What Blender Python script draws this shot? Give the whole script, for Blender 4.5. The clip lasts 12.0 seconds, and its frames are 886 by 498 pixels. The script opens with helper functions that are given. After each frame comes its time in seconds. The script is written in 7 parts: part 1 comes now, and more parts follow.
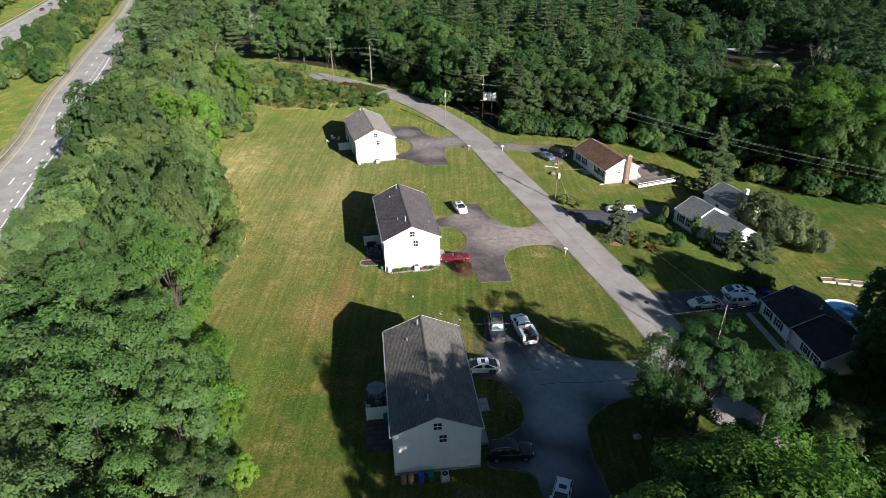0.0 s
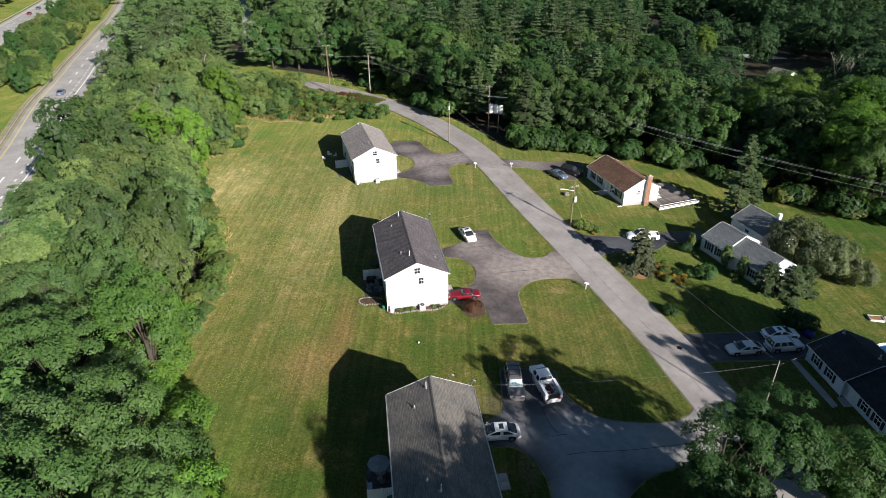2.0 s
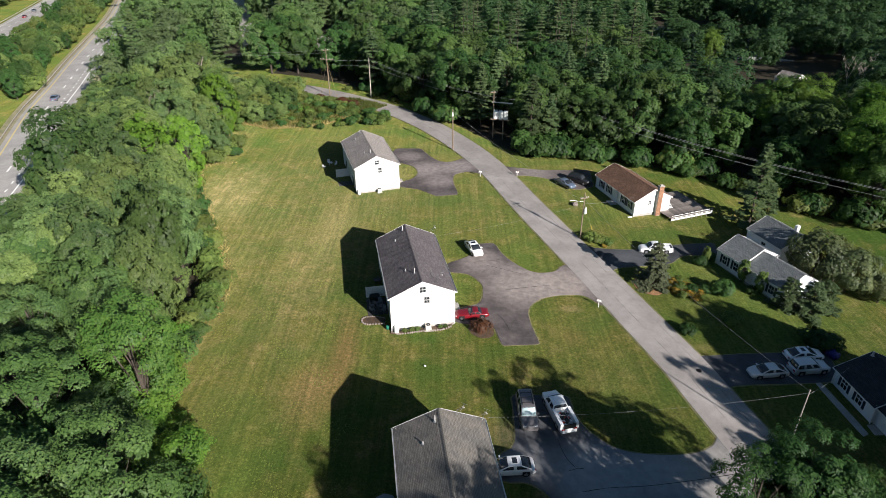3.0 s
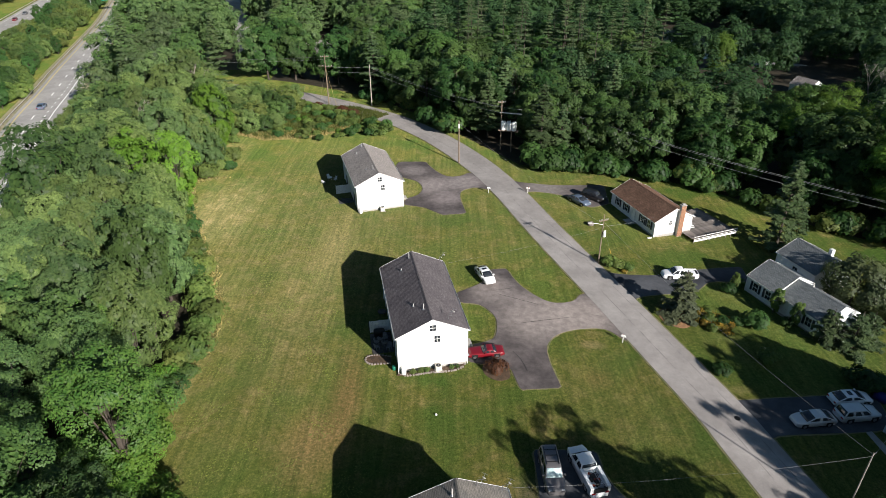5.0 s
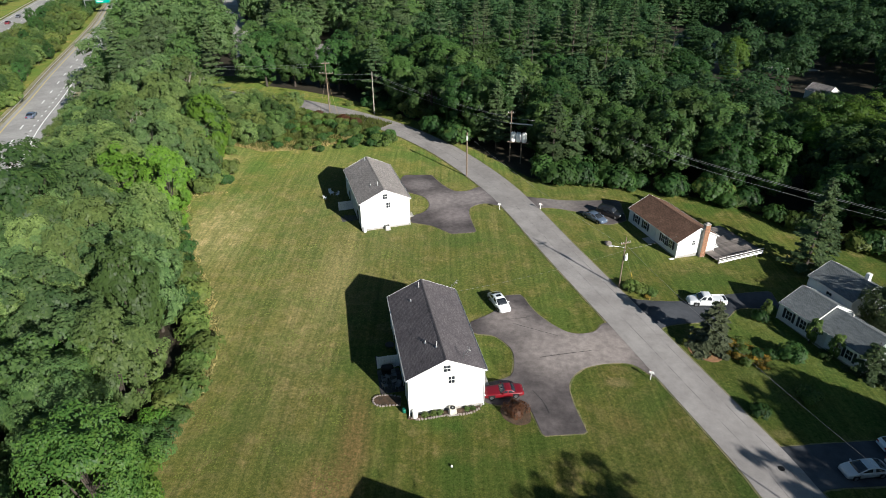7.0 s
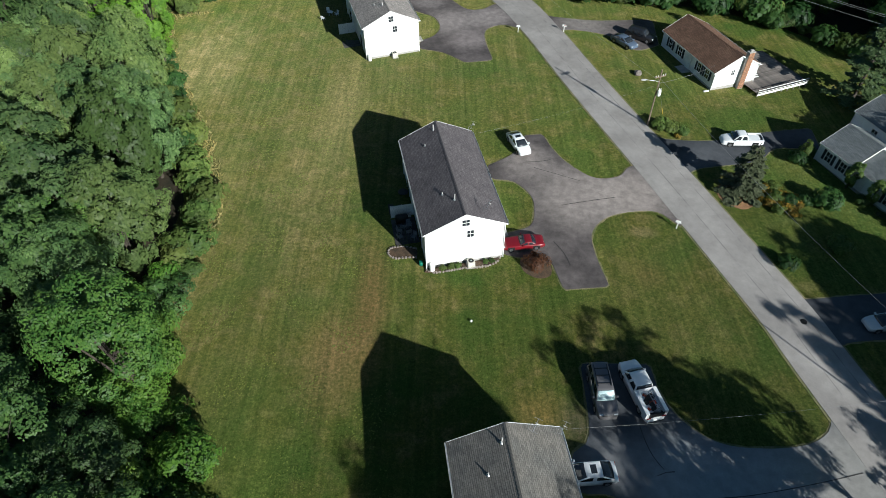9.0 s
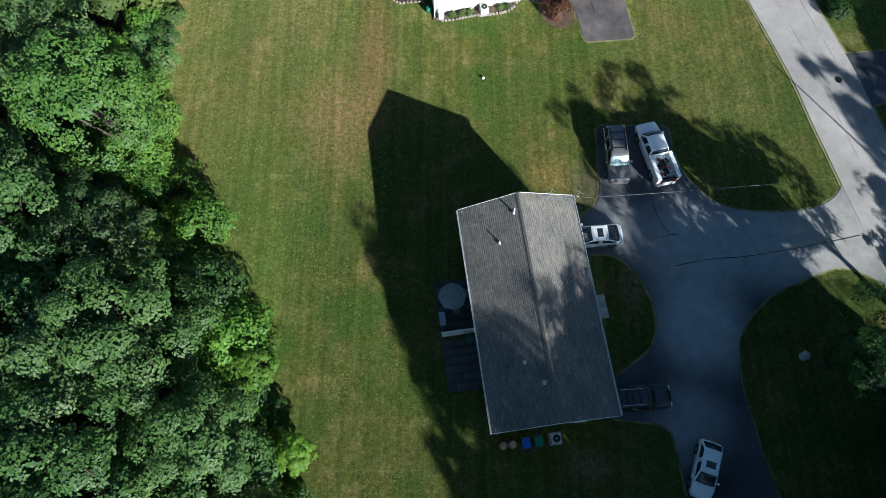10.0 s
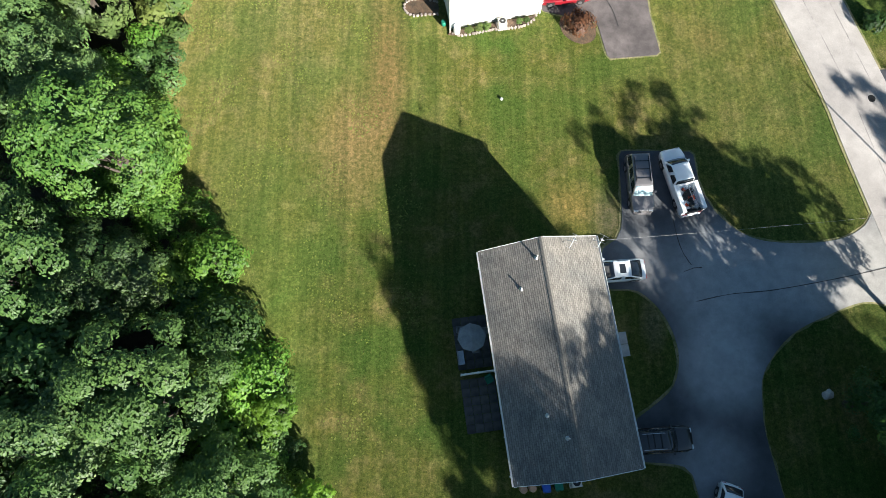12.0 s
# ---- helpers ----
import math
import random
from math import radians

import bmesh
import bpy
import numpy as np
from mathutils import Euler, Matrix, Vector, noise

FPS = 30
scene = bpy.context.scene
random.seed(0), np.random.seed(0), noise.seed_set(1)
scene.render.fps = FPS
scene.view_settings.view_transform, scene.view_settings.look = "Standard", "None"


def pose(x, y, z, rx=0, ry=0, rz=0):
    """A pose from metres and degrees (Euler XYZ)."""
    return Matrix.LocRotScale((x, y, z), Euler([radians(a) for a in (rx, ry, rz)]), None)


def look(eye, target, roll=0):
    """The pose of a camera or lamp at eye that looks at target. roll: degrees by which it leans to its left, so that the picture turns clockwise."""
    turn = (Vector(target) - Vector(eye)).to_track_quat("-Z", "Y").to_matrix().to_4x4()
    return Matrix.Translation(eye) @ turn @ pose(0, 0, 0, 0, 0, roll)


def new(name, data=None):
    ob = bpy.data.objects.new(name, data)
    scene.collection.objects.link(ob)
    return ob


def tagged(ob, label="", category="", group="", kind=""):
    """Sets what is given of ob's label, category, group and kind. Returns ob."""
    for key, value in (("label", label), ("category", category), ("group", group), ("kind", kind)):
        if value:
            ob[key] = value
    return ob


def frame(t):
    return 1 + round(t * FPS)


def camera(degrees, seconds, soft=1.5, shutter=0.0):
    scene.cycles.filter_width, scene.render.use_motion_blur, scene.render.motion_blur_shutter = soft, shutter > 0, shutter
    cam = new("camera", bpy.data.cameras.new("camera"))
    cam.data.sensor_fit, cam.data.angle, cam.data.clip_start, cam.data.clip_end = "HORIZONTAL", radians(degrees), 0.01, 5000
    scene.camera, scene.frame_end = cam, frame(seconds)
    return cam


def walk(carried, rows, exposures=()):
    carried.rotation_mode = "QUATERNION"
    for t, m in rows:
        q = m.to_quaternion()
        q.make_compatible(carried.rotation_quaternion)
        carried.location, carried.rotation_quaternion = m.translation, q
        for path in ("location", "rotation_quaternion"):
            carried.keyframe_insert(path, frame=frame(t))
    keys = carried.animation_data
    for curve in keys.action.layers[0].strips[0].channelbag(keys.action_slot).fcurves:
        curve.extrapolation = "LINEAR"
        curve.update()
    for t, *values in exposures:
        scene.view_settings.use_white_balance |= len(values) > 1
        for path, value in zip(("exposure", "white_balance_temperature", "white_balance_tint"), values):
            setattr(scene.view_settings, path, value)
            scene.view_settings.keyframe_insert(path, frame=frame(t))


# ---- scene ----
cam = camera(71.5, 12.0, soft=0.66)
PATH = [
    (0, (0.48, -0.743, 49.72), (0.452, 1.0, 48.741), -0.4),
    (0.5, (0.185, 1.9, 49.742), (0.158, 3.644, 48.763), -0.5),
    (1, (-0.271, 4.633, 49.651), (-0.295, 6.377, 48.673), -0.5),
    (1.5, (-0.69, 7.389, 49.521), (-0.711, 9.134, 48.544), -0.5),
    (2, (-1.15, 9.995, 49.487), (-1.17, 11.74, 48.511), -0.4),
    (2.5, (-1.592, 12.289, 49.488), (-1.612, 14.035, 48.512), -0.5),
    (3, (-2.153, 14.475, 49.554), (-2.171, 16.221, 48.579), -0.5),
    (5, (-3.823, 22.669, 49.669), (-3.835, 24.415, 48.693), -0.5),
    (5.5, (-4.337, 24.571, 49.707), (-4.347, 26.317, 48.732), -0.5),
    (6, (-4.79, 26.415, 49.688), (-4.798, 28.162, 48.714), -0.5),
    (6.5, (-5.194, 28.07, 49.767), (-5.202, 29.817, 48.793), -0.5),
    (8.5, (-6.808, 34.474, 49.834), (-6.818, 36.185, 48.798), -0.7),
    (8.8, (-7.072, 35.352, 49.874), (-7.087, 36.89, 48.595), -0.8),
    (9, (-7.191, 36.057, 49.898), (-7.213, 37.437, 48.451), -1.1),
    (9.1, (-7.274, 36.389, 49.902), (-7.297, 37.686, 48.381), -1.1),
    (9.2, (-7.394, 36.792, 49.896), (-7.427, 38.012, 48.311), -2.1),
    (9.5, (-7.826, 38.081, 49.843), (-7.846, 39.064, 48.101), -1.1),
    (9.7, (-8.037, 38.75, 49.77), (-8.036, 39.618, 47.968), -1.7),
    (10, (-8.223, 39.658, 49.611), (-8.245, 40.304, 47.718), -1.8),
    (10.5, (-8.601, 41.418, 49.591), (-8.623, 41.88, 47.645), -2.5),
    (11, (-8.9, 43.024, 49.863), (-8.924, 43.541, 47.931), -2.6),
    (11.5, (-9.089, 44.506, 50.177), (-9.121, 45.022, 48.245), -3.4),
    (12, (-9.576, 46.25, 50.308), (-9.604, 46.761, 48.375), -3.0),
]
LIGHT = [(0, 0.83, 5900, 10), (3, 0.77, 5950, 10), (6.5, 0.62, 5850, 6), (8.5, 0.52, 5600, 2), (9, 0.48, 5500, 0), (9.5, 0.72, 5350, -1), (10, 1.08, 5350, 2), (10.5, 1.54, 5480, 6), (11.2, 1.82, 5800, 5), (12, 1.82, 5950, 4)]
walk(cam, [(t, look(eye, target, roll)) for t, eye, target, roll in PATH], LIGHT)

# ---- world, sun ----
SUN = Vector((0.617, -0.787, 0.427)).normalized()
world = bpy.data.worlds.new("sky")
scene.world = world
world.use_nodes = True
wn = world.node_tree.nodes
sky = wn.new("ShaderNodeTexSky")
sky.sky_type, sky.sun_disc = "NISHITA", False
sky.sun_elevation = math.asin(SUN.z)
sky.sun_rotation = math.atan2(SUN.x, SUN.y)
clear = wn.new("ShaderNodeMix")
clear.data_type, clear.blend_type = "RGBA", "MULTIPLY"
clear.inputs[0].default_value, clear.inputs[7].default_value = 1.0, (0.84, 1.0, 1.04, 1)
world.node_tree.links.new(sky.outputs[0], clear.inputs[6])
world.node_tree.links.new(clear.outputs[2], wn["Background"].inputs[0])
wn["Background"].inputs[1].default_value = 0.039
sun_data = bpy.data.lights.new("sun", "SUN")
sun_data.energy, sun_data.angle, sun_data.color = 6.1, radians(0.55), (1.0, 0.88, 0.755)
sun = new("sun", sun_data)
sun.matrix_world = look(tuple(SUN * 300), (0, 0, 0))


# ---- the lie of the land ----
def land(x, y):
    return -0.06 * min(max(0.0, x - 6), 60) + 0.012 * max(0.0, min(y - 80, 120))


# ---- materials ----
def node_mat(name):
    m = bpy.data.materials.new(name)
    m.use_nodes = True
    return m, m.node_tree.nodes, m.node_tree.links, m.node_tree.nodes["Principled BSDF"]


def mixer(n, l, fac, a, b, mode="MIX"):
    x = n.new("ShaderNodeMix")
    x.data_type, x.blend_type = "RGBA", mode
    for sock, v in ((x.inputs[0], fac), (x.inputs[6], a), (x.inputs[7], b)):
        if isinstance(v, (int, float)):
            sock.default_value = v
        elif isinstance(v, tuple):
            sock.default_value = (*v[:3], 1)
        else:
            l.new(v, sock)
    return x.outputs[2]


def noise_of(n, l, vec, scale, detail=3, lo=0.35, hi=0.65, rough=0.55, stretch=None):
    if stretch:
        mp = n.new("ShaderNodeMapping")
        mp.inputs["Scale"].default_value = stretch
        l.new(vec, mp.inputs[0])
        vec = mp.outputs[0]
    t = n.new("ShaderNodeTexNoise")
    t.inputs["Scale"].default_value, t.inputs["Detail"].default_value, t.inputs["Roughness"].default_value = scale, detail, rough
    l.new(vec, t.inputs["Vector"])
    r = n.new("ShaderNodeMapRange")
    r.inputs[1].default_value, r.inputs[2].default_value = lo, hi
    l.new(t.outputs[0], r.inputs[0])
    return r.outputs[0]


def mat(name, a, b=None, scale=1.5, fine=14.0, rough=0.8, metal=0.0, bump=0.15, spec=0.3, vary=0.12, per_thing=0.0, world_space=False, dist=0.01):
    """A surface with stains at one scale and grain at a finer one."""
    m, n, l, p = node_mat(name)
    b = b or tuple(v * 0.75 for v in a)
    vec = n.new("ShaderNodeNewGeometry").outputs["Position"] if world_space else n.new("ShaderNodeTexCoord").outputs["Object"]
    big = noise_of(n, l, vec, scale)
    small = noise_of(n, l, vec, fine, 4, 0.3, 0.7)
    col = mixer(n, l, big, a, b)
    col = mixer(n, l, small, mixer(n, l, 1.0, col, (1 - vary,) * 3, "MULTIPLY"), mixer(n, l, 1.0, col, (1 + vary,) * 3, "MULTIPLY"))
    if per_thing:
        info = n.new("ShaderNodeObjectInfo")
        r = n.new("ShaderNodeMapRange")
        r.inputs[3].default_value, r.inputs[4].default_value = 1 - per_thing, 1 + per_thing
        l.new(info.outputs["Random"], r.inputs[0])
        col = mixer(n, l, 1.0, col, r.outputs[0], "MULTIPLY")
    l.new(col, p.inputs["Base Color"])
    p.inputs["Roughness"].default_value, p.inputs["Metallic"].default_value = rough, metal
    p.inputs["Specular IOR Level"].default_value = spec
    if bump:
        k = n.new("ShaderNodeBump")
        k.inputs["Strength"].default_value, k.inputs["Distance"].default_value = bump, dist
        l.new(small, k.inputs["Height"])
        l.new(k.outputs[0], p.inputs["Normal"])
    return m


def leaf_mat(name, dark, light, sheen=0.35, yellow=(0.12, 0.17, 0.03), glow=0.34):
    """Leaves: each leaf its own tone, each tree its own hue, light passing through."""
    m, n, l, p = node_mat(name)
    geo = n.new("ShaderNodeNewGeometry")
    info = n.new("ShaderNodeObjectInfo")
    col = mixer(n, l, geo.outputs["Random Per Island"], dark, light)
    clump = noise_of(n, l, geo.outputs["Position"], 0.22, 2)
    col = mixer(n, l, clump, mixer(n, l, 1.0, col, (0.78, 0.84, 0.8), "MULTIPLY"), mixer(n, l, 1.0, col, (1.18, 1.12, 1.0), "MULTIPLY"))
    r = n.new("ShaderNodeMapRange")
    r.inputs[1].default_value, r.inputs[2].default_value, r.inputs[4].default_value = 0.25, 1.0, 0.38
    l.new(info.outputs["Random"], r.inputs[0])
    col = mixer(n, l, r.outputs[0], col, yellow)
    fr = n.new("ShaderNodeMath")
    fr.operation = "MULTIPLY"
    fr.inputs[1].default_value = 7.31
    l.new(info.outputs["Random"], fr.inputs[0])
    fr2 = n.new("ShaderNodeMath")
    fr2.operation = "FRACT"
    l.new(fr.outputs[0], fr2.inputs[0])
    tone = n.new("ShaderNodeMapRange")
    tone.inputs[3].default_value, tone.inputs[4].default_value = 0.6, 1.14
    l.new(fr2.outputs[0], tone.inputs[0])
    col = mixer(n, l, 1.0, col, tone.outputs[0], "MULTIPLY")
    l.new(col, p.inputs["Base Color"])
    p.inputs["Roughness"].default_value, p.inputs["Specular IOR Level"].default_value = 0.5, sheen
    p.inputs["Diffuse Roughness"].default_value = 0.8
    tr = n.new("ShaderNodeBsdfTranslucent")
    l.new(mixer(n, l, 1.0, col, (1.4, 1.45, 0.85), "MULTIPLY"), tr.inputs[0])
    ms = n.new("ShaderNodeMixShader")
    ms.inputs[0].default_value = glow
    l.new(p.outputs[0], ms.inputs[1])
    l.new(tr.outputs[0], ms.inputs[2])
    l.new(ms.outputs[0], n["Material Output"].inputs[0])
    return m


def lawn_mat():
    m, n, l, p = node_mat("lawn")
    pos = n.new("ShaderNodeNewGeometry").outputs["Position"]
    broad = noise_of(n, l, pos, 0.035, 3, 0.38, 0.62)
    mid = noise_of(n, l, pos, 0.16, 4, 0.4, 0.66)
    patch = noise_of(n, l, pos, 0.5, 5, 0.47, 0.66, 0.7)
    tuft = noise_of(n, l, pos, 2.2, 5, 0.3, 0.7, 0.7)
    blade = noise_of(n, l, pos, 9.0, 3, 0.25, 0.75, 0.7)
    col = mixer(n, l, broad, (0.052, 0.094, 0.018), (0.094, 0.114, 0.028))
    col = mixer(n, l, mid, col, (0.103, 0.106, 0.026))
    dry = n.new("ShaderNodeMath")
    dry.operation = "MULTIPLY"
    l.new(patch, dry.inputs[0])
    l.new(mid, dry.inputs[1])
    col = mixer(n, l, dry.outputs[0], col, (0.2, 0.165, 0.075))
    # the worn reddish strip, the dry western margin and the mown swathes
    sep = n.new("ShaderNodeSeparateXYZ")
    l.new(pos, sep.inputs[0])
    meadow = ((17, 73, 13, 20, (0.135, 0.13, 0.05), 0.75), (-16, 132, 62, 46, (0.122, 0.118, 0.052), 0.85), (-30, 105, 26, 62, (0.155, 0.138, 0.068), 0.7), (-15.5, 76, 2.6, 13, (0.19, 0.115, 0.06), 0.9), (-24, 95, 7, 24, (0.205, 0.172, 0.086), 0.8),
              (-24.5, 50, 5.5, 20, (0.1, 0.16, 0.032), 0.8), (19, 66, 6, 7, (0.095, 0.15, 0.03), 0.6), (42, 92, 20, 24, (0.062, 0.118, 0.026), 0.85))
    worn = ((-46, 124, 9, 18, (0.29, 0.24, 0.135), 1.0), (-37, 88, 5, 20, (0.225, 0.19, 0.09), 0.8), (-55, 155, 9, 22, (0.235, 0.195, 0.1), 0.7),
                                      (-22, 112, 4, 14, (0.24, 0.2, 0.105), 0.8), (-18.5, 69, 4, 7, (0.23, 0.15, 0.08), 0.9), (0.6, 63.4, 3.4, 3.0, (0.26, 0.18, 0.07), 0.85), (3.9, 62.2, 2.2, 3.6, (0.13, 0.105, 0.08), 1.0), (6.9, 53.4, 1.3, 2.8, (0.24, 0.2, 0.14), 1.0), (15, 86.5, 2.2, 1.2, (0.26, 0.2, 0.12), 0.8), (14, 80, 3, 2.4, (0.16, 0.12, 0.05), 0.8), (2.4, 39.1, 2.6, 1.6, (0.24, 0.18, 0.12), 1.0))
    for cx, cy, sx, sy, tone, top in meadow + worn:
        near = n.new("ShaderNodeVectorMath")
        near.operation = "SUBTRACT"
        near.inputs[1].default_value = (cx, cy, 0)
        l.new(pos, near.inputs[0])
        sc = n.new("ShaderNodeVectorMath")
        sc.operation = "MULTIPLY"
        sc.inputs[1].default_value = (1 / sx, 1 / sy, 0)
        l.new(near.outputs[0], sc.inputs[0])
        ln = n.new("ShaderNodeVectorMath")
        ln.operation = "LENGTH"
        l.new(sc.outputs[0], ln.inputs[0])
        f = n.new("ShaderNodeMapRange")
        f.inputs[1].default_value, f.inputs[2].default_value, f.inputs[3].default_value, f.inputs[4].default_value = 1.0, 0.2, 0, top
        l.new(ln.outputs["Value"], f.inputs[0])
        g = n.new("ShaderNodeMath")
        g.operation = "MULTIPLY"
        l.new(f.outputs[0], g.inputs[0])
        l.new(mixer(n, l, 0.55, (0.8, 0.8, 0.8), patch if sx > 4.5 else tuft), g.inputs[1])
        col = mixer(n, l, g.outputs[0], col, tone)
    speck = noise_of(n, l, pos, 3.6, 6, 0.36, 0.64, 0.75)
    col = mixer(n, l, speck, mixer(n, l, 1.0, col, (0.62, 0.7, 0.6), "MULTIPLY"), mixer(n, l, 1.0, col, (1.3, 1.22, 1.28), "MULTIPLY"))
    swath = noise_of(n, l, pos, 1.0, 3, 0.34, 0.66, 0.6, (1.6, 0.045, 0.05))
    col = mixer(n, l, swath, mixer(n, l, 1.0, col, (0.7, 0.77, 0.68), "MULTIPLY"), mixer(n, l, 1.0, col, (1.1, 1.07, 1.04), "MULTIPLY"))
    lines = noise_of(n, l, pos, 1.0, 5, 0.32, 0.68, 0.65, (2.6, 0.07, 0.05))
    col = mixer(n, l, lines, mixer(n, l, 1.0, col, (0.9, 0.92, 0.9), "MULTIPLY"), mixer(n, l, 1.0, col, (1.08, 1.06, 1.04), "MULTIPLY"))
    straw = noise_of(n, l, pos, 5.0, 4, 0.56, 0.74, 0.7)
    col = mixer(n, l, straw, col, mixer(n, l, 0.45, col, (0.24, 0.2, 0.08)))
    col = mixer(n, l, tuft, mixer(n, l, 1.0, col, (0.66, 0.72, 0.64), "MULTIPLY"), mixer(n, l, 1.0, col, (1.32, 1.27, 1.26), "MULTIPLY"))
    col = mixer(n, l, blade, mixer(n, l, 1.0, col, (0.54, 0.58, 0.54), "MULTIPLY"), mixer(n, l, 1.0, col, (1.46, 1.42, 1.42), "MULTIPLY"))
    l.new(col, p.inputs["Base Color"])
    p.inputs["Roughness"].default_value, p.inputs["Specular IOR Level"].default_value = 0.9, 0.1
    p.inputs["Diffuse Roughness"].default_value = 1.0
    k = n.new("ShaderNodeBump")
    k.inputs["Strength"].default_value, k.inputs["Distance"].default_value = 0.35, 0.06
    l.new(mixer(n, l, 0.5, blade, tuft), k.inputs["Height"])
    l.new(k.outputs[0], p.inputs["Normal"])
    return m


def asphalt_mat(name, fresh, worn, wear=(0.42, 0.6), scale=0.18, middles=(), stain=(0.74, 1.17)):
    m, n, l, p = node_mat(name)
    pos = n.new("ShaderNodeNewGeometry").outputs["Position"]
    big = noise_of(n, l, pos, scale, 4, *wear)
    streak = noise_of(n, l, pos, 1.1, 5, 0.35, 0.68, 0.65)
    grit = noise_of(n, l, pos, 22, 3, 0.25, 0.75)
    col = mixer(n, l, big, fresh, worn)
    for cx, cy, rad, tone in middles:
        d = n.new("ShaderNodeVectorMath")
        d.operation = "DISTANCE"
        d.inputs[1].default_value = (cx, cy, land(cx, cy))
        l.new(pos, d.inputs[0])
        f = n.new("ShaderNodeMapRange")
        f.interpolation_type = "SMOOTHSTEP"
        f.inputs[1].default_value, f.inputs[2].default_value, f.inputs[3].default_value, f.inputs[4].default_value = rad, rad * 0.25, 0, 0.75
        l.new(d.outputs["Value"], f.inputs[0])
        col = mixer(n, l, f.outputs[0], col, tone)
    col = mixer(n, l, streak, mixer(n, l, 1.0, col, (stain[0],) * 3, "MULTIPLY"), mixer(n, l, 1.0, col, (stain[1],) * 3, "MULTIPLY"))
    col = mixer(n, l, grit, mixer(n, l, 1.0, col, (0.82,) * 3, "MULTIPLY"), mixer(n, l, 1.0, col, (1.18,) * 3, "MULTIPLY"))
    l.new(col, p.inputs["Base Color"])
    p.inputs["Roughness"].default_value, p.inputs["Specular IOR Level"].default_value = 0.85, 0.25
    k = n.new("ShaderNodeBump")
    k.inputs["Strength"].default_value, k.inputs["Distance"].default_value = 0.35, 0.01
    l.new(grit, k.inputs["Height"])
    l.new(k.outputs[0], p.inputs["Normal"])
    return m


def shingle_mat(name, a, b):
    """Asphalt shingles: tabs of uneven tone in courses of 0.14 m (the courses' steps are built)."""
    m, n, l, p = node_mat(name)
    uv = n.new("ShaderNodeTexCoord").outputs["Object"]
    sep = n.new("ShaderNodeSeparateXYZ")
    l.new(uv, sep.inputs[0])
    comb = n.new("ShaderNodeCombineXYZ")
    l.new(sep.outputs[1], comb.inputs[0])
    l.new(sep.outputs[0], comb.inputs[1])
    br = n.new("ShaderNodeTexBrick")
    br.inputs["Color1"].default_value, br.inputs["Color2"].default_value = (0.86, 0.86, 0.86, 1), (1.12, 1.12, 1.12, 1)
    br.inputs["Mortar"].default_value = (0.6, 0.6, 0.6, 1)
    br.inputs["Scale"].default_value, br.inputs["Mortar Size"].default_value = 1.0, 0.02
    br.inputs["Brick Width"].default_value, br.inputs["Row Height"].default_value = 0.32, 0.145
    l.new(comb.outputs[0], br.inputs["Vector"])
    big = noise_of(n, l, uv, 0.5, 4)
    fine = noise_of(n, l, uv, 18, 3, 0.25, 0.75)
    run = noise_of(n, l, uv, 1.0, 5, 0.35, 0.65, 0.7, (5.5, 1.3, 1.0))
    col = mixer(n, l, big, a, b)
    col = mixer(n, l, 0.85, col, br.outputs[0], "MULTIPLY")
    col = mixer(n, l, run, mixer(n, l, 1.0, col, (0.74,) * 3, "MULTIPLY"), mixer(n, l, 1.0, col, (1.22,) * 3, "MULTIPLY"))
    col = mixer(n, l, fine, mixer(n, l, 1.0, col, (0.85,) * 3, "MULTIPLY"), mixer(n, l, 1.0, col, (1.15,) * 3, "MULTIPLY"))
    l.new(col, p.inputs["Base Color"])
    p.inputs["Roughness"].default_value, p.inputs["Specular IOR Level"].default_value = 0.9, 0.2
    k = n.new("ShaderNodeBump")
    k.inputs["Strength"].default_value, k.inputs["Distance"].default_value = 0.5, 0.02
    l.new(br.outputs["Fac"], k.inputs["Height"])
    k.invert = True
    l.new(k.outputs[0], p.inputs["Normal"])
    return m


def siding_mat(name, a, b):
    """Lapped vinyl boards with a 0.11 m reveal."""
    m, n, l, p = node_mat(name)
    obj = n.new("ShaderNodeTexCoord").outputs["Object"]
    w = n.new("ShaderNodeTexWave")
    w.wave_type, w.bands_direction, w.wave_profile = "BANDS", "Z", "SAW"
    w.inputs["Scale"].default_value = 0.314 / 0.11 * 1.0
    l.new(obj, w.inputs["Vector"])
    stain = noise_of(n, l, obj, 0.6, 4)
    drip = noise_of(n, l, obj, 2.0, 4, 0.45, 0.75, 0.6, (1, 1, 0.15))
    col = mixer(n, l, stain, a, b)
    col = mixer(n, l, drip, col, mixer(n, l, 1.0, col, (0.93, 0.93, 0.91), "MULTIPLY"))
    l.new(col, p.inputs["Base Color"])
    p.inputs["Roughness"].default_value, p.inputs["Specular IOR Level"].default_value = 0.55, 0.35
    k = n.new("ShaderNodeBump")
    k.inputs["Strength"].default_value, k.inputs["Distance"].default_value = 0.6, 0.015
    l.new(w.outputs[1], k.inputs["Height"])
    l.new(k.outputs[0], p.inputs["Normal"])
    return m


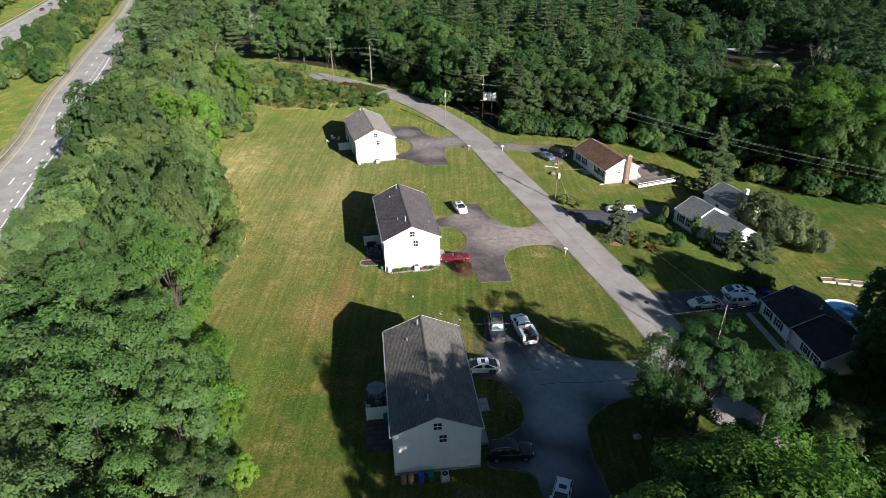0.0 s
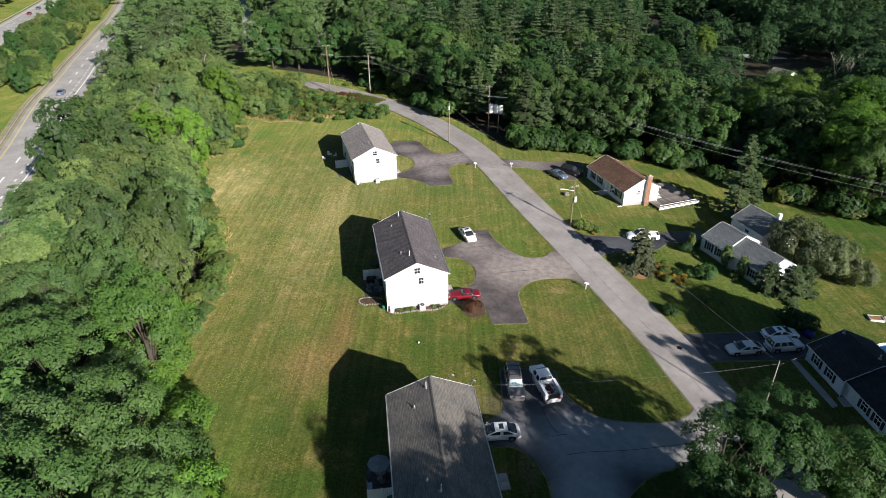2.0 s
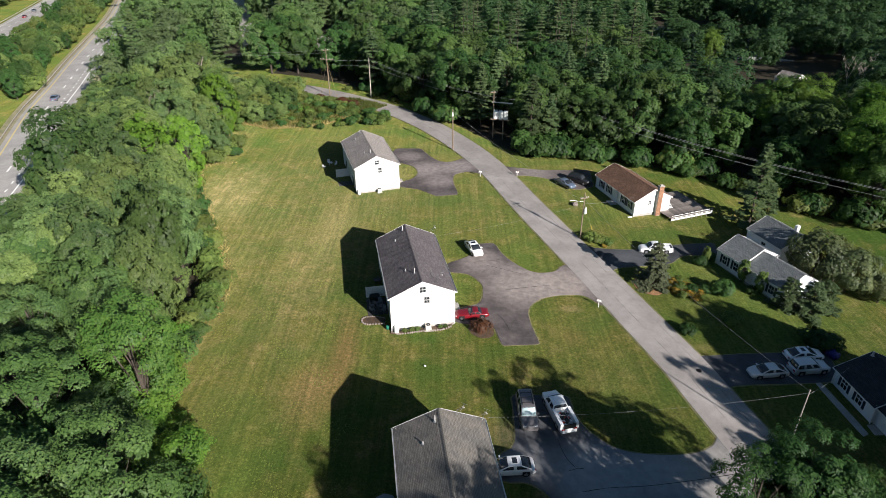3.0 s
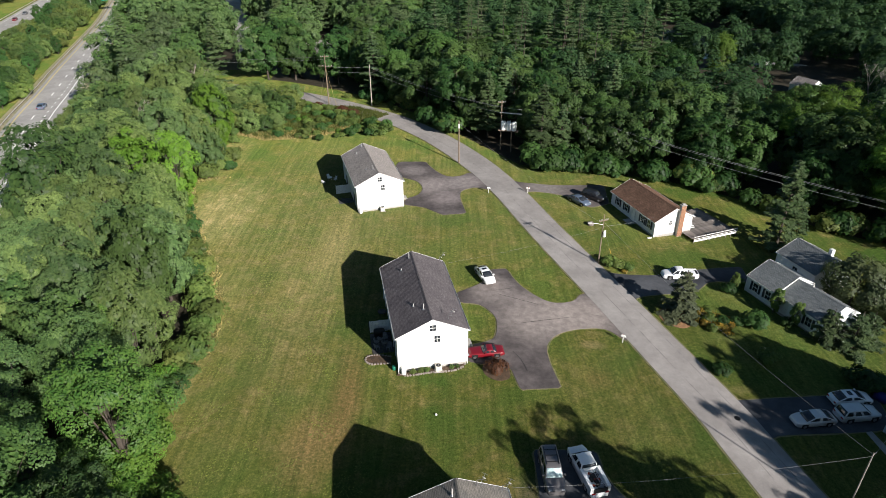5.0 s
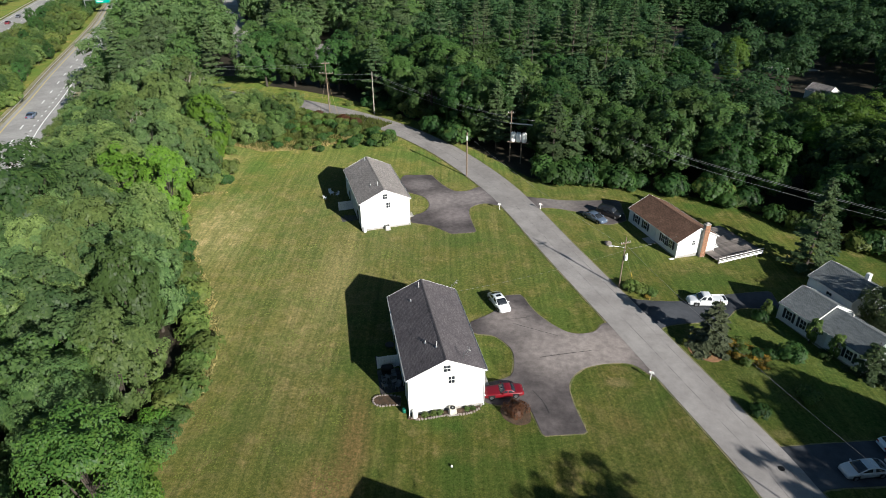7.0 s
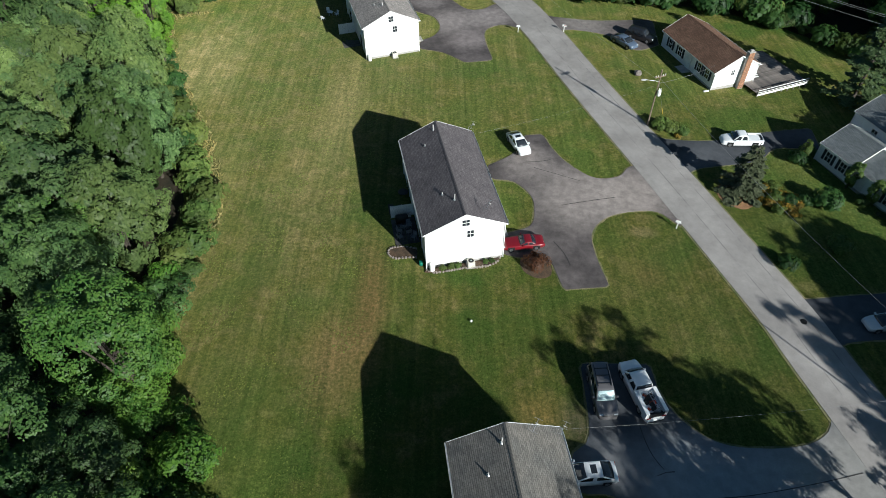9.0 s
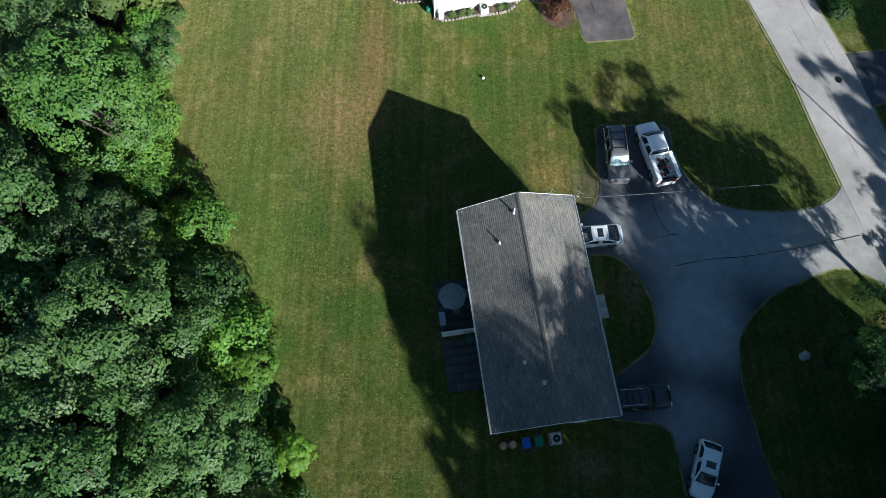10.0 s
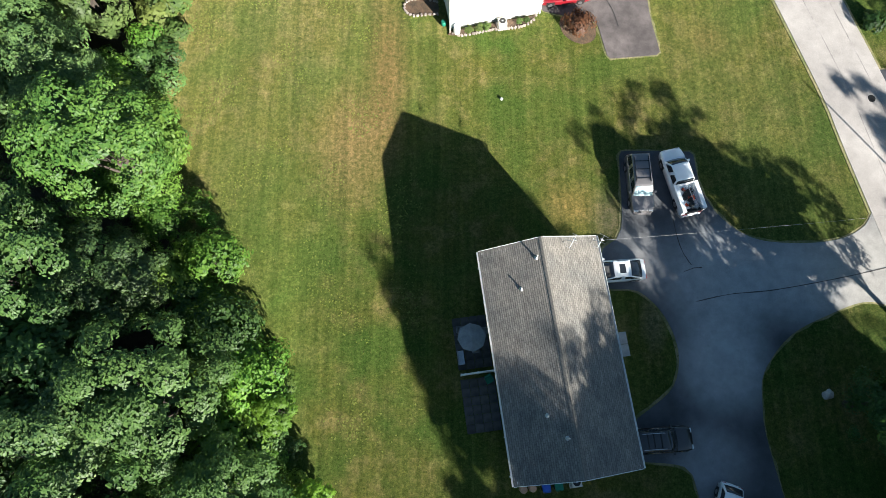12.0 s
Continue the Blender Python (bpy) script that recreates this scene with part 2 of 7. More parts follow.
M_LAWN = lawn_mat()
M_ROAD = asphalt_mat("old_road_asphalt", (0.25, 0.233, 0.222), (0.31, 0.29, 0.276), stain=(0.9, 1.07))
# dark towards the rims, paler in soft round patches along the middle
M_DRIVE = asphalt_mat("dark_drive_asphalt", (0.03, 0.033, 0.04), (0.085, 0.09, 0.1), (0.3, 0.65), 0.13, [(13, 57, 7.2, (0.34, 0.355, 0.37)), (20, 57.4, 6, (0.34, 0.35, 0.36)), (25.8, 58.3, 7.5, (0.31, 0.298, 0.28)), (12.3, 50, 5.6, (0.36, 0.375, 0.39)), (10.5, 42.5, 4.5, (0.26, 0.26, 0.27)), (6.5, 58.5, 4, (0.22, 0.22, 0.226))], stain=(0.84, 1.1))
M_DRIVE_OLD = asphalt_mat("faded_drive_asphalt", (0.062, 0.054, 0.054), (0.135, 0.117, 0.114), (0.3, 0.65), 0.2, [(8.5, 92, 8, (0.31, 0.27, 0.25)), (15, 93, 7, (0.34, 0.295, 0.27)), (3, 98.5, 5, (0.27, 0.235, 0.22)), (-6.5, 136.5, 6, (0.29, 0.255, 0.245)), (-3.5, 130.5, 4.5, (0.26, 0.225, 0.22)), (0, 138, 5.5, (0.3, 0.265, 0.255)), (-10.5, 144, 4, (0.22, 0.195, 0.19)), (16, 136, 6, (0.24, 0.215, 0.2))])
M_HIGHWAY = asphalt_mat("highway_asphalt", (0.31, 0.299, 0.284), (0.375, 0.36, 0.342), stain=(0.9, 1.08))
M_SEAM = asphalt_mat("seam_asphalt", (0.2, 0.185, 0.18), (0.28, 0.26, 0.253), (0.4, 0.6), 0.5)
M_CRACK = mat("tar_seal", (0.035, 0.034, 0.035), (0.055, 0.052, 0.05), rough=0.7)
M_PAINT_W = mat("road_paint_white", (0.84, 0.84, 0.82), (0.66, 0.66, 0.64), 4)
M_PAINT_Y = mat("road_paint_yellow", (0.62, 0.5, 0.2), (0.5, 0.42, 0.2), 4)
M_DRY = mat("tall_dry_grass", (0.2, 0.18, 0.085), (0.1, 0.13, 0.045), 0.5, 5, bump=0.5, dist=0.06, vary=0.25, world_space=True)
M_VERGE = mat("dry_verge", (0.2, 0.175, 0.09), (0.1, 0.115, 0.04), 0.6, 5, bump=0.5, dist=0.06, vary=0.25, world_space=True)
M_SAND = mat("sandy_verge", (0.33, 0.29, 0.19), (0.2, 0.2, 0.1), 0.5, 5, bump=0.5, dist=0.05, vary=0.25, world_space=True)
M_MULCH = mat("mulch", (0.3, 0.17, 0.085), (0.2, 0.11, 0.06), 1.2, 12, bump=0.6, dist=0.04, vary=0.3)
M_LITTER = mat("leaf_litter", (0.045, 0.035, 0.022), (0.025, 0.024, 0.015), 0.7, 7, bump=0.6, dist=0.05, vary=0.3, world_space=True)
M_SOIL = mat("dark_bed_soil", (0.11, 0.07, 0.045), (0.06, 0.045, 0.03), 1.2, 9, bump=0.6, dist=0.04, vary=0.3)
M_STONE = mat("edging_stone", (0.3, 0.26, 0.23), (0.2, 0.17, 0.15), 3, 20, bump=0.4, per_thing=0.25)
M_CONCRETE = mat("concrete", (0.4, 0.38, 0.35), (0.3, 0.29, 0.27), 1, 16, bump=0.3)
M_PAVER = mat("dark_pavers", (0.075, 0.072, 0.072), (0.045, 0.044, 0.045), 1.5, 16, bump=0.3, per_thing=0.25)
M_SUNSHADE = mat("silvered_sunshade", (0.62, 0.76, 0.76), (0.5, 0.66, 0.68), 5, 20, 0.3)
M_SIDING = siding_mat("white_vinyl_siding", (0.85, 0.845, 0.83), (0.8, 0.795, 0.78))
M_SIDING_B = siding_mat("pale_grey_siding", (0.84, 0.855, 0.87), (0.79, 0.805, 0.82))
M_TRIM = mat("white_trim", (0.8, 0.8, 0.78), (0.74, 0.74, 0.72), 2, 20, 0.45, bump=0.05, vary=0.04)
M_ROOF_TAN = shingle_mat("weathered_tan_shingles", (0.2, 0.184, 0.164), (0.145, 0.14, 0.131))
M_ROOF_DARK = shingle_mat("charcoal_shingles", (0.155, 0.138, 0.143), (0.12, 0.107, 0.113))
M_ROOF_GREY = shingle_mat("grey_shingles", (0.36, 0.325, 0.3), (0.3, 0.272, 0.255))
M_ROOF_BROWN = shingle_mat("brown_shingles", (0.21, 0.125, 0.085), (0.15, 0.088, 0.06))
M_ROOF_BLACK = shingle_mat("black_shingles", (0.05, 0.05, 0.055), (0.035, 0.035, 0.04))
M_ROOF_SLATE = shingle_mat("blue_grey_shingles", (0.21, 0.225, 0.23), (0.17, 0.185, 0.19))
M_GLASS = mat("window_glass", (0.02, 0.024, 0.03), (0.03, 0.034, 0.04), 2, 8, 0.06, bump=0, spec=0.8, vary=0.02)
M_BLACK = mat("black_plastic", (0.02, 0.02, 0.021), rough=0.5)
M_SHUTTER = mat("dark_shutter", (0.03, 0.035, 0.05), rough=0.6)
M_PIPE = mat("vent_pipe", (0.55, 0.54, 0.52), (0.4, 0.39, 0.38), 6, 30, 0.6)
M_METAL = mat("galvanised_steel", (0.42, 0.43, 0.44), (0.3, 0.31, 0.32), 4, 20, 0.4, 0.9)
M_POLE = mat("weathered_pole_wood", (0.22, 0.17, 0.125), (0.15, 0.115, 0.085), 3, 25, bump=0.5)
M_WOOD_GREY = mat("grey_deck_wood", (0.23, 0.2, 0.18), (0.1, 0.09, 0.085), 0.9, 14, bump=0.4, per_thing=0.22)
M_BRICK = mat("chimney_brick", (0.36, 0.2, 0.12), (0.26, 0.14, 0.085), 5, 20, bump=0.3, per_thing=0.3)
M_TYRE = mat("tyre_rubber", (0.018, 0.018, 0.018), rough=0.85)
M_RIM = mat("alloy_rim", (0.5, 0.5, 0.52), rough=0.3, metal=0.9)
M_HEAD = mat("headlamp_lens", (0.7, 0.72, 0.74), rough=0.1, spec=0.7, bump=0)
M_TAIL = mat("tail_lamp_lens", (0.35, 0.01, 0.012), rough=0.15, spec=0.6, bump=0)
M_BARK = mat("bark", (0.075, 0.062, 0.05), (0.045, 0.037, 0.03), 2, 14, bump=0.7, dist=0.04)
M_BARK_PALE = mat("bleached_bark", (0.36, 0.33, 0.29), (0.25, 0.22, 0.19), 2, 14, bump=0.5)
M_LEAF = leaf_mat("broad_leaves", (0.026, 0.07, 0.023), (0.07, 0.148, 0.042), 0.2, (0.1, 0.16, 0.035), 0.32)
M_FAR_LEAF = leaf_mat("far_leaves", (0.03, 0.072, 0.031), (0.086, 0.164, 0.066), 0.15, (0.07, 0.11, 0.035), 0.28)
M_BANK_LEAF = leaf_mat("bank_leaves", (0.054, 0.102, 0.037), (0.134, 0.206, 0.08), 0.2, (0.115, 0.165, 0.058), 0.28)
M_LEAF_OAK = leaf_mat("oak_leaves", (0.038, 0.08, 0.027), (0.094, 0.16, 0.048), 0.25, (0.1, 0.145, 0.037), 0.3)
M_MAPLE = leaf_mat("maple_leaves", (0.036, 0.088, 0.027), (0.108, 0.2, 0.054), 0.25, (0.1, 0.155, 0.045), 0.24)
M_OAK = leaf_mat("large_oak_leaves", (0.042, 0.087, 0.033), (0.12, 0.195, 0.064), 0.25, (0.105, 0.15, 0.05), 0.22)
M_GREEN_LEAF = leaf_mat("fresh_maple_leaves", (0.05, 0.12, 0.024), (0.12, 0.215, 0.045), 0.25, (0.11, 0.18, 0.035), 0.22)
M_YOUNG = leaf_mat("young_leaves", (0.055, 0.14, 0.02), (0.155, 0.285, 0.045), 0.25, (0.2, 0.24, 0.05))
M_LEAF_LIME = leaf_mat("bright_leaves", (0.075, 0.165, 0.02), (0.155, 0.29, 0.04), 0.25, (0.18, 0.28, 0.03))
M_LEAF_WARM = leaf_mat("dry_leaves", (0.074, 0.122, 0.038), (0.174, 0.243, 0.084), 0.2, (0.155, 0.195, 0.06), 0.28)
M_NEEDLE = leaf_mat("pine_needles", (0.038, 0.075, 0.034), (0.11, 0.16, 0.072), 0.25, (0.07, 0.085, 0.03), 0.12)
M_PINE = leaf_mat("tall_pine_needles", (0.038, 0.07, 0.033), (0.115, 0.16, 0.078), 0.2, (0.08, 0.105, 0.04), 0.12)
M_SPRUCE = leaf_mat("spruce_needles", (0.075, 0.1, 0.058), (0.15, 0.178, 0.105), 0.2, (0.17, 0.165, 0.1), 0.12)
M_SHRUB = leaf_mat("shrub_leaves", (0.07, 0.12, 0.03), (0.16, 0.225, 0.065), 0.2, (0.18, 0.17, 0.05))
M_SAGE = leaf_mat("grey_olive_leaves", (0.065, 0.09, 0.04), (0.14, 0.17, 0.078), 0.25, (0.14, 0.15, 0.065), 0.2)
M_RED_LEAF = leaf_mat("russet_leaves", (0.05, 0.022, 0.014), (0.12, 0.05, 0.028), 0.3, (0.12, 0.06, 0.03))
M_FLOWER = leaf_mat("flowering_leaves", (0.07, 0.12, 0.025), (0.6, 0.36, 0.06), 0.3, (0.4, 0.3, 0.05))
M_WEED = leaf_mat("weeds", (0.07, 0.12, 0.02), (0.15, 0.19, 0.04), 0.2, (0.25, 0.21, 0.08))


def paint(name, c, metal=0.0):
    m = mat(name, c, tuple(v * 0.93 for v in c), 1.2, 30, 0.28, metal, 0, 0.5, 0.02)
    m.node_tree.nodes["Principled BSDF"].inputs["Coat Weight"].default_value = 0.6
    return m


M_CAR_WHITE = paint("white_car_paint", (0.78, 0.79, 0.8))
M_CAR_SILVER = paint("silver_car_paint", (0.6, 0.61, 0.62), 0.15)
M_CAR_GREY = paint("grey_car_paint", (0.14, 0.14, 0.15), 0.3)
M_CAR_BLACK = paint("black_car_paint", (0.015, 0.015, 0.017))
M_CAR_TAUPE = paint("taupe_car_paint", (0.15, 0.143, 0.147), 0.3)
M_CAR_RED = paint("red_car_paint", (0.17, 0.008, 0.014))
M_CAR_BLUE = paint("blue_car_paint", (0.13, 0.17, 0.24), 0.3)


# ---- mesh helpers ----
def part(name, bm, material, parent=None, label="", smooth=False):
    me = bpy.data.meshes.new(name)
    if smooth:
        for fc in bm.faces:
            fc.smooth = True
    bm.normal_update()
    bm.to_mesh(me)
    bm.free()
    me.materials.append(material)
    ob = new(name, me)
    ob.parent = parent
    if label:
        tagged(ob, label)
    return ob


def array_mesh(name, verts, tris, material):
    me = bpy.data.meshes.new(name)
    me.vertices.add(len(verts))
    me.vertices.foreach_set("co", np.ascontiguousarray(verts, dtype=np.float32).ravel())
    n = len(tris)
    me.loops.add(3 * n)
    me.loops.foreach_set("vertex_index", np.ascontiguousarray(tris, dtype=np.int32).ravel())
    me.polygons.add(n)
    me.polygons.foreach_set("loop_start", np.arange(0, 3 * n, 3, dtype=np.int32))
    me.update(calc_edges=True)
    me.materials.append(material)
    return me


def empty(name, m, label, category, group="", kind=""):
    ob = new(name)
    ob.matrix_world = m
    ob.empty_display_size = 0.3
    return tagged(ob, label, category, group, kind)


def add_box(bm, x0, x1, y0, y1, z0, z1, m=None, bevel=0.0):
    """A box between two corners, added to bm, with softened edges where asked."""
    v = [bm.verts.new(c) for c in ((x0, y0, z0), (x1, y0, z0), (x1, y1, z0), (x0, y1, z0), (x0, y0, z1), (x1, y0, z1), (x1, y1, z1), (x0, y1, z1))]
    fs = [bm.faces.new([v[i] for i in q]) for q in ((3, 2, 1, 0), (4, 5, 6, 7), (0, 1, 5, 4), (1, 2, 6, 5), (2, 3, 7, 6), (3, 0, 4, 7))]
    if bevel:
        out = bmesh.ops.bevel(bm, geom=list({e for f in fs for e in f.edges}), offset=bevel, segments=2, affect="EDGES", profile=0.6)
        v = list({w for f in out["faces"] for w in f.verts} | {w for w in v if w.is_valid})
    if m is not None:
        bmesh.ops.transform(bm, matrix=m, verts=[w for w in v if w.is_valid])
    return bm


def box(x0, x1, y0, y1, z0, z1, m=None, bevel=0.0):
    return add_box(bmesh.new(), x0, x1, y0, y1, z0, z1, m, bevel)


def add_tube(bm, a, b, r0, r1=None, n=8):
    """A tapered round bar from a to b."""
    r1 = r0 if r1 is None else r1
    a, b = Vector(a), Vector(b)
    q = (b - a).to_track_quat("Z", "Y").to_matrix()
    rings = []
    for c, r in ((a, r0), (b, r1)):
        rings.append([bm.verts.new(c + q @ Vector((r * math.cos(2 * math.pi * i / n), r * math.sin(2 * math.pi * i / n), 0))) for i in range(n)])
    for i in range(n):
        bm.faces.new((rings[0][i], rings[0][(i + 1) % n], rings[1][(i + 1) % n], rings[1][i]))
    bm.faces.new(rings[0][::-1])
    bm.faces.new(rings[1])
    return bm


def tube(a, b, r0, r1=None, n=8):
    return add_tube(bmesh.new(), a, b, r0, r1, n)


def lathe(profile, n=16):
    """A turned shape from (radius, height) pairs."""
    bm = bmesh.new()
    rings = [[bm.verts.new((r * math.cos(2 * math.pi * i / n), r * math.sin(2 * math.pi * i / n), z)) for i in range(n)] for r, z in profile]
    for p, q in zip(rings, rings[1:]):
        for i in range(n):
            bm.faces.new((p[i], p[(i + 1) % n], q[(i + 1) % n], q[i]))
    bm.faces.new(rings[0][::-1])
    bm.faces.new(rings[-1])
    return bm


def prism(points, z0, z1):
    """A flat outline raised from z0 to z1."""
    bm = bmesh.new()
    lo = [bm.verts.new((x, y, z0)) for x, y in points]
    hi = [bm.verts.new((x, y, z1)) for x, y in points]
    k = len(points)
    for i in range(k):
        bm.faces.new((lo[i], lo[(i + 1) % k], hi[(i + 1) % k], hi[i]))
    bm.faces.new(lo[::-1])
    bm.faces.new(hi)
    return bm


def smooth_line(points, step=1.2, closed=False):
    """A Catmull-Rom line through the points."""
    out, k = [], len(points)
    for i in range(k if closed else k - 1):
        p = [Vector(points[j % k] if closed else points[min(max(j, 0), k - 1)]) for j in (i - 1, i, i + 1, i + 2)]
        m = max(1, int((p[2] - p[1]).length / step))
        for s in range(m):
            t = s / m
            out.append(0.5 * ((2 * p[1]) + (p[2] - p[0]) * t + (2 * p[0] - 5 * p[1] + 4 * p[2] - p[3]) * t * t + (3 * p[1] - p[0] - 3 * p[2] + p[3]) * t ** 3))
    if not closed:
        out.append(Vector(points[-1]))
    return out


def lay_sheet(name, outline, lift, material, thick=0.12):
    """A paved or planted sheet that follows the land, with an edge of its own."""
    bm = bmesh.new()
    bm.faces.new([bm.verts.new((p[0], p[1], 0)) for p in outline])
    bm.normal_update()
    bmesh.ops.triangulate(bm, faces=bm.faces[:])
    for co, no in (((6, 0, 0), (1, 0, 0)), ((66, 0, 0), (1, 0, 0)), ((0, 80, 0), (0, 1, 0)), ((0, 200, 0), (0, 1, 0))):
        bmesh.ops.bisect_plane(bm, geom=bm.verts[:] + bm.edges[:] + bm.faces[:], plane_co=co, plane_no=no)
    bm.normal_update()
    if bm.faces and sum(f.normal.z for f in bm.faces) < 0:
        bmesh.ops.reverse_faces(bm, faces=bm.faces[:])
    for v in bm.verts:
        v.co.z = land(v.co.x, v.co.y) + lift
    rim = [e for e in bm.edges if e.is_boundary]
    down = bmesh.ops.extrude_edge_only(bm, edges=rim)
    for v in down["geom"]:
        if isinstance(v, bmesh.types.BMVert):
            v.co.z -= thick
    return part(name, bm, material)


def ribbon(name, left, right, lift, material, thick=0.12):
    """A strip between two lines of equal count, following the land."""
    bm = bmesh.new()
    rows = []
    for a, b in zip(left, right):
        cells = []
        for i in range(7):
            x, y = a[0] + (b[0] - a[0]) * i / 6, a[1] + (b[1] - a[1]) * i / 6
            cells.append(bm.verts.new((x, y, land(x, y) + lift)))
        rows.append(cells)
    for p, q in zip(rows, rows[1:]):
        for i in range(6):
            bm.faces.new((p[i], p[i + 1], q[i + 1], q[i]))
    bm.normal_update()
    if sum(f.normal.z for f in bm.faces) < 0:
        bmesh.ops.reverse_faces(bm, faces=bm.faces[:])
    down = bmesh.ops.extrude_edge_only(bm, edges=[e for e in bm.edges if e.is_boundary])
    for v in down["geom"]:
        if isinstance(v, bmesh.types.BMVert):
            v.co.z -= thick
    return part(name, bm, material)


def offset_line(line, d):
    """The line moved d metres to its right."""
    out = []
    for i, p in enumerate(line):
        a, b = line[max(i - 1, 0)], line[min(i + 1, len(line) - 1)]
        t = (Vector(b) - Vector(a)).normalized()
        out.append(Vector((p[0] + t.y * d, p[1] - t.x * d)))
    return out


# ---- ground, roads, drives ----
def build_ground():
    bm = bmesh.new()
    xs = [-4000, -2500, -1500, -900, -600] + list(range(-420, 0, 20)) + [0, 6] + list(range(16, 66, 10)) + [66] + list(range(80, 420, 20)) + [600, 900, 1500, 2500, 4000]
    ys = [-4000, -2000, -1000, -500, -250, -120, -60, -20, 0, 20, 40, 60, 80] + list(range(90, 200, 10)) + list(range(200, 500, 20)) + [600, 900, 1500, 2500, 4500]
    grid = [[bm.verts.new((x, y, land(x, y))) for y in ys] for x in xs]
    for a, b in zip(grid, grid[1:]):
        for j in range(len(ys) - 1):
            bm.faces.new((a[j], b[j], b[j + 1], a[j + 1]))
    return tagged(part("ground", bm, M_LAWN), "mown grass ground with dry tan patches", "ground", kind="structure")


build_ground()

ROAD = smooth_line([(52, -14), (46, 8), (39.5, 30), (33.2, 52), (28.9, 69), (27.4, 75.5), (23.2, 88.6), (20.0, 98.4), (13.6, 117.2), (8.6, 133.0), (4.6, 143.6), (-1.8, 156.6), (-8.6, 167.6), (-18.5, 179.6), (-32.5, 191.6), (-50, 203), (-75, 213), (-92, 218.5)], 2.0)
tagged(ribbon("road", offset_line(ROAD, -3.25), offset_line(ROAD, 3.25), 0.09, M_ROAD, 0.2), "light grey worn asphalt residential road", "road", kind="structure")
for d, nm in ((-3.35, "road_edge"), (3.35, "road_edge")):
    tagged(ribbon(nm, offset_line(ROAD, d - 0.16), offset_line(ROAD, d + 0.16), 0.05, M_VERGE, 0.1), "sandy dirt verge along the road", "verge", kind="structure")

DRIVE_A = [(30.5, 62.5), (27.6, 63.6), (26.2, 62.0), (24, 60.8), (20.5, 60.3), (16.4, 60.6), (13.7, 62.3), (12.1, 65), (11.7, 68.2), (11.4, 68.5), (8, 68.5), (5.3, 68.4), (5.1, 68.0), (4.8, 61.3), (3.2, 59.6), (2.7, 57.8), (3.0, 56.3), (3.8, 56.1), (5.9, 55.9), (7.85, 53.9), (8.75, 51), (8.1, 48.3), (6, 46.5), (5.0, 45.8), (4.5, 45.0), (4.4, 42.9), (5.0, 42.6), (8.4, 42.2), (9.2, 40.6), (9.7, 37), (10.9, 35.3), (11.4, 35.1), (16.3, 36.2), (16.6, 36.6), (15.7, 41.2), (15.1, 44.8), (15.15, 47), (15.6, 49.4), (18.1, 52.3), (21.6, 54.1), (25.4, 55.3), (28.4, 54.2), (31.8, 52.0)]
DRIVE_B = [(17.6, 97.6), (15.9, 98.2), (14.2, 96.3), (11.2, 95.8), (8.7, 97.7), (6.7, 100.7), (5.5, 104.2), (5.2, 104.5), (3.1, 104.3), (2.8, 104.0), (2.0, 101.5), (0.4, 99.8), (-2.1, 98.1), (-2.4, 97.6), (-2.0, 95.7), (-1.4, 95.4), (0.8, 94.9), (2.6, 92.5), (2.9, 90.1), (2.2, 87.2), (-0.6, 85.9), (-1.2, 85.5), (-1.3, 82.9), (-0.9, 82.6), (3.7, 81.4), (4.0, 81.1), (4.7, 77.9), (5.0, 77.6), (9.3, 78.1), (9.6, 78.4), (8.95, 82.7), (9.1, 86), (11, 88.5), (14.1, 89.8), (17.6, 90.0), (20.0, 88.0)]
DRIVE_C = [(4.2, 142.4), (1.3, 142.7), (-1.2, 140.9), (-3.8, 141.0), (-6.4, 144.5), (-8.2, 148.6), (-8.6, 148.9), (-13.8, 149), (-14.2, 148.6), (-14.8, 145), (-14.2, 142.2), (-12.6, 140.4), (-9.6, 138.2), (-8.5, 134.5), (-9.6, 131.6), (-11.4, 130.2), (-11.9, 128), (-11.4, 127.5), (-8, 126.3), (-4.7, 123.4), (-4.3, 123.3), (-0.6, 123.8), (-0.3, 124.2), (-1.2, 130.3), (-0.7, 133.7), (1.9, 135.2), (4.2, 134.3), (6.5, 133.6)]
DRIVE_D = [(8.5, 138.8), (11.6, 138.3), (18.2, 137.7), (27.6, 138.9), (28.2, 138.4), (27.4, 130.4), (27, 130), (23, 128.4), (19.5, 132.6), (13.8, 134.1), (10.4, 133.2), (8.2, 134)]
DRIVE_E = [(17.5, 107.5), (21.2, 105.0), (23.7, 104.4), (29.5, 104.7), (36.5, 106.9), (43.4, 108.3), (43.8, 108), (43.2, 104), (42.8, 103.6), (37, 103.4), (33.2, 100.4), (24.8, 98.4), (22.4, 95.6), (20.3, 97.5)]
DRIVE_F = [(26.5, 78.5), (29.3, 77.2), (36.4, 78), (47.2, 79.3), (47.7, 78.9), (46.9, 75.3), (44.6, 73.2), (32.4, 71.7), (30.6, 69.6), (28.5, 70.5)]
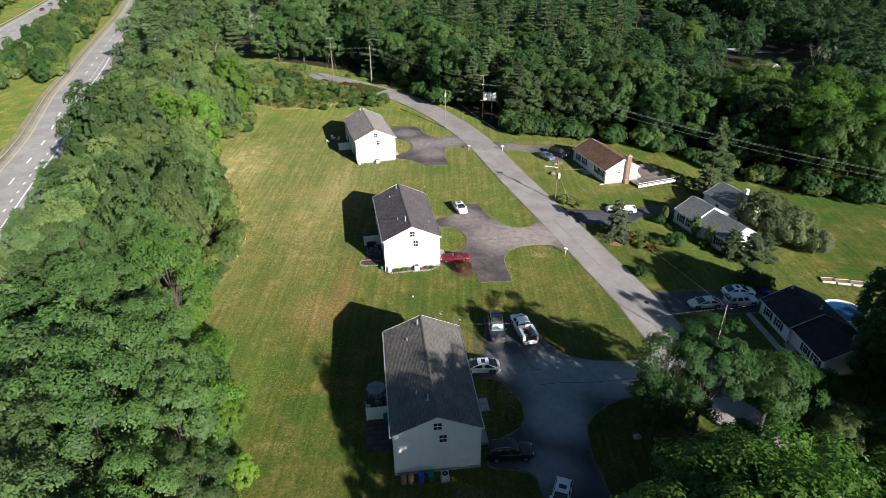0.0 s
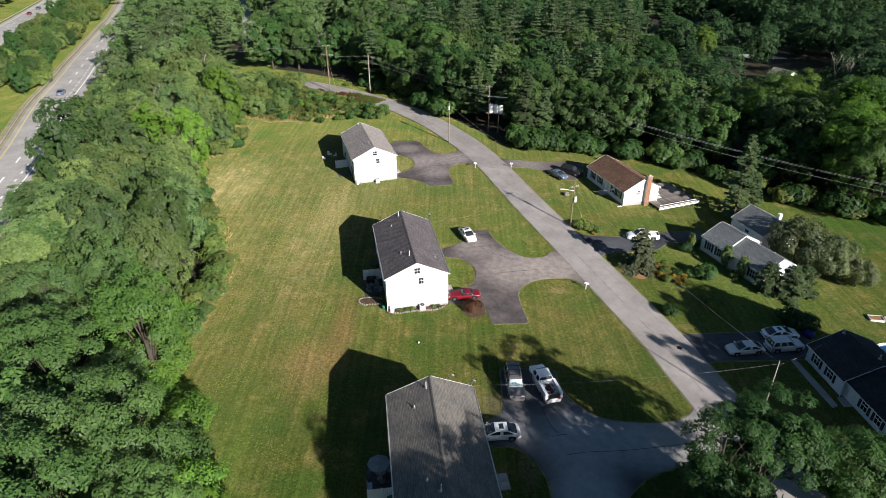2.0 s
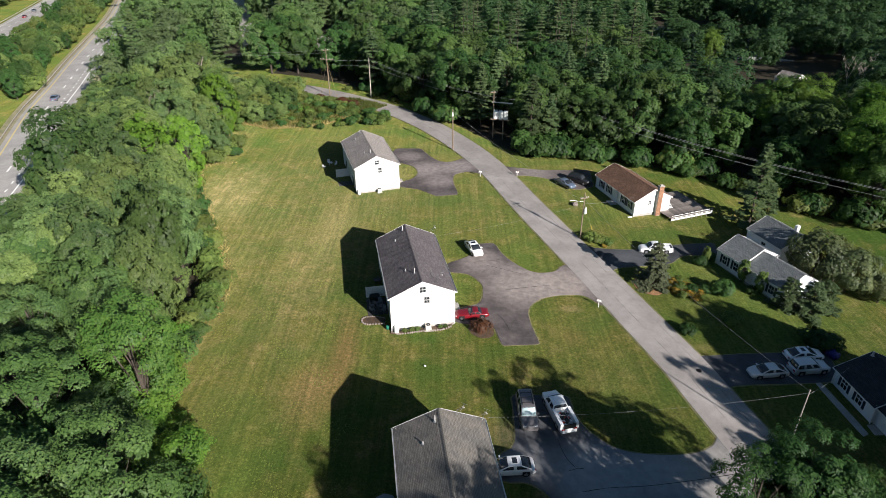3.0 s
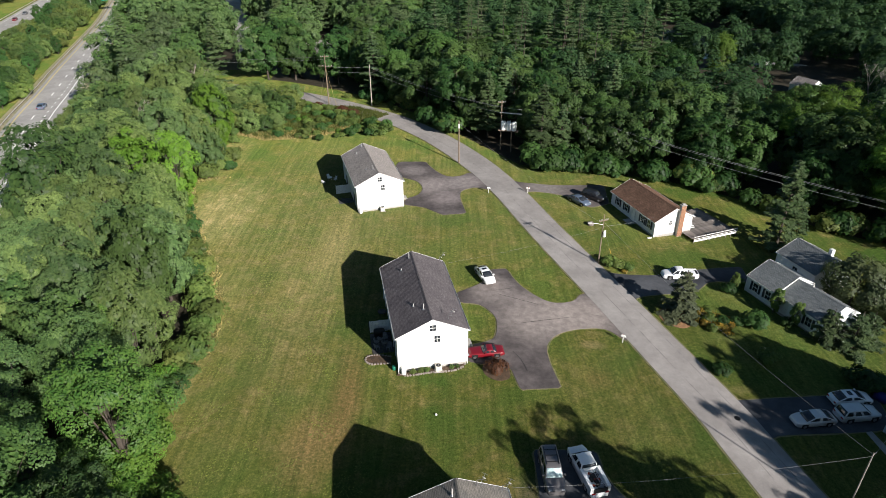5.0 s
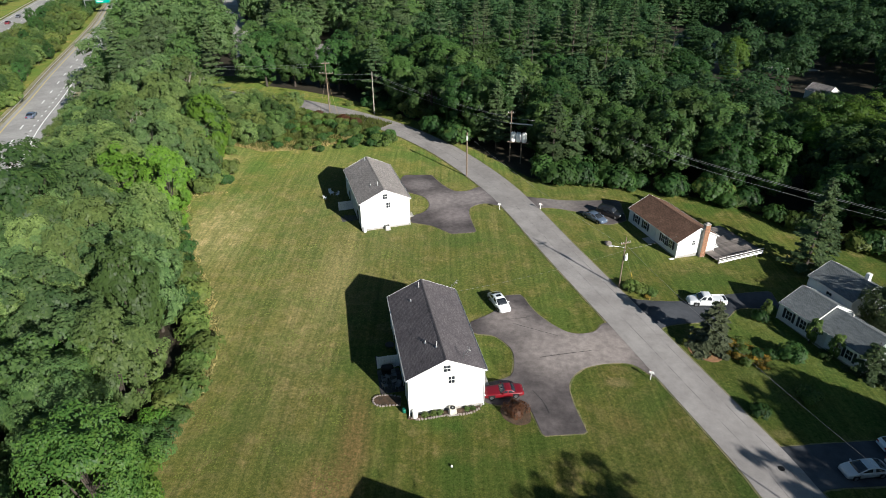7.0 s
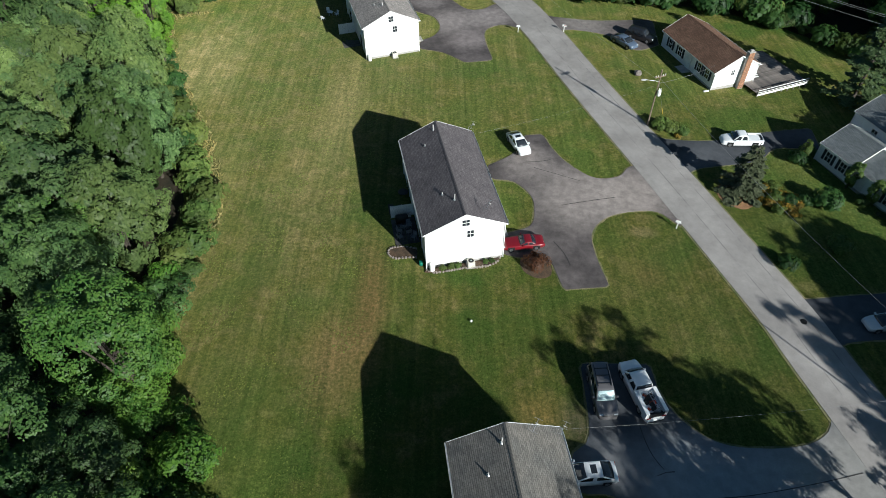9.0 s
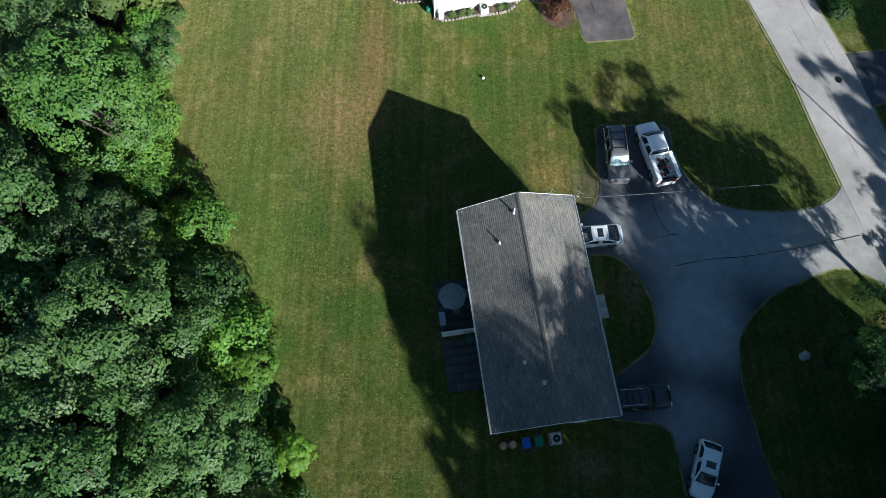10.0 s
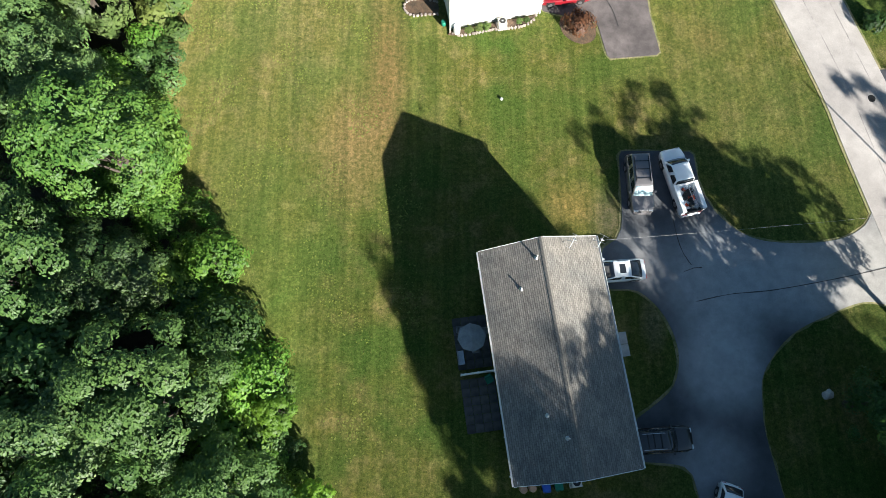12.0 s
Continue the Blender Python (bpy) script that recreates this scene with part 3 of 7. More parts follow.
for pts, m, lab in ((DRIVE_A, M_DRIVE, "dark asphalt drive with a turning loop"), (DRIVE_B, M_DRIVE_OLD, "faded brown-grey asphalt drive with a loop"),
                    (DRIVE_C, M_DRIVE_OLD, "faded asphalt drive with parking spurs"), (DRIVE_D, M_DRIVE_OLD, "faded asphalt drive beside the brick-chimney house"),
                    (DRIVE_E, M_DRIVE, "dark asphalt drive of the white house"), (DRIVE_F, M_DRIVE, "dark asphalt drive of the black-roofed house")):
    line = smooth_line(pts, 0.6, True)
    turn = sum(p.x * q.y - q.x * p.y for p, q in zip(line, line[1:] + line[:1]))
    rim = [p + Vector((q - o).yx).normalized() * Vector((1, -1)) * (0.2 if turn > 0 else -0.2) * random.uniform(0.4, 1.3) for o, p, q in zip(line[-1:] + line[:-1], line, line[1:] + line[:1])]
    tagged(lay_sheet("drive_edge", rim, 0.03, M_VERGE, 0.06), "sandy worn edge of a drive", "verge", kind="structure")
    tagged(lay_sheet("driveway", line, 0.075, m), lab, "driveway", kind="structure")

# tar seams, cover and wear on the paving
CRACKS = [[(10.6, 55.2), (13.5, 55.7), (17, 56.2), (21, 56.9), (24.5, 57.6), (27.5, 58.3)], [(9.4, 62.2), (9.6, 60.6), (9.95, 59.2), (10.5, 58.2)], [(9.9, 57.6), (10.7, 58.0), (11.4, 58.1)],
          [(6.2, 90.6), (9.5, 91.4), (13, 92.3)], [(4.6, 84.6), (5.4, 82.8), (5.9, 80.9)], [(3.5, 97.6), (6.2, 96.4), (9.2, 95.0)], [(5.9, 99.2), (4.4, 98.8), (2.6, 98.9)]]
for pts in CRACKS:
    line = smooth_line([(x + random.uniform(-0.08, 0.08), y + random.uniform(-0.08, 0.08)) for x, y in pts], 0.5)
    bm = bmesh.new()
    w = [random.uniform(0.02, 0.05) for _ in line]
    rows = []
    for p, q, k in zip(offset_line(line, -1), offset_line(line, 1), w):
        c, d = (p + q) / 2, (q - p) / 2
        d = d * k
        rows.append([bm.verts.new((c.x + s * d.x, c.y + s * d.y, land(c.x, c.y) + 0.096)) for s in (-1, 1)])
    for a, b in zip(rows, rows[1:]):
        bm.faces.new((a[0], a[1], b[1], b[0]))
    tagged(part("tar_seam", bm, M_CRACK), "black tar seam sealing a crack in asphalt", "seam", "tar seams", "structure")
for k, lab in ((-0.55, "faint dark seam along the road's middle"), (1.9, "faint dark seam along the road's side")):
    tagged(ribbon("tar_seam", offset_line(ROAD, k - 0.05), offset_line(ROAD, k + 0.05), 0.094, M_SEAM), lab, "seam", "tar seams", "structure")
cover = part("manhole_cover", lathe([(0.36, 0), (0.36, 0.02), (0.31, 0.03), (0.0001, 0.03)], 20), mat("cast_iron", (0.035, 0.034, 0.033), rough=0.55, metal=0.6))
cover.location = (28.95, 74.2, land(28.95, 74.2) + 0.085)
tagged(cover, "dark round cast iron manhole cover", "manhole")

# the divided highway in the west
HW_A = smooth_line([(-24, -150), (-41, -60), (-57, 20), (-71.5, 70), (-80, 98), (-85.5, 116), (-93.6, 143), (-107.9, 179.5), (-116.5, 206), (-128, 238.5), (-140.3, 275), (-162.3, 339.6), (-184.9, 397.8), (-206, 450), (-255, 560), (-335, 720)], 6)
tagged(ribbon("highway", offset_line(HW_A, -9.7), offset_line(HW_A, 2.6), 0.12, M_HIGHWAY, 0.25), "grey asphalt highway carriageway with worn lane paint", "highway", kind="structure")
HW_B = smooth_line([(-70, -50), (-112, 80), (-140, 160), (-167, 231), (-187, 284), (-205.6, 340), (-229, 408), (-262, 500), (-345, 700)], 6)
tagged(ribbon("highway", offset_line(HW_B, -15.4), offset_line(HW_B, 0), 0.12, M_HIGHWAY, 0.25), "grey asphalt highway carriageway with worn lane paint", "highway", kind="structure")
tagged(ribbon("highway_verge", offset_line(HW_A, 2.6), offset_line(HW_A, 6.5), 0.05, M_SAND, 0.1), "dry grassy sand verge beside the highway", "verge", kind="structure")
tagged(ribbon("highway_verge", offset_line(HW_A, -12.4), offset_line(HW_A, -9.7), 0.05, M_SAND, 0.1), "dry grassy sand verge beside the highway", "verge", kind="structure")


def dashes(name, line, d, w, on, off, m, label):
    """Painted marks along a line, d metres to its right."""
    bm = bmesh.new()
    way = offset_line(line, d)
    a, b = offset_line(line, d - w / 2), offset_line(line, d + w / 2)
    s, z = 0.0, 0.128
    for i in range(len(way) - 1):
        seg = (way[i + 1] - way[i]).length
        k = 0.0
        while k < seg:
            if (s + k) % (on + off) < on:
                e = min(seg, k + (on - (s + k) % (on + off)) if off else seg)
                t0, t1 = k / seg, e / seg
                q = [a[i].lerp(a[i + 1], t0), b[i].lerp(b[i + 1], t0), b[i].lerp(b[i + 1], t1), a[i].lerp(a[i + 1], t1)]
                bm.faces.new([bm.verts.new((p.x, p.y, land(p.x, p.y) + z)) for p in q])
                k = e + 0.01
            else:
                k += on + off - (s + k) % (on + off) + 0.005
        s += seg
    tagged(part(name, bm, m), label, "road marking", "road markings", "structure")


dashes("lane_line", HW_A, 0.0, 0.34, 1.0, 0.0, M_PAINT_W, "worn white edge line on asphalt")
dashes("lane_line", HW_A, -1.6, 0.38, 1.3, 3.0, M_PAINT_W, "short white dashes on asphalt")
dashes("lane_line", HW_A, -4.4, 0.4, 3.6, 8.2, M_PAINT_W, "white lane dashes on asphalt")
dashes("lane_line", HW_A, -8.5, 0.34, 1.0, 0.0, M_PAINT_Y, "worn yellow edge line on asphalt")
dashes("lane_line", HW_B, -1.6, 0.22, 1.0, 0.0, M_PAINT_Y, "worn yellow edge line on asphalt")
dashes("lane_line", HW_B, -5.6, 0.24, 3.6, 8.2, M_PAINT_W, "white lane dashes on asphalt")
dashes("lane_line", HW_B, -9.6, 0.24, 3.6, 8.2, M_PAINT_W, "white lane dashes on asphalt")
dashes("lane_line", HW_B, -13.4, 0.22, 1.0, 0.0, M_PAINT_W, "worn white edge line on asphalt")


def guard_rail(line, lo, hi, label):
    """A beam on posts, along the part of a line between two northings."""
    pts = [p for p in line if lo < p.y < hi]
    rail = empty("guard_rail", Matrix(), label, "guard rail", "highway guard rails")
    bm = bmesh.new()
    for a, b in zip(pts, pts[1:]):
        n = Vector((-(b - a).y, (b - a).x, 0)).normalized()
        za, zb = land(*a) + 0.1, land(*b) + 0.1
        for s0, s1, o in ((0.42, 0.52, 0.03), (0.52, 0.62, -0.03), (0.62, 0.74, 0.03)):
            q = [(a.x + n.x * o, a.y + n.y * o, za + s0), (b.x + n.x * o, b.y + n.y * o, zb + s0), (b.x - n.x * o, b.y - n.y * o, zb + s1), (a.x - n.x * o, a.y - n.y * o, za + s1)]
            bm.faces.new([bm.verts.new(p) for p in q])
    part("beam", bm, M_PIPE, rail)
    post = box(-0.05, 0.05, -0.06, 0.06, 0, 0.7)
    first = None
    for a, b in zip(pts, pts[1:]):
        for t in (0.0, 0.5):
            p = a.lerp(b, t)
            if first is None:
                o = first = part("post", post, M_POLE, rail)
            else:
                o = new("post", first.data)
                o.parent = rail
            o.location = (p.x, p.y, land(p.x, p.y))


guard_rail(offset_line(HW_A, -10.3), 120, 430, "galvanised steel guard rail along the highway median")
guard_rail(offset_line(HW_A, 3.1), 60, 330, "galvanised steel guard rail along the highway shoulder")
guard_rail(offset_line(HW_B, 0.6), 180, 430, "galvanised steel guard rail along the far carriageway")
guard_rail(offset_line(HW_B, -16.0), 180, 430, "galvanised steel guard rail along the far shoulder")


# ---- houses ----
def window(parent, at, face, w, h, shutters=False, grid=True):
    """A sash window on a wall; face: degrees its outside is turned from -y."""
    m = pose(*at, 0, 0, face)
    win = part("window", box(-w / 2, w / 2, -0.012, 0.02, 0, h, m), M_GLASS, parent, "dark glass window in a white frame")
    bm = bmesh.new()
    f = 0.09
    for a in ((-w / 2 - f, -w / 2, -f, h + f), (w / 2, w / 2 + f, -f, h + f), (-w / 2, w / 2, -f, 0), (-w / 2, w / 2, h, h + f), (-w / 2, w / 2, h * 0.48, h * 0.53)):
        add_box(bm, a[0], a[1], -0.05, 0.02, a[2], a[3], m)
    if grid:
        add_box(bm, -0.02, 0.02, -0.035, 0.02, 0, h * 0.48, m)
        add_box(bm, -0.02, 0.02, -0.035, 0.02, h * 0.53, h, m)
    part("frame", bm, M_TRIM, win)
    part("sill", box(-w / 2 - 0.14, w / 2 + 0.14, -0.1, 0.02, -f - 0.05, -f - 0.002, m), M_TRIM, win)
    if shutters:
        for s in (-1, 1):
            bm = bmesh.new()
            x = s * (w / 2 + f + 0.22)
            add_box(bm, x - 0.18, x + 0.18, -0.045, 0.02, -f, h + f, m)
            for k in range(6):
                z = 0.04 + k * (h / 6)
                add_box(bm, x - 0.14, x + 0.14, -0.06, -0.045, z, z + h / 9, m)
            part("shutter", bm, M_SHUTTER, win, "dark louvred shutter")
    return win


def door(parent, at, face, w=0.95, h=2.05, m_leaf=None, label="white panelled door"):
    m = pose(*at, 0, 0, face)
    leaf = part("door", box(-w / 2, w / 2, -0.03, 0.02, 0, h, m), m_leaf or M_TRIM, parent, label)
    bm = bmesh.new()
    for a in ((-w / 2 - 0.1, -w / 2 - 0.002, 0, h + 0.1), (w / 2 + 0.002, w / 2 + 0.1, 0, h + 0.1), (-w / 2, w / 2, h + 0.002, h + 0.1)):
        add_box(bm, a[0], a[1], -0.06, 0.02, a[2], a[3], m)
    part("frame", bm, M_TRIM, leaf)
    part("handle", tube(m @ Vector((w * 0.38, -0.03, 1.0)), m @ Vector((w * 0.38, -0.09, 1.0)), 0.035), M_METAL, leaf)
    return leaf


def roof_slope(bm, W, L, eave, ridge, side, over, rake, courses):
    """One slope in stepped shingle courses."""
    run = W / 2 + over
    pitch = (ridge - eave) / (W / 2)
    z_low = eave - over * pitch
    step = run / courses
    for i in range(courses):
        x0, x1 = run - i * step, run - (i + 1) * step
        z0, z1 = z_low + i * step * pitch, z_low + (i + 1) * step * pitch
        lip = 0.014
        for f in ((((x0, z0 + lip), (x1, z1))), ((x0, z0), (x0, z0 + lip))):
            (xa, za), (xb, zb) = f
            q = [(side * xa, -L / 2 - rake, za), (side * xb, -L / 2 - rake, zb), (side * xb, L / 2 + rake, zb), (side * xa, L / 2 + rake, za)]
            vs = [bm.verts.new(p) for p in q]
            bm.faces.new(vs if side < 0 else vs[::-1])
    # underside and closed ends
    under = 0.14
    q = [(side * run, -L / 2 - rake, z_low - 0.02), (0, -L / 2 - rake, ridge - under), (0, L / 2 + rake, ridge - under), (side * run, L / 2 + rake, z_low - 0.02)]
    vs = [bm.verts.new(p) for p in q]
    bm.faces.new(vs[::-1] if side < 0 else vs)
    for y in (-L / 2 - rake, L / 2 + rake):
        vs = [bm.verts.new(p) for p in ((side * run, y, z_low - 0.02), (side * run, y, z_low + 0.01), (0, y, ridge), (0, y, ridge - under))]
        bm.faces.new(vs)


def house(name, label, at, yaw, W, L, eave, ridge, siding, shingles, over=0.28, rake=0.2, foot=0.35, gutter=True):
    """A gabled house: walls, footing, two slopes in courses, trim. Its gables face -y and +y."""
    h = empty(name, pose(at[0], at[1], land(at[0], at[1]) + (at[2] if len(at) > 2 else 0), 0, 0, yaw), label, "house")
    pitch = (ridge - eave) / (W / 2)
    part("footing", box(-W / 2 + 0.04, W / 2 - 0.04, -L / 2 + 0.04, L / 2 - 0.04, -1.6, foot), M_CONCRETE, h, "grey concrete footing")
    for x in (-1, 1):
        a, b = sorted((x * W / 2, x * (W / 2 - 0.2)))
        part("wall", box(a, b, -L / 2 + 0.2, L / 2 - 0.2, foot, eave), siding, h)
    for y in (-1, 1):
        bm = bmesh.new()
        ring = [(-W / 2, foot), (W / 2, foot), (W / 2, eave), (0, ridge - 0.15), (-W / 2, eave)]
        ya, yb = y * L / 2, y * (L / 2 - 0.2)
        A = [bm.verts.new((px, ya, pz)) for px, pz in ring]
        B = [bm.verts.new((px, yb, pz)) for px, pz in ring]
        bm.faces.new(A if y < 0 else A[::-1])
        bm.faces.new(B[::-1] if y < 0 else B)
        for i in range(5):
            q = (A[i], B[i], B[(i + 1) % 5], A[(i + 1) % 5])
            bm.faces.new(q if y < 0 else q[::-1])
        part("gable_wall", bm, siding, h)
    n = max(10, int((W / 2 + over) / 0.145))
    for s in (-1, 1):
        bm = bmesh.new()
        roof_slope(bm, W, L, eave, ridge, s, over, rake, n)
        part("roof_slope", bm, shingles, h)
        zl = eave - over * pitch
        if gutter:
            x = s * (W / 2 + over)
            bm = bmesh.new()
            a, b = sorted((x + s * 0.004, x + s * 0.12))
            add_box(bm, a, b, -L / 2 - rake, L / 2 + rake, zl - 0.13, zl - 0.11)
            a, b = sorted((x + s * 0.1, x + s * 0.12))
            add_box(bm, a, b, -L / 2 - rake, L / 2 + rake, zl - 0.11, zl + 0.015)
            part("gutter", bm, M_TRIM, h, "white metal gutter")
            for y in (-L / 2 - 0.06, L / 2 + 0.06):
                part("downspout", box(min(s * (W / 2 + 0.0), s * (W / 2 + 0.08)), max(s * (W / 2), s * (W / 2 + 0.08)), y - 0.05, y + 0.05, 0.1, zl - 0.1), M_TRIM, h)
        for y in (-1, 1):
            bm = bmesh.new()
            y0, y1 = sorted((y * (L / 2 + rake + 0.002), y * (L / 2 + rake + 0.035)))
            run = W / 2 + over
            vs = []
            for yy in (y0, y1):
                vs.append([bm.verts.new(p) for p in ((s * run, yy, zl - 0.14), (s * run, yy, zl + 0.03), (0, yy, ridge + 0.03), (0, yy, ridge - 0.16))])
            bm.faces.new(vs[0])
            bm.faces.new(vs[1][::-1])
            for i in range(4):
                bm.faces.new((vs[0][i], vs[1][i], vs[1][(i + 1) % 4], vs[0][(i + 1) % 4]))
            bmesh.ops.recalc_face_normals(bm, faces=bm.faces[:])
            part("rake_board", bm, M_TRIM, h)
    k = int(L / 0.3)
    span = (L + 2 * rake) / k
    bm = bmesh.new()
    for s in (-1, 1):
        low = 0.17 * pitch
        q = [(0, 0, 0.035), (0, span + 0.03, 0.02), (s * 0.17, span + 0.03, 0.02 - low), (s * 0.17, 0, 0.035 - low)]
        vs = [bm.verts.new(p) for p in q]
        bm.faces.new(vs if s < 0 else vs[::-1])
        ends = [bm.verts.new(p) for p in ((0, 0, 0.035), (s * 0.17, 0, 0.035 - low), (s * 0.17, 0, 0.012 - low), (0, 0, 0.012))]
        bm.faces.new(ends if s < 0 else ends[::-1])
    first = None
    for i in range(k):
        if first is None:
            first = o = part("ridge_shingle", bm, shingles, h)
        else:
            o = new("ridge_shingle", first.data)
            o.parent = h
        o.location = (0, -L / 2 - rake + i * span, ridge + 0.012)
    for x in (-1, 1):
        for y in (-1, 1):
            bm = bmesh.new()
            a, b = sorted((x * (W / 2 + 0.025), x * (W / 2 - 0.1)))
            c, d = sorted((y * (L / 2 + 0.025), y * (L / 2 - 0.1)))
            add_box(bm, a, b, c, d, foot, eave)
            part("corner_board", bm, M_TRIM, h)
    return h


def roof_z(W, eave, ridge, x):
    return ridge - (ridge - eave) / (W / 2) * abs(x)


def vent(h, x, y, z, tall=0.55, r=0.055):
    v = part("vent_pipe", tube((x, y, z - 0.1), (x, y, z + tall), r), M_PIPE, h, "grey plastic vent pipe")
    part("flashing", lathe([(r + 0.12, 0), (r + 0.1, 0.03), (r + 0.02, 0.09), (r + 0.005, 0.1)], 12), M_METAL, v).location = (x, y, z)


def antenna(h, x, y, z):
    """A bent mast with a boom and cross rods."""
    bm = tube((x, y, z - 0.05), (x, y, z + 0.75), 0.028)
    add_tube(bm, (x, y, z + 0.75), (x + 0.45, y - 0.35, z + 1.2), 0.024)
    a = part("antenna", bm, M_METAL, h, "grey television antenna on a bent mast")
    b = tube((x + 0.1, y - 0.75, z + 1.0), (x + 0.75, y + 0.1, z + 1.35), 0.016)
    part("boom", b, M_METAL, a)
    for t in (0.05, 0.5, 0.95):
        c = Vector((x + 0.1, y - 0.75, z + 1.0)).lerp(Vector((x + 0.75, y + 0.1, z + 1.35)), t)
        part("rod", tube(c - Vector((0.28, -0.2, 0)), c + Vector((0.28, -0.2, 0)), 0.011), M_METAL, a)
    dish = lathe([(0.02, 0.0), (0.1, 0.015), (0.19, 0.06), (0.2, 0.06), (0.11, 0.0), (0.02, -0.015)], 16)
    bmesh.ops.transform(dish, matrix=pose(x + 0.55, y - 0.2, z + 1.12, 62, 0, 140), verts=dish.verts[:])
    part("dish", dish, M_PIPE, a, "small pale satellite dish")


def duplex(label, at, yaw, shingles, siding, eave=5.35, ridge=7.35, dish=1):
    W, L = 8.45, 16.3
    h = house("duplex_house", label, at, yaw, W, L, eave, ridge, siding, shingles)
    window(h, (0.05, -L / 2, ridge - 1.75), 0, 0.78, 0.85)
    window(h, (0.55, -L / 2, ridge - 3.45), 0, 0.7, 0.95)
    window(h, (0, L / 2, ridge - 1.75), 180, 0.78, 0.85)
    for y in (-6.2, -2.6, 2.6, 6.2):
        window(h, (W / 2, y, 3.5), 90, 1.0, 1.25)
        window(h, (-W / 2, y, 3.5), -90, 1.0, 1.25)
        window(h, (W / 2, y + (1.0 if y < 0 else -1.0) * 0, 1.0), 90, 1.0, 1.3)
    for y in (-4.4, 4.4):
        door(h, (W / 2, y, 0.36), 90)
        door(h, (-W / 2, y, 0.36), -90, 1.7, 2.05, M_GLASS, "sliding glass patio door")
        bm = bmesh.new()
        add_box(bm, W / 2, W / 2 + 1.15, y - 0.9, y + 0.9, -0.6, 0.33, None, 0.02)
        add_box(bm, W / 2 + 1.152, W / 2 + 1.5, y - 0.9, y + 0.9, -0.6, 0.17, None, 0.02)
        part("stoop", bm, M_CONCRETE, h, "concrete stoop with a step")
    pitch_z = lambda x: roof_z(W, eave, ridge, x)
    for x, y, t in ((-0.55, 6.9, 0.75), (-1.9, 4.9, 0.3), (-0.6, -5.6, 0.8), (-1.6, -4.0, 0.35)):
        vent(h, x, y, pitch_z(x), t)
    if dish:
        antenna(h, W / 2 - 0.3, (L / 2 - 0.3) * dish, pitch_z(W / 2 - 0.3))
    return h


H1 = duplex("two-storey white duplex with tan-grey shingle roof", (-2.0, 50.2, 0.1), 7.9, M_ROOF_TAN, M_SIDING_B, 5.6, 7.45)
antenna(H1, 1.7, 7.9, roof_z(8.45, 5.6, 7.45, 1.7))
H2 = duplex("two-storey white duplex with charcoal shingle roof", (-7.15, 89.5, -0.05), 11.3, M_ROOF_DARK, M_SIDING)
antenna(H2, 2.1, -7.2, roof_z(8.45, 5.35, 7.35, 2.1))
H3 = duplex("two-storey white duplex with light grey shingle roof", (-18.25, 133.4, -0.1), 16.8, M_ROOF_GREY, M_SIDING, dish=0)


# ---- trees and shrubs ----
def unit(rng, n):
    d = rng.normal(size=(n, 3))
    return d / np.linalg.norm(d, axis=1)[:, None]


def cards(rng, pos, nrm, size, aspect=0.62, fold=0.14, single=False):
    """Folded leaf sprays at pos, facing nrm; single: three-cornered ones for trees further off."""
    n = len(pos)
    nrm = nrm / np.linalg.norm(nrm, axis=1)[:, None]
    t = np.cross(nrm, unit(rng, n))
    t /= np.linalg.norm(t, axis=1)[:, None] + 1e-9
    b = np.cross(nrm, t)
    s = np.asarray(size).reshape(-1, 1) * np.ones((n, 1))
    if single:
        v = np.stack([pos + t * s * 0.6, pos - t * s * 0.4 + b * s * 0.45, pos - t * s * 0.4 - b * s * 0.45], 1).reshape(-1, 3)
        return v, np.arange(3 * n).reshape(-1, 3)
    v = np.stack([pos + t * s * 0.5, pos + b * s * aspect * 0.5 + nrm * s * fold, pos - t * s * 0.5, pos - b * s * aspect * 0.5 + nrm * s * fold], 1).reshape(-1, 3)
    i = np.arange(n)[:, None] * 4
    tris = np.concatenate([i + [0, 1, 2], i + [0, 2, 3]], 1).reshape(-1, 3)
    return v, tris


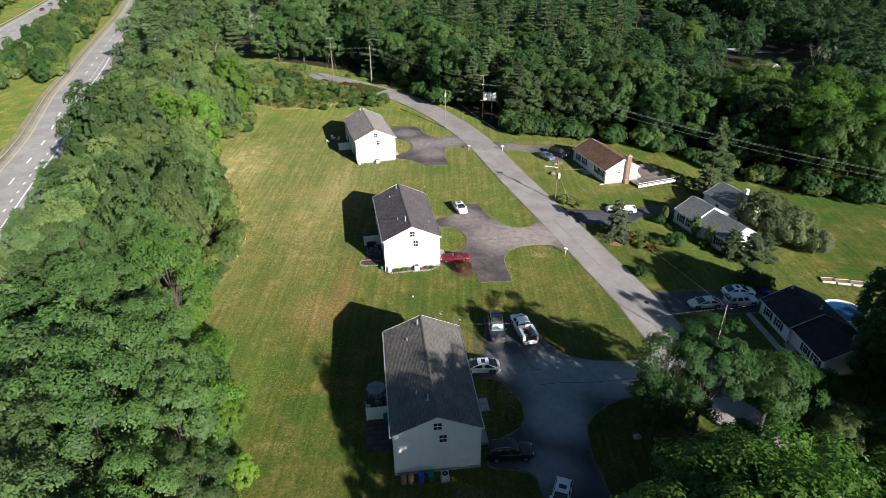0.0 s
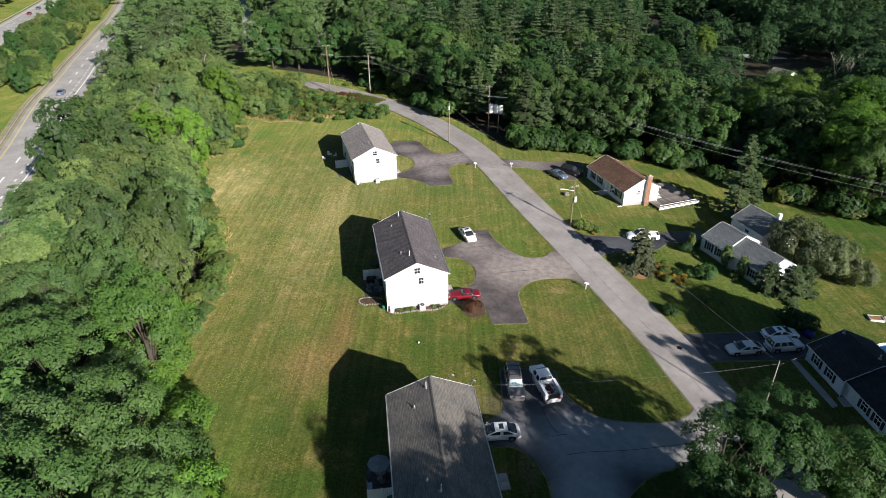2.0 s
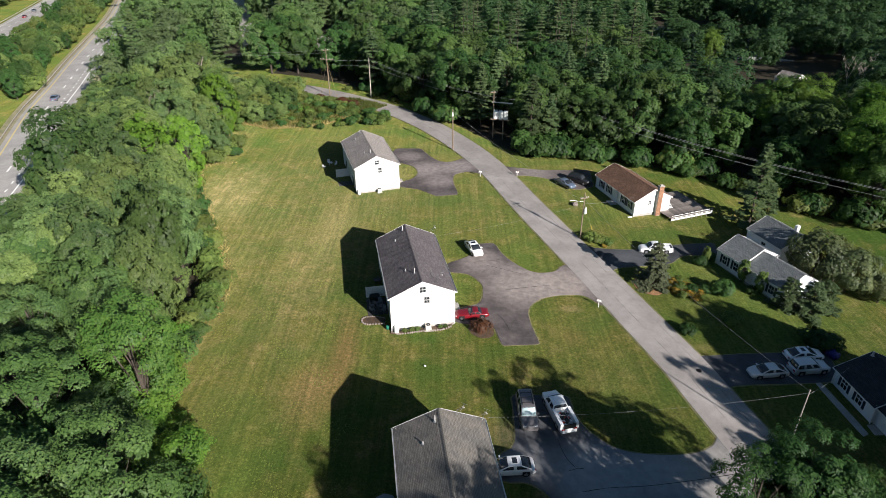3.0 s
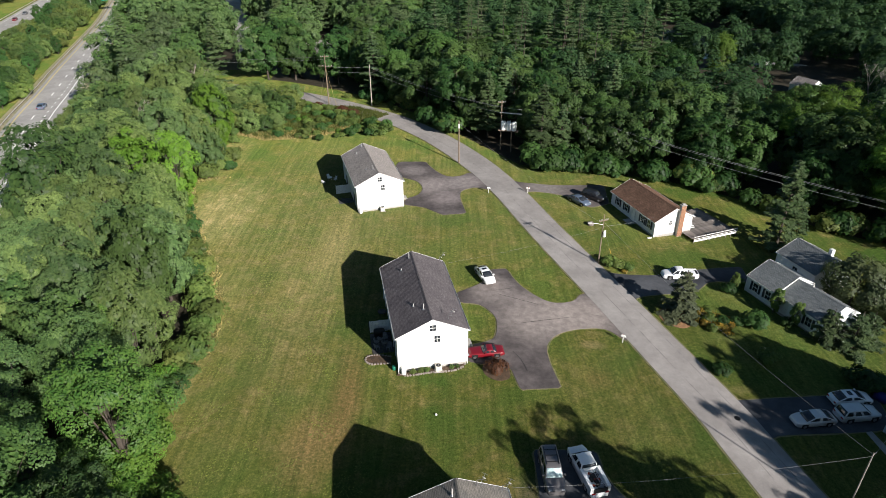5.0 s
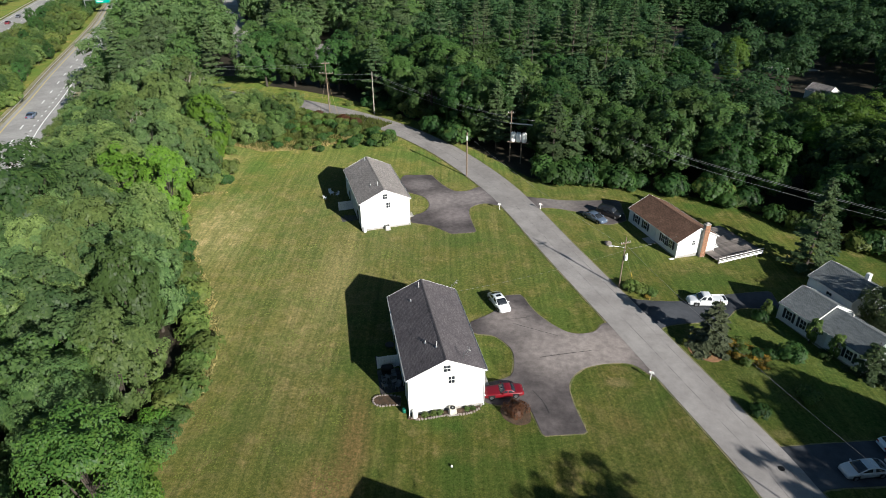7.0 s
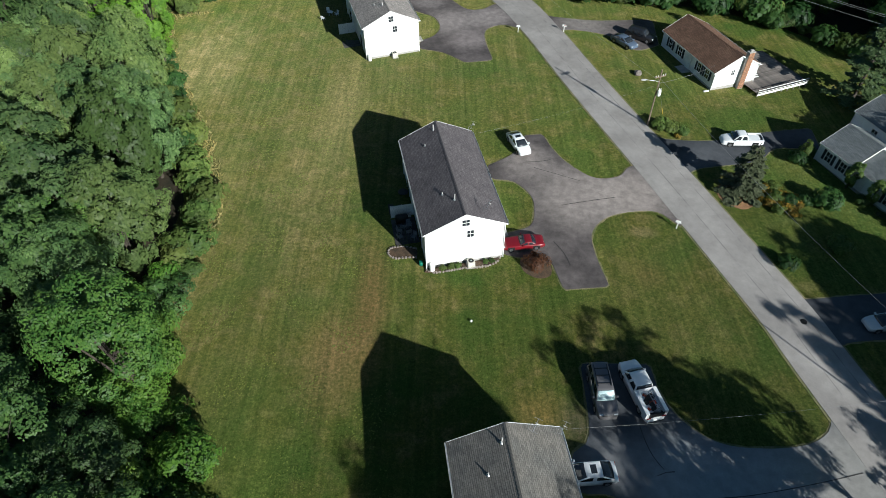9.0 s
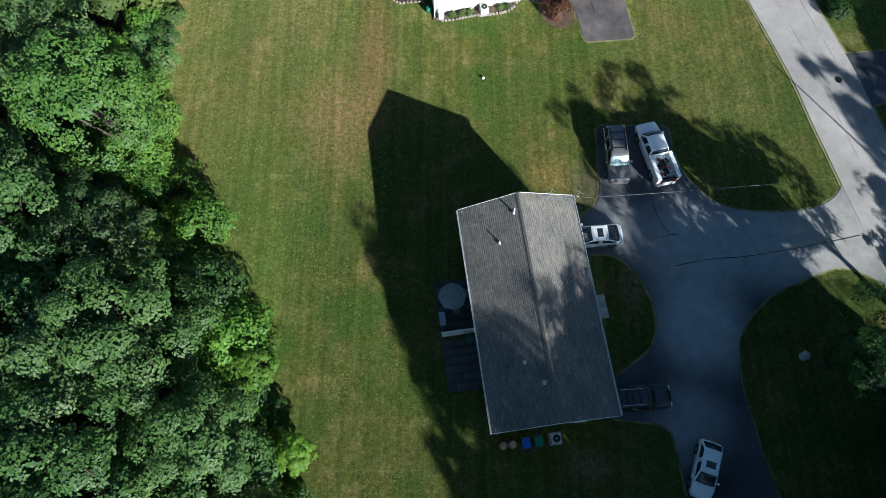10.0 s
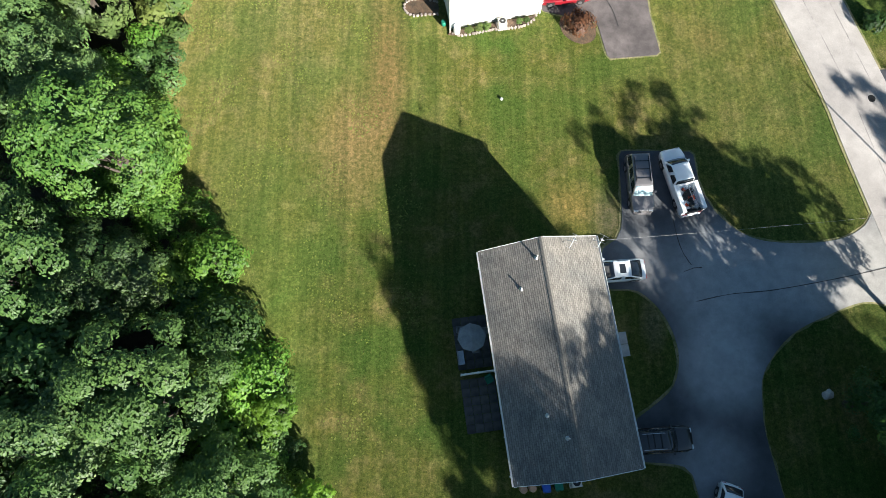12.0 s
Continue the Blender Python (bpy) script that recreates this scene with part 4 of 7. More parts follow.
def broad_cards(seed, R, low, top, lumps, count, size, flat=0.75, single=True, loose=0.2, apart=1.0, core=1.0):
    """A crown of leafy lumps spread over its whole surface, uneven, with gaps between. Returns verts, tris and the lumps' middles."""
    rng = np.random.default_rng(seed)
    zc, hz = (low + top) / 2, (top - low) / 2
    k = np.arange(lumps) + 0.5
    zz = 1 - 2 * k / lumps * 0.97
    aa = k * 2.39996 + rng.normal(scale=0.35, size=lumps)
    rxy = np.sqrt(1 - zz ** 2)
    d = np.stack([np.cos(aa) * rxy, np.sin(aa) * rxy, zz], 1)
    # widest a little below the middle, drawn in at the foot
    wide = np.where(zz < -0.45, 0.8, 1.0)
    rad = rng.uniform(0.52, 0.84, lumps) * apart
    r = R * rng.uniform(0.22, 0.4, lumps) * np.sqrt(22 / lumps) / apart ** 1.6
    c = np.stack([d[:, 0] * R * rad * wide, d[:, 1] * R * rad * wide, zc + d[:, 2] * (hz - r * flat) * np.clip(rad + 0.2, 0, 1)], 1)
    # fuller lumps inside, so that little light falls through
    inner = max(4, lumps // 9)
    ci = rng.uniform(-0.42, 0.42, (inner, 3)) * (R, R, hz * 1.3) + (0, 0, zc)
    c, r = np.concatenate([c, ci]), np.concatenate([r, np.full(inner, R * 0.3 * core)])
    lumps += inner
    w = r ** 2 / (r ** 2).sum()
    P, N, S = [], [], []
    for k in range(lumps):
        m = max(6, int(count * w[k]))
        u = unit(rng, m)
        out = c[k] - np.array((0, 0, zc - hz * 0.3))
        out = out / (np.linalg.norm(out) + 1e-6)
        back = (u @ out) < -0.2
        u[back] *= -1
        wob = 1 + 0.22 * np.sin(u[:, 0] * 5 + k) * np.sin(u[:, 1] * 6 + 2 * k) + 0.12 * np.sin(u[:, 2] * 9 + u[:, 0] * 7 + k)
        dist = rng.uniform(0.5, 1.15, m) ** 0.45 * wob
        P.append(c[k] + u * (r[k] * dist)[:, None] * (1, 1, flat))
        N.append(u * 0.75 + out * 0.45 + (0, 0, 0.22) + rng.normal(scale=loose, size=(m, 3)))
        S.append(size * rng.uniform(0.55, 1.35, m) * (1.5 * core if k >= lumps - inner else 1.0))
    v, t = cards(rng, np.concatenate(P), np.concatenate(N), np.concatenate(S), single=single)
    return v, t, c


def trunk_mesh(seed, low, tops, r, name="trunk", limbs=99):
    """A tapered stem with limbs that reach into the crown."""
    rng = random.Random(seed)
    bm = bmesh.new()
    top = max(c[2] for c in tops) * 0.82
    stem = [Vector((0, 0, -0.4)), Vector((rng.uniform(-0.2, 0.2), rng.uniform(-0.2, 0.2), low)), Vector((rng.uniform(-0.5, 0.5), rng.uniform(-0.5, 0.5), top))]
    add_tube(bm, stem[0], stem[1], r * 1.25, r, 8)
    add_tube(bm, stem[1], stem[2], r, r * 0.25, 8)
    for c in tops:
        t = rng.uniform(0.0, 0.7)
        a = stem[1].lerp(stem[2], t)
        c = Vector(c)
        if c.z > a.z - 0.5:
            mid = a.lerp(c, 0.5) + Vector((0, 0, 0.25))
            q = r * (1 - t) * 0.42
            add_tube(bm, a, mid, q, q * 0.6, 5)
            add_tube(bm, mid, a.lerp(c, 0.8), q * 0.6, q * 0.2, 5)
    me = bpy.data.meshes.new(name)
    bm.to_mesh(me)
    bm.free()
    return me


def tree_proto(seed, R, low, top, lumps, count, size, leaf, bark=None, r=0.26, flat=0.75, single=True, apart=1.0, core=1.0):
    v, t, c = broad_cards(seed, R, low, top, lumps, count, size, flat, single, apart=apart, core=core)
    tm = trunk_mesh(seed, low * 0.8, [tuple(p) for p in c[:(5 if r < 0.1 else 9 if r < 0.3 else 14)]], r)
    tm.materials.append(bark or M_BARK)
    return tm, array_mesh("crown", v, t, leaf)


def pine_cards(seed, R, low, top, count, size, droop=-0.12, ragged=0.35, step=0.075):
    """Whorls of level boughs with gaps between, narrowing to the tip."""
    rng = np.random.default_rng(seed)
    P, N, S = [], [], []
    z = low
    boughs = []
    while z < top - 0.3:
        k = (z - low) / (top - low)
        reach = R * (1 - k) ** 0.75 * rng.uniform(1 - ragged, 1.0) + 0.25
        a0 = rng.uniform(0, 6.28)
        for i in range(rng.integers(4, 7)):
            a = a0 + i * 1.15 + rng.normal(scale=0.2)
            ln = reach * rng.uniform(0.6, 1.1)
            boughs.append((z, a, ln))
        z += max(0.55, (top - low) * step * rng.uniform(0.7, 1.3) * (1.2 - k))
    tot = sum(b[2] ** 1.5 for b in boughs)
    for z, a, ln in boughs:
        m = max(4, int(count * ln ** 1.5 / tot))
        s = rng.uniform(0.15, 1.0, m) ** 0.7 * ln
        off = rng.normal(scale=1, size=m) * (0.12 + 0.22 * (ln - s) / ln * 1.0) * ln * 0.55
        x, y = math.cos(a), math.sin(a)
        P.append(np.stack([x * s - y * off, y * s + x * off, z + droop * s + 0.1 * (s / ln) ** 2 * ln + rng.normal(scale=0.05, size=m)], 1))
        N.append(np.array([x * 0.25, y * 0.25, 0.9]) + rng.normal(scale=0.26, size=(m, 3)))
        S.append(size * rng.uniform(0.6, 1.3, m))
    v, t = cards(rng, np.concatenate(P), np.concatenate(N), np.concatenate(S), 0.5, single=True)
    return v, t, boughs


def pine_proto(seed, R, low, top, count, size, leaf, r=0.24, droop=-0.12, ragged=0.35, step=0.075):
    v, t, boughs = pine_cards(seed, R, low, top, count, size, droop, ragged, step)
    bm = tube((0, 0, -0.4), (0, 0, top * 0.97), r, 0.04, 7)
    for z, a, ln in boughs[:: 2]:
        add_tube(bm, (0, 0, z), (math.cos(a) * ln * 0.85, math.sin(a) * ln * 0.85, z + droop * ln * 0.85), 0.05, 0.015, 4)
    me = bpy.data.meshes.new("trunk")
    bm.to_mesh(me)
    bm.free()
    me.materials.append(M_BARK)
    return me, array_mesh("crown", v, t, leaf)


def plant(name, proto, x, y, scale, label, category="tree", group="", turn=None, lift=0.0, tall=1.0):
    t = empty(name, pose(x, y, land(x, y) + lift, 0, 0, random.uniform(0, 360) if turn is None else turn) @ Matrix.Diagonal((scale, scale, scale * tall, 1)), label, category, group)
    for nm, me in zip(("trunk", "crown"), proto):
        o = new(nm, me)
        o.parent = t
    return t


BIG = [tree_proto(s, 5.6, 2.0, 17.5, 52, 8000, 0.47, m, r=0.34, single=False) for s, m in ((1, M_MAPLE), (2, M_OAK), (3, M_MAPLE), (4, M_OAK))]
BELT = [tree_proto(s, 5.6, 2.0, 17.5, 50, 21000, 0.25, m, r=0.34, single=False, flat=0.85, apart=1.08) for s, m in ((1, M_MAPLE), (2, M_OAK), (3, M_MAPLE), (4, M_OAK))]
THIN = [tree_proto(s, 5.6, 3.0, 17.5, 34, 4200, 0.47, M_MAPLE, r=0.34, single=False, apart=1.12, core=0.9) for s in (8, 9)]
YOUNG = [tree_proto(s, 2.9, 0.2, 5.6, 22, 3000, 0.27, m, r=0.07, single=False) for s, m in ((5, M_YOUNG), (6, M_MAPLE), (7, M_YOUNG))]
MID = [tree_proto(s, 5.0, 0.6, 14.0, 74, 7000, 0.44, m, flat=0.92) for s, m in ((11, M_LEAF), (12, M_LEAF_OAK), (13, M_LEAF), (14, M_LEAF_WARM), (15, M_LEAF_OAK))]
WOOD = [tree_proto(s, 5.4, 0.6, 14.0, 46, 8500, 0.39, m, flat=0.85, apart=1.06) for s, m in ((16, M_LEAF), (17, M_LEAF_OAK), (18, M_LEAF), (19, M_LEAF_OAK))]
LIME = [tree_proto(s, 4.4, 0.6, 13.0, 56, 9000, 0.31, M_LEAF_LIME, flat=0.9) for s in (21, 22)]
PINE = [pine_proto(s, 5.6, 4.0, 21.0, 4200, 0.72, M_NEEDLE) for s in (31, 32)]
TALL_PINE = [pine_proto(s, 5.0, 6.0, 27.0, 5600, 0.52, M_PINE, 0.3, -0.06, 0.5, 0.12) for s in (33, 34, 35)]
SPRUCE = pine_proto(41, 2.9, 0.6, 6.4, 3600, 0.42, M_SPRUCE, 0.13, -0.25, 0.2)
BLUE = pine_proto(44, 3.0, 0.3, 6.0, 6500, 0.3, M_NEEDLE, 0.12, -0.2, 0.12, 0.06)
SHRUB = [tree_proto(s, 1.6, 0.15, 2.3, 14, 950, 0.3, m, r=0.06) for s, m in ((51, M_SHRUB), (52, M_LEAF), (53, M_SHRUB))]
SMALL = [tree_proto(s, 1.25, 0.1, 2.1, 14, 1300, 0.16, m, r=0.05) for s, m in ((57, M_YOUNG), (58, M_MAPLE))]
SAGE = tree_proto(91, 4.4, 0.2, 7.4, 50, 8000, 0.26, M_SAGE, r=0.16, flat=0.9)
LOW = [tree_proto(s, 2.7, 0.2, 6.2, 34, 2800, 0.3, m, r=0.08, flat=0.95) for s, m in ((81, M_LEAF_WARM), (82, M_LEAF_OAK), (83, M_LEAF_WARM), (84, M_SHRUB))]
SHRUB_R = tree_proto(54, 1.2, 0.1, 1.4, 10, 1100, 0.2, M_RED_LEAF, r=0.05)
SHRUB_F = tree_proto(55, 1.0, 0.05, 1.0, 10, 900, 0.17, M_FLOWER, r=0.04)
ARBOR = tree_proto(56, 0.75, 0.1, 3.9, 18, 1500, 0.2, M_SHRUB, r=0.07, flat=1.3)
FAR_NEAR = [broad_cards(s, 5.4, 1.0, 15, 44, 3400, 0.48)[:2] for s in (61, 62, 63)] + [pine_cards(64, 4.2, 3, 22, 2600, 0.66)[:2]]
FAR = [broad_cards(s, 5.2, 1.0, 15, 26, 1150, 0.85)[:2] for s in (61, 62, 63)] + [pine_cards(64, 4.4, 3, 22, 800, 1.3)[:2], pine_cards(65, 4.6, 3, 20, 800, 1.3)[:2]]

FINE = [tree_proto(s, 5.6, lo, 17.5, 40, 24000, 0.22, M_LEAF, r=0.34, single=False, apart=1.12, core=1.3) for s, lo in ((71, 3.6), (72, 1.6))]
HIGH = tree_proto(78, 4.8, 7.0, 15.0, 30, 12000, 0.22, M_LEAF, r=0.26, single=False, apart=1.12, core=1.2)
GREEN = [tree_proto(s, 5.6, 2.0, 16.0, 84, 17000, 0.25, M_GREEN_LEAF, r=0.34, single=False, flat=0.85, apart=1.04) for s in (76, 77)]
FRESH = [tree_proto(s, 5.6, 2.0, 17.5, 64, 22000, 0.22, M_YOUNG, r=0.34, single=False, apart=1.05, core=1.5) for s in (74, 75)]
OLIVE = tree_proto(73, 5.4, 1.6, 14.0, 50, 15000, 0.23, M_LEAF_WARM, r=0.3, single=False, apart=1.1, core=1.4)
CONIFER = pine_proto(43, 4.2, 0.4, 15.0, 9500, 0.42, M_NEEDLE, 0.2, -0.2, 0.25)

LABEL_BROAD = "tall broadleaf tree with a dense dark green crown"


def hw_x(y):
    return float(np.interp(y, [-150, -60, 20, 70, 98, 135.6, 195.5, 305, 383.5, 428, 560], [-26, -43, -58.5, -72, -80.5, -91.5, -109.5, -151, -177.5, -197, -260]))


def field_x(y):
    return float(np.interp(y, [-60, 20, 34, 44, 52, 60, 70, 92, 105, 121, 139, 141, 150, 175], [-17, -17, -18.5, -21.5, -25, -28.5, -35, -36, -41, -50, -57, -50, -49, -58]))


def north_y(x):
    return float(np.interp(x, [-160, -110, -75, -50, -33, -20, -10, -2, 5, 11, 14, 19, 31, 46, 55, 67, 78, 130, 260], [244, 236, 224, 213, 202, 190, 178, 166, 155, 146, 143, 144, 143, 139, 132, 119, 113, 100, 92]))


def road_gap(x, y, d=6.0):
    return all((p.x - x) ** 2 + (p.y - y) ** 2 > d * d for p in ROAD)


CLEAR = [(112, 221, 9), (106, 210, 8), (100, 200, 7), (121, 215, 7), (119, 206, 6), (126, 198, 6), (9, 156, 6.5), (8, 149, 5), (-50, 270, 13), (-40, 254, 11), (-37, 238, 11), (-52, 284, 8)]


def spots(x0, x1, y0, y1, gap, ok, seed):
    """Uneven spots at about one gap from one another."""
    rng = random.Random(seed)
    out = []
    y, row = y0, 0
    while y < y1:
        x = x0 + (row % 2) * gap / 2
        while x < x1:
            p = (x + rng.uniform(-0.36, 0.36) * gap, y + rng.uniform(-0.36, 0.36) * gap)
            if ok(*p) and all((p[0] - a) ** 2 + (p[1] - b) ** 2 > r * r for a, b, r in CLEAR):
                out.append(p)
            x += gap
        y += gap * 0.87
        row += 1
    return out


rr = random.Random(5)
far_road = smooth_line([(-78, 262), (-86, 288), (-97, 316), (-118, 378), (-140, 440)], 5)
BANK = [tree_proto(s, 5.0, 0.4, 14.0, 70, 11500, 0.32, m, flat=0.95, apart=1.05) for s, m in ((25, M_LEAF_WARM), (26, M_BANK_LEAF), (27, M_LEAF_WARM), (28, M_LEAF_OAK), (29, M_BANK_LEAF))]
LIMES = ((-57.6, 122), (-51.4, 123.4), (-55.2, 150.5))
# the belt between highway and field: large trees near, lower towards the highway
for x, y in spots(-85, -14, 12, 76, 7.0, lambda x, y: hw_x(y) + 9.0 < x < field_x(y) - 1.6 and (x + 34.8) ** 2 + (y - 64.6) ** 2 > 26, 1):
    edge, gap = field_x(y) - x, x - hw_x(y)
    k = rr.uniform(0.95, 1.28) * (0.5 if edge < 4 else 0.78 if edge < 7 else 1.0)
    if (x + 31) ** 2 / 64 + (y - 57.5) ** 2 / 14 < 1:
        k *= 0.76
    k = min(k, (3.0 + 0.5 * gap) / 17.5)
    if k < 0.5 and edge > 7:
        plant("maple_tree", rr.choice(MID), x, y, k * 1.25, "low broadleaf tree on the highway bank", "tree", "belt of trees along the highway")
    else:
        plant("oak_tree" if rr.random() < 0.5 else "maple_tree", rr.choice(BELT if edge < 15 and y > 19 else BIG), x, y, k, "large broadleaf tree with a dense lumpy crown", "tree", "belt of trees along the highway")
for x, y in spots(-62, -14, -36, 12, 8.5, lambda x, y: hw_x(y) + 9.0 < x < field_x(y) - 1.6, 15):
    plant("maple_tree", rr.choice(MID), x, y, rr.uniform(0.9, 1.25) * min(1.0, 0.4 + 0.04 * (x - hw_x(y))), "large broadleaf tree with a dense lumpy crown", "tree", "belt of trees along the highway")
for x, y in spots(-125, -30, 76, 182, 5.9, lambda x, y: hw_x(y) + 5.5 < x < field_x(y) - 2.2 and all((x - a) ** 2 + (y - b) ** 2 > 12 for a, b in LIMES), 2):
    edge, gap = field_x(y) - x, x - hw_x(y)
    k = rr.uniform(0.8, 1.1) * (0.72 if edge < 4 else 0.88 if edge < 8 else 1.0)
    k = min(k, 0.55 + 0.03 * gap)
    tall = min(rr.uniform(1.0, 1.35), (4.0 + 0.52 * gap) / (14 * k))
    kind = rr.choice(BANK)
    if gap > (7.5 if y < 160 else 6.0):
        plant("maple_tree", kind, x, y, k, "rounded olive-green broadleaf tree", "tree", "belt of trees along the highway", tall=tall)
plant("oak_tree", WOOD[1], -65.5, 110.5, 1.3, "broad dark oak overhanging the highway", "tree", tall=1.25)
for x, y, k in ((-57.6, 122, 1.12), (-51.4, 123.4, 1.08), (-54.6, 152.6, 1.1), (-22.8, 46.2, 0.42), (-19.5, 40, 0.36)):
    plant("locust_tree", rr.choice(LIME), x, y, k, "bright lime-green young tree at the wood's edge", "tree", tall=1.22 if k > 0.5 else 1.0)
for i in range(46):
    y = 24 + i * 1.15 + rr.uniform(-1, 1)
    plant("young_tree", rr.choice(YOUNG), field_x(y) - rr.uniform(0.8, 6.5), y, rr.uniform(0.65, 1.25), "bright green young tree at the field's edge", "tree", "young trees along the field", lift=-0.2)
for x, y, k in ((-34.8, 64.6, 1.05), (-44, 80, 0.8), (-33, 31, 0.8), (-52, 100, 0.7)):
    plant("maple_tree", rr.choice(GREEN), x, y, k, "fresh bright-green maple in the belt of trees", "tree", "belt of trees along the highway")
# undergrowth along the field's western edge and the strip before the road
for i in range(95):
    y = rr.uniform(28, 172)
    x = field_x(y) - rr.uniform(-0.4, 2.8)
    near = y < 80
    plant("shrub", rr.choice(SMALL if near else SHRUB), x, y, rr.uniform(0.7, 1.5), "leafy green shrub at the edge of the field", "shrub", "edge shrubs", lift=-0.1)
strip = lambda x, y: road_gap(x, y, 5.0) and y > 163 + 0.22 * abs(x + 34) and -72 < x < -17 and y < 200
for x, y in spots(-74, -15, 160, 202, 3.4, strip, 3):
    if x < -45:
        plant("young_tree", rr.choice(LOW), x, y, rr.uniform(0.7, 1.2), "low olive-green tree beside the road", "tree", "roadside trees", tall=0.85)
    elif rr.random() < 0.82:
        plant("shrub", rr.choice(SHRUB), x, y, rr.uniform(0.4, 1.1), "dense green shrub beside the road", "shrub", "roadside shrubs", lift=-0.1)
for i in range(150):
    x = rr.uniform(-58, -17)
    y = rr.uniform(164, 192)
    if strip(x, y):
        plant("shrub", rr.choice(SHRUB[:3] + SMALL), x, y, rr.uniform(0.35, 0.75), "low weedy growth beside the road", "shrub", "roadside weeds", lift=-0.1)
tagged(lay_sheet("verge", smooth_line([(-60, 172), (-47, 165), (-36, 166.5), (-27, 174), (-20, 183), (-28, 189), (-44, 190), (-60, 188)], 1.5, True), 0.06, M_DRY, 0.06), "rough dry grass beside the road", "verge", kind="structure")
# woods north of the road: the front rows
woods = lambda x, y: y > north_y(x) + 2.5 and road_gap(x, y, 8)
for x, y in spots(-60, 120, 105, 235, 8.2, lambda x, y: woods(x, y) and y < north_y(x) + 36 and y < 232, 4):
    # the trees stay low before the far white house
    far = math.hypot(x + 4, y - 20)
    cap = max(7.0, 50 * (1 - far / 232)) / 14 if abs((x + 4) * 0.866 - (y - 20) * 0.5) < 10 and x > 50 else 9
    if rr.random() < 0.16 and cap > 2:
        plant("pine_tree", rr.choice(PINE), x, y, rr.uniform(0.75, 0.95), "tall dark pine with level ragged boughs", "tree", "woods north of the road")
    else:
        # east of x 72 the leaf colour is lightened to look sunlit
        plant("maple_tree", rr.choice(GREEN + FRESH if x > 72 else WOOD), x, y, min(cap, rr.uniform(0.85, 1.35)), LABEL_BROAD if x <= 72 else "tall broadleaf tree with a full sunlit green crown", "tree", "woods north of the road")
for i in range(80):
    x = rr.uniform(-32, 112)
    if 2.5 < x < 12.5:
        continue
    plant("shrub", SHRUB[1] if rr.random() < 0.8 else SHRUB[0], x, north_y(x) + rr.uniform(-0.4, 5.5), rr.uniform(0.5, 2.4), "leafy shrub along the wood's edge", "shrub", "wood edge shrubs", lift=-0.1)
# tall pines standing over the far woods
for x, y in spots(-6, 70, 199, 238, 7.6, woods, 14):
    if rr.random() < 0.5:
        plant("pine_tree", rr.choice(TALL_PINE), x, y, rr.uniform(0.72, 1.12), "tall dark pine with level ragged boughs", "tree", "pines over the woods")
    else:
        plant("maple_tree", rr.choice(WOOD), x, y, rr.uniform(0.9, 1.3), LABEL_BROAD, "tree", "woods north of the road")


def far_woods(name, places, label, leaf, protos, smin, smax):
    V, T, k = [], [], 0
    for x, y in places:
        if y < 275:
            v, t = FAR_NEAR[rr.randrange(4 if protos is not FAR_BROAD else 3)]
        else:
            v, t = protos[rr.randrange(len(protos))]
        s, a = rr.uniform(smin, smax), rr.uniform(0, 6.28)
        c, n = math.cos(a) * s, math.sin(a) * s
        w = np.stack([v[:, 0] * c - v[:, 1] * n + x, v[:, 0] * n + v[:, 1] * c + y, v[:, 2] * s + land(x, y)], 1)
        V.append(w)
        T.append(t + k)
        k += len(v)
    ob = new(name, array_mesh(name, np.concatenate(V), np.concatenate(T), leaf))
    tagged(ob, label, "woods", kind="stuff")


for x, y, k in ((14.4, 151.5, 0.7), (18.6, 146.3, 0.5), (21.5, 146.2, 0.6), (24.5, 146.0, 0.65), (27.5, 146.4, 0.6)):
    plant("young_tree", rr.choice(LOW), x, y, k, "low leafy tree at the bend of the road", "tree", "trees at the bend")
for i in range(22):
    x, y = 82 + i * 1.5 + rr.uniform(-2.5, 2.5), 176 + i * 1.9 + rr.uniform(-3, 3)
    if math.hypot(x - 107.5, y - 213.5) > 9:
        plant("young_tree", rr.choice(LOW), x, y, rr.uniform(0.8, 1.2), "low leafy tree before the distant house", "tree", "low trees before the far house")
# maples before the distant house, lighter leaf colour standing for sun on them
for x, y, k in ((73, 162, 0.92), (80, 155, 0.95), (79, 143, 0.95), (65, 160, 0.9), (87, 149, 0.98), (70, 149, 0.9), (93, 157, 0.9), (88, 165, 0.82), (97, 146, 0.95), (85.4, 227, 0.95)):
    plant("maple_tree", rr.choice(GREEN + FRESH), x, y, k, "bright green maple standing in the sun", "tree", "sunlit maples before the far house")
CLEAR += [(x, y, 9) for x in range(-4, 96, 9) for y in (202, 212, 222, 232)]
POND = [(80, 292), (86, 266), (97, 262), (110, 259), (122, 256), (131, 266), (134, 284), (130, 312), (112, 322), (94, 326), (82, 312)]
hollow = lambda x, y: ((x - 108) / 29) ** 2 + ((y - 288) / 39) ** 2 < 1
deep = lambda x, y: woods(x, y) and y >= north_y(x) + 38 and not hollow(x, y) and not (abs((x + 4) * 0.866 - (y - 20) * 0.5) < 9 and x > 60 and y < 240)
seen = lambda x, y: abs(x + 4) < 0.7 * y + 24
f1 = spots(-60, 330, 140, 412, 10.4, lambda x, y: deep(x, y) and seen(x, y), 6)
f2 = spots(-270, -60, 178, 420, 9.6, lambda x, y: seen(x, y) and ((hw_x(y) + 9 < x and y > 180 and road_gap(x, y, 8) and not woods(x, y)) or (woods(x, y) and y > 250 and x > hw_x(y) + 9)) and min((p.x - x) ** 2 + (p.y - y) ** 2 for p in far_road) > 49, 7)
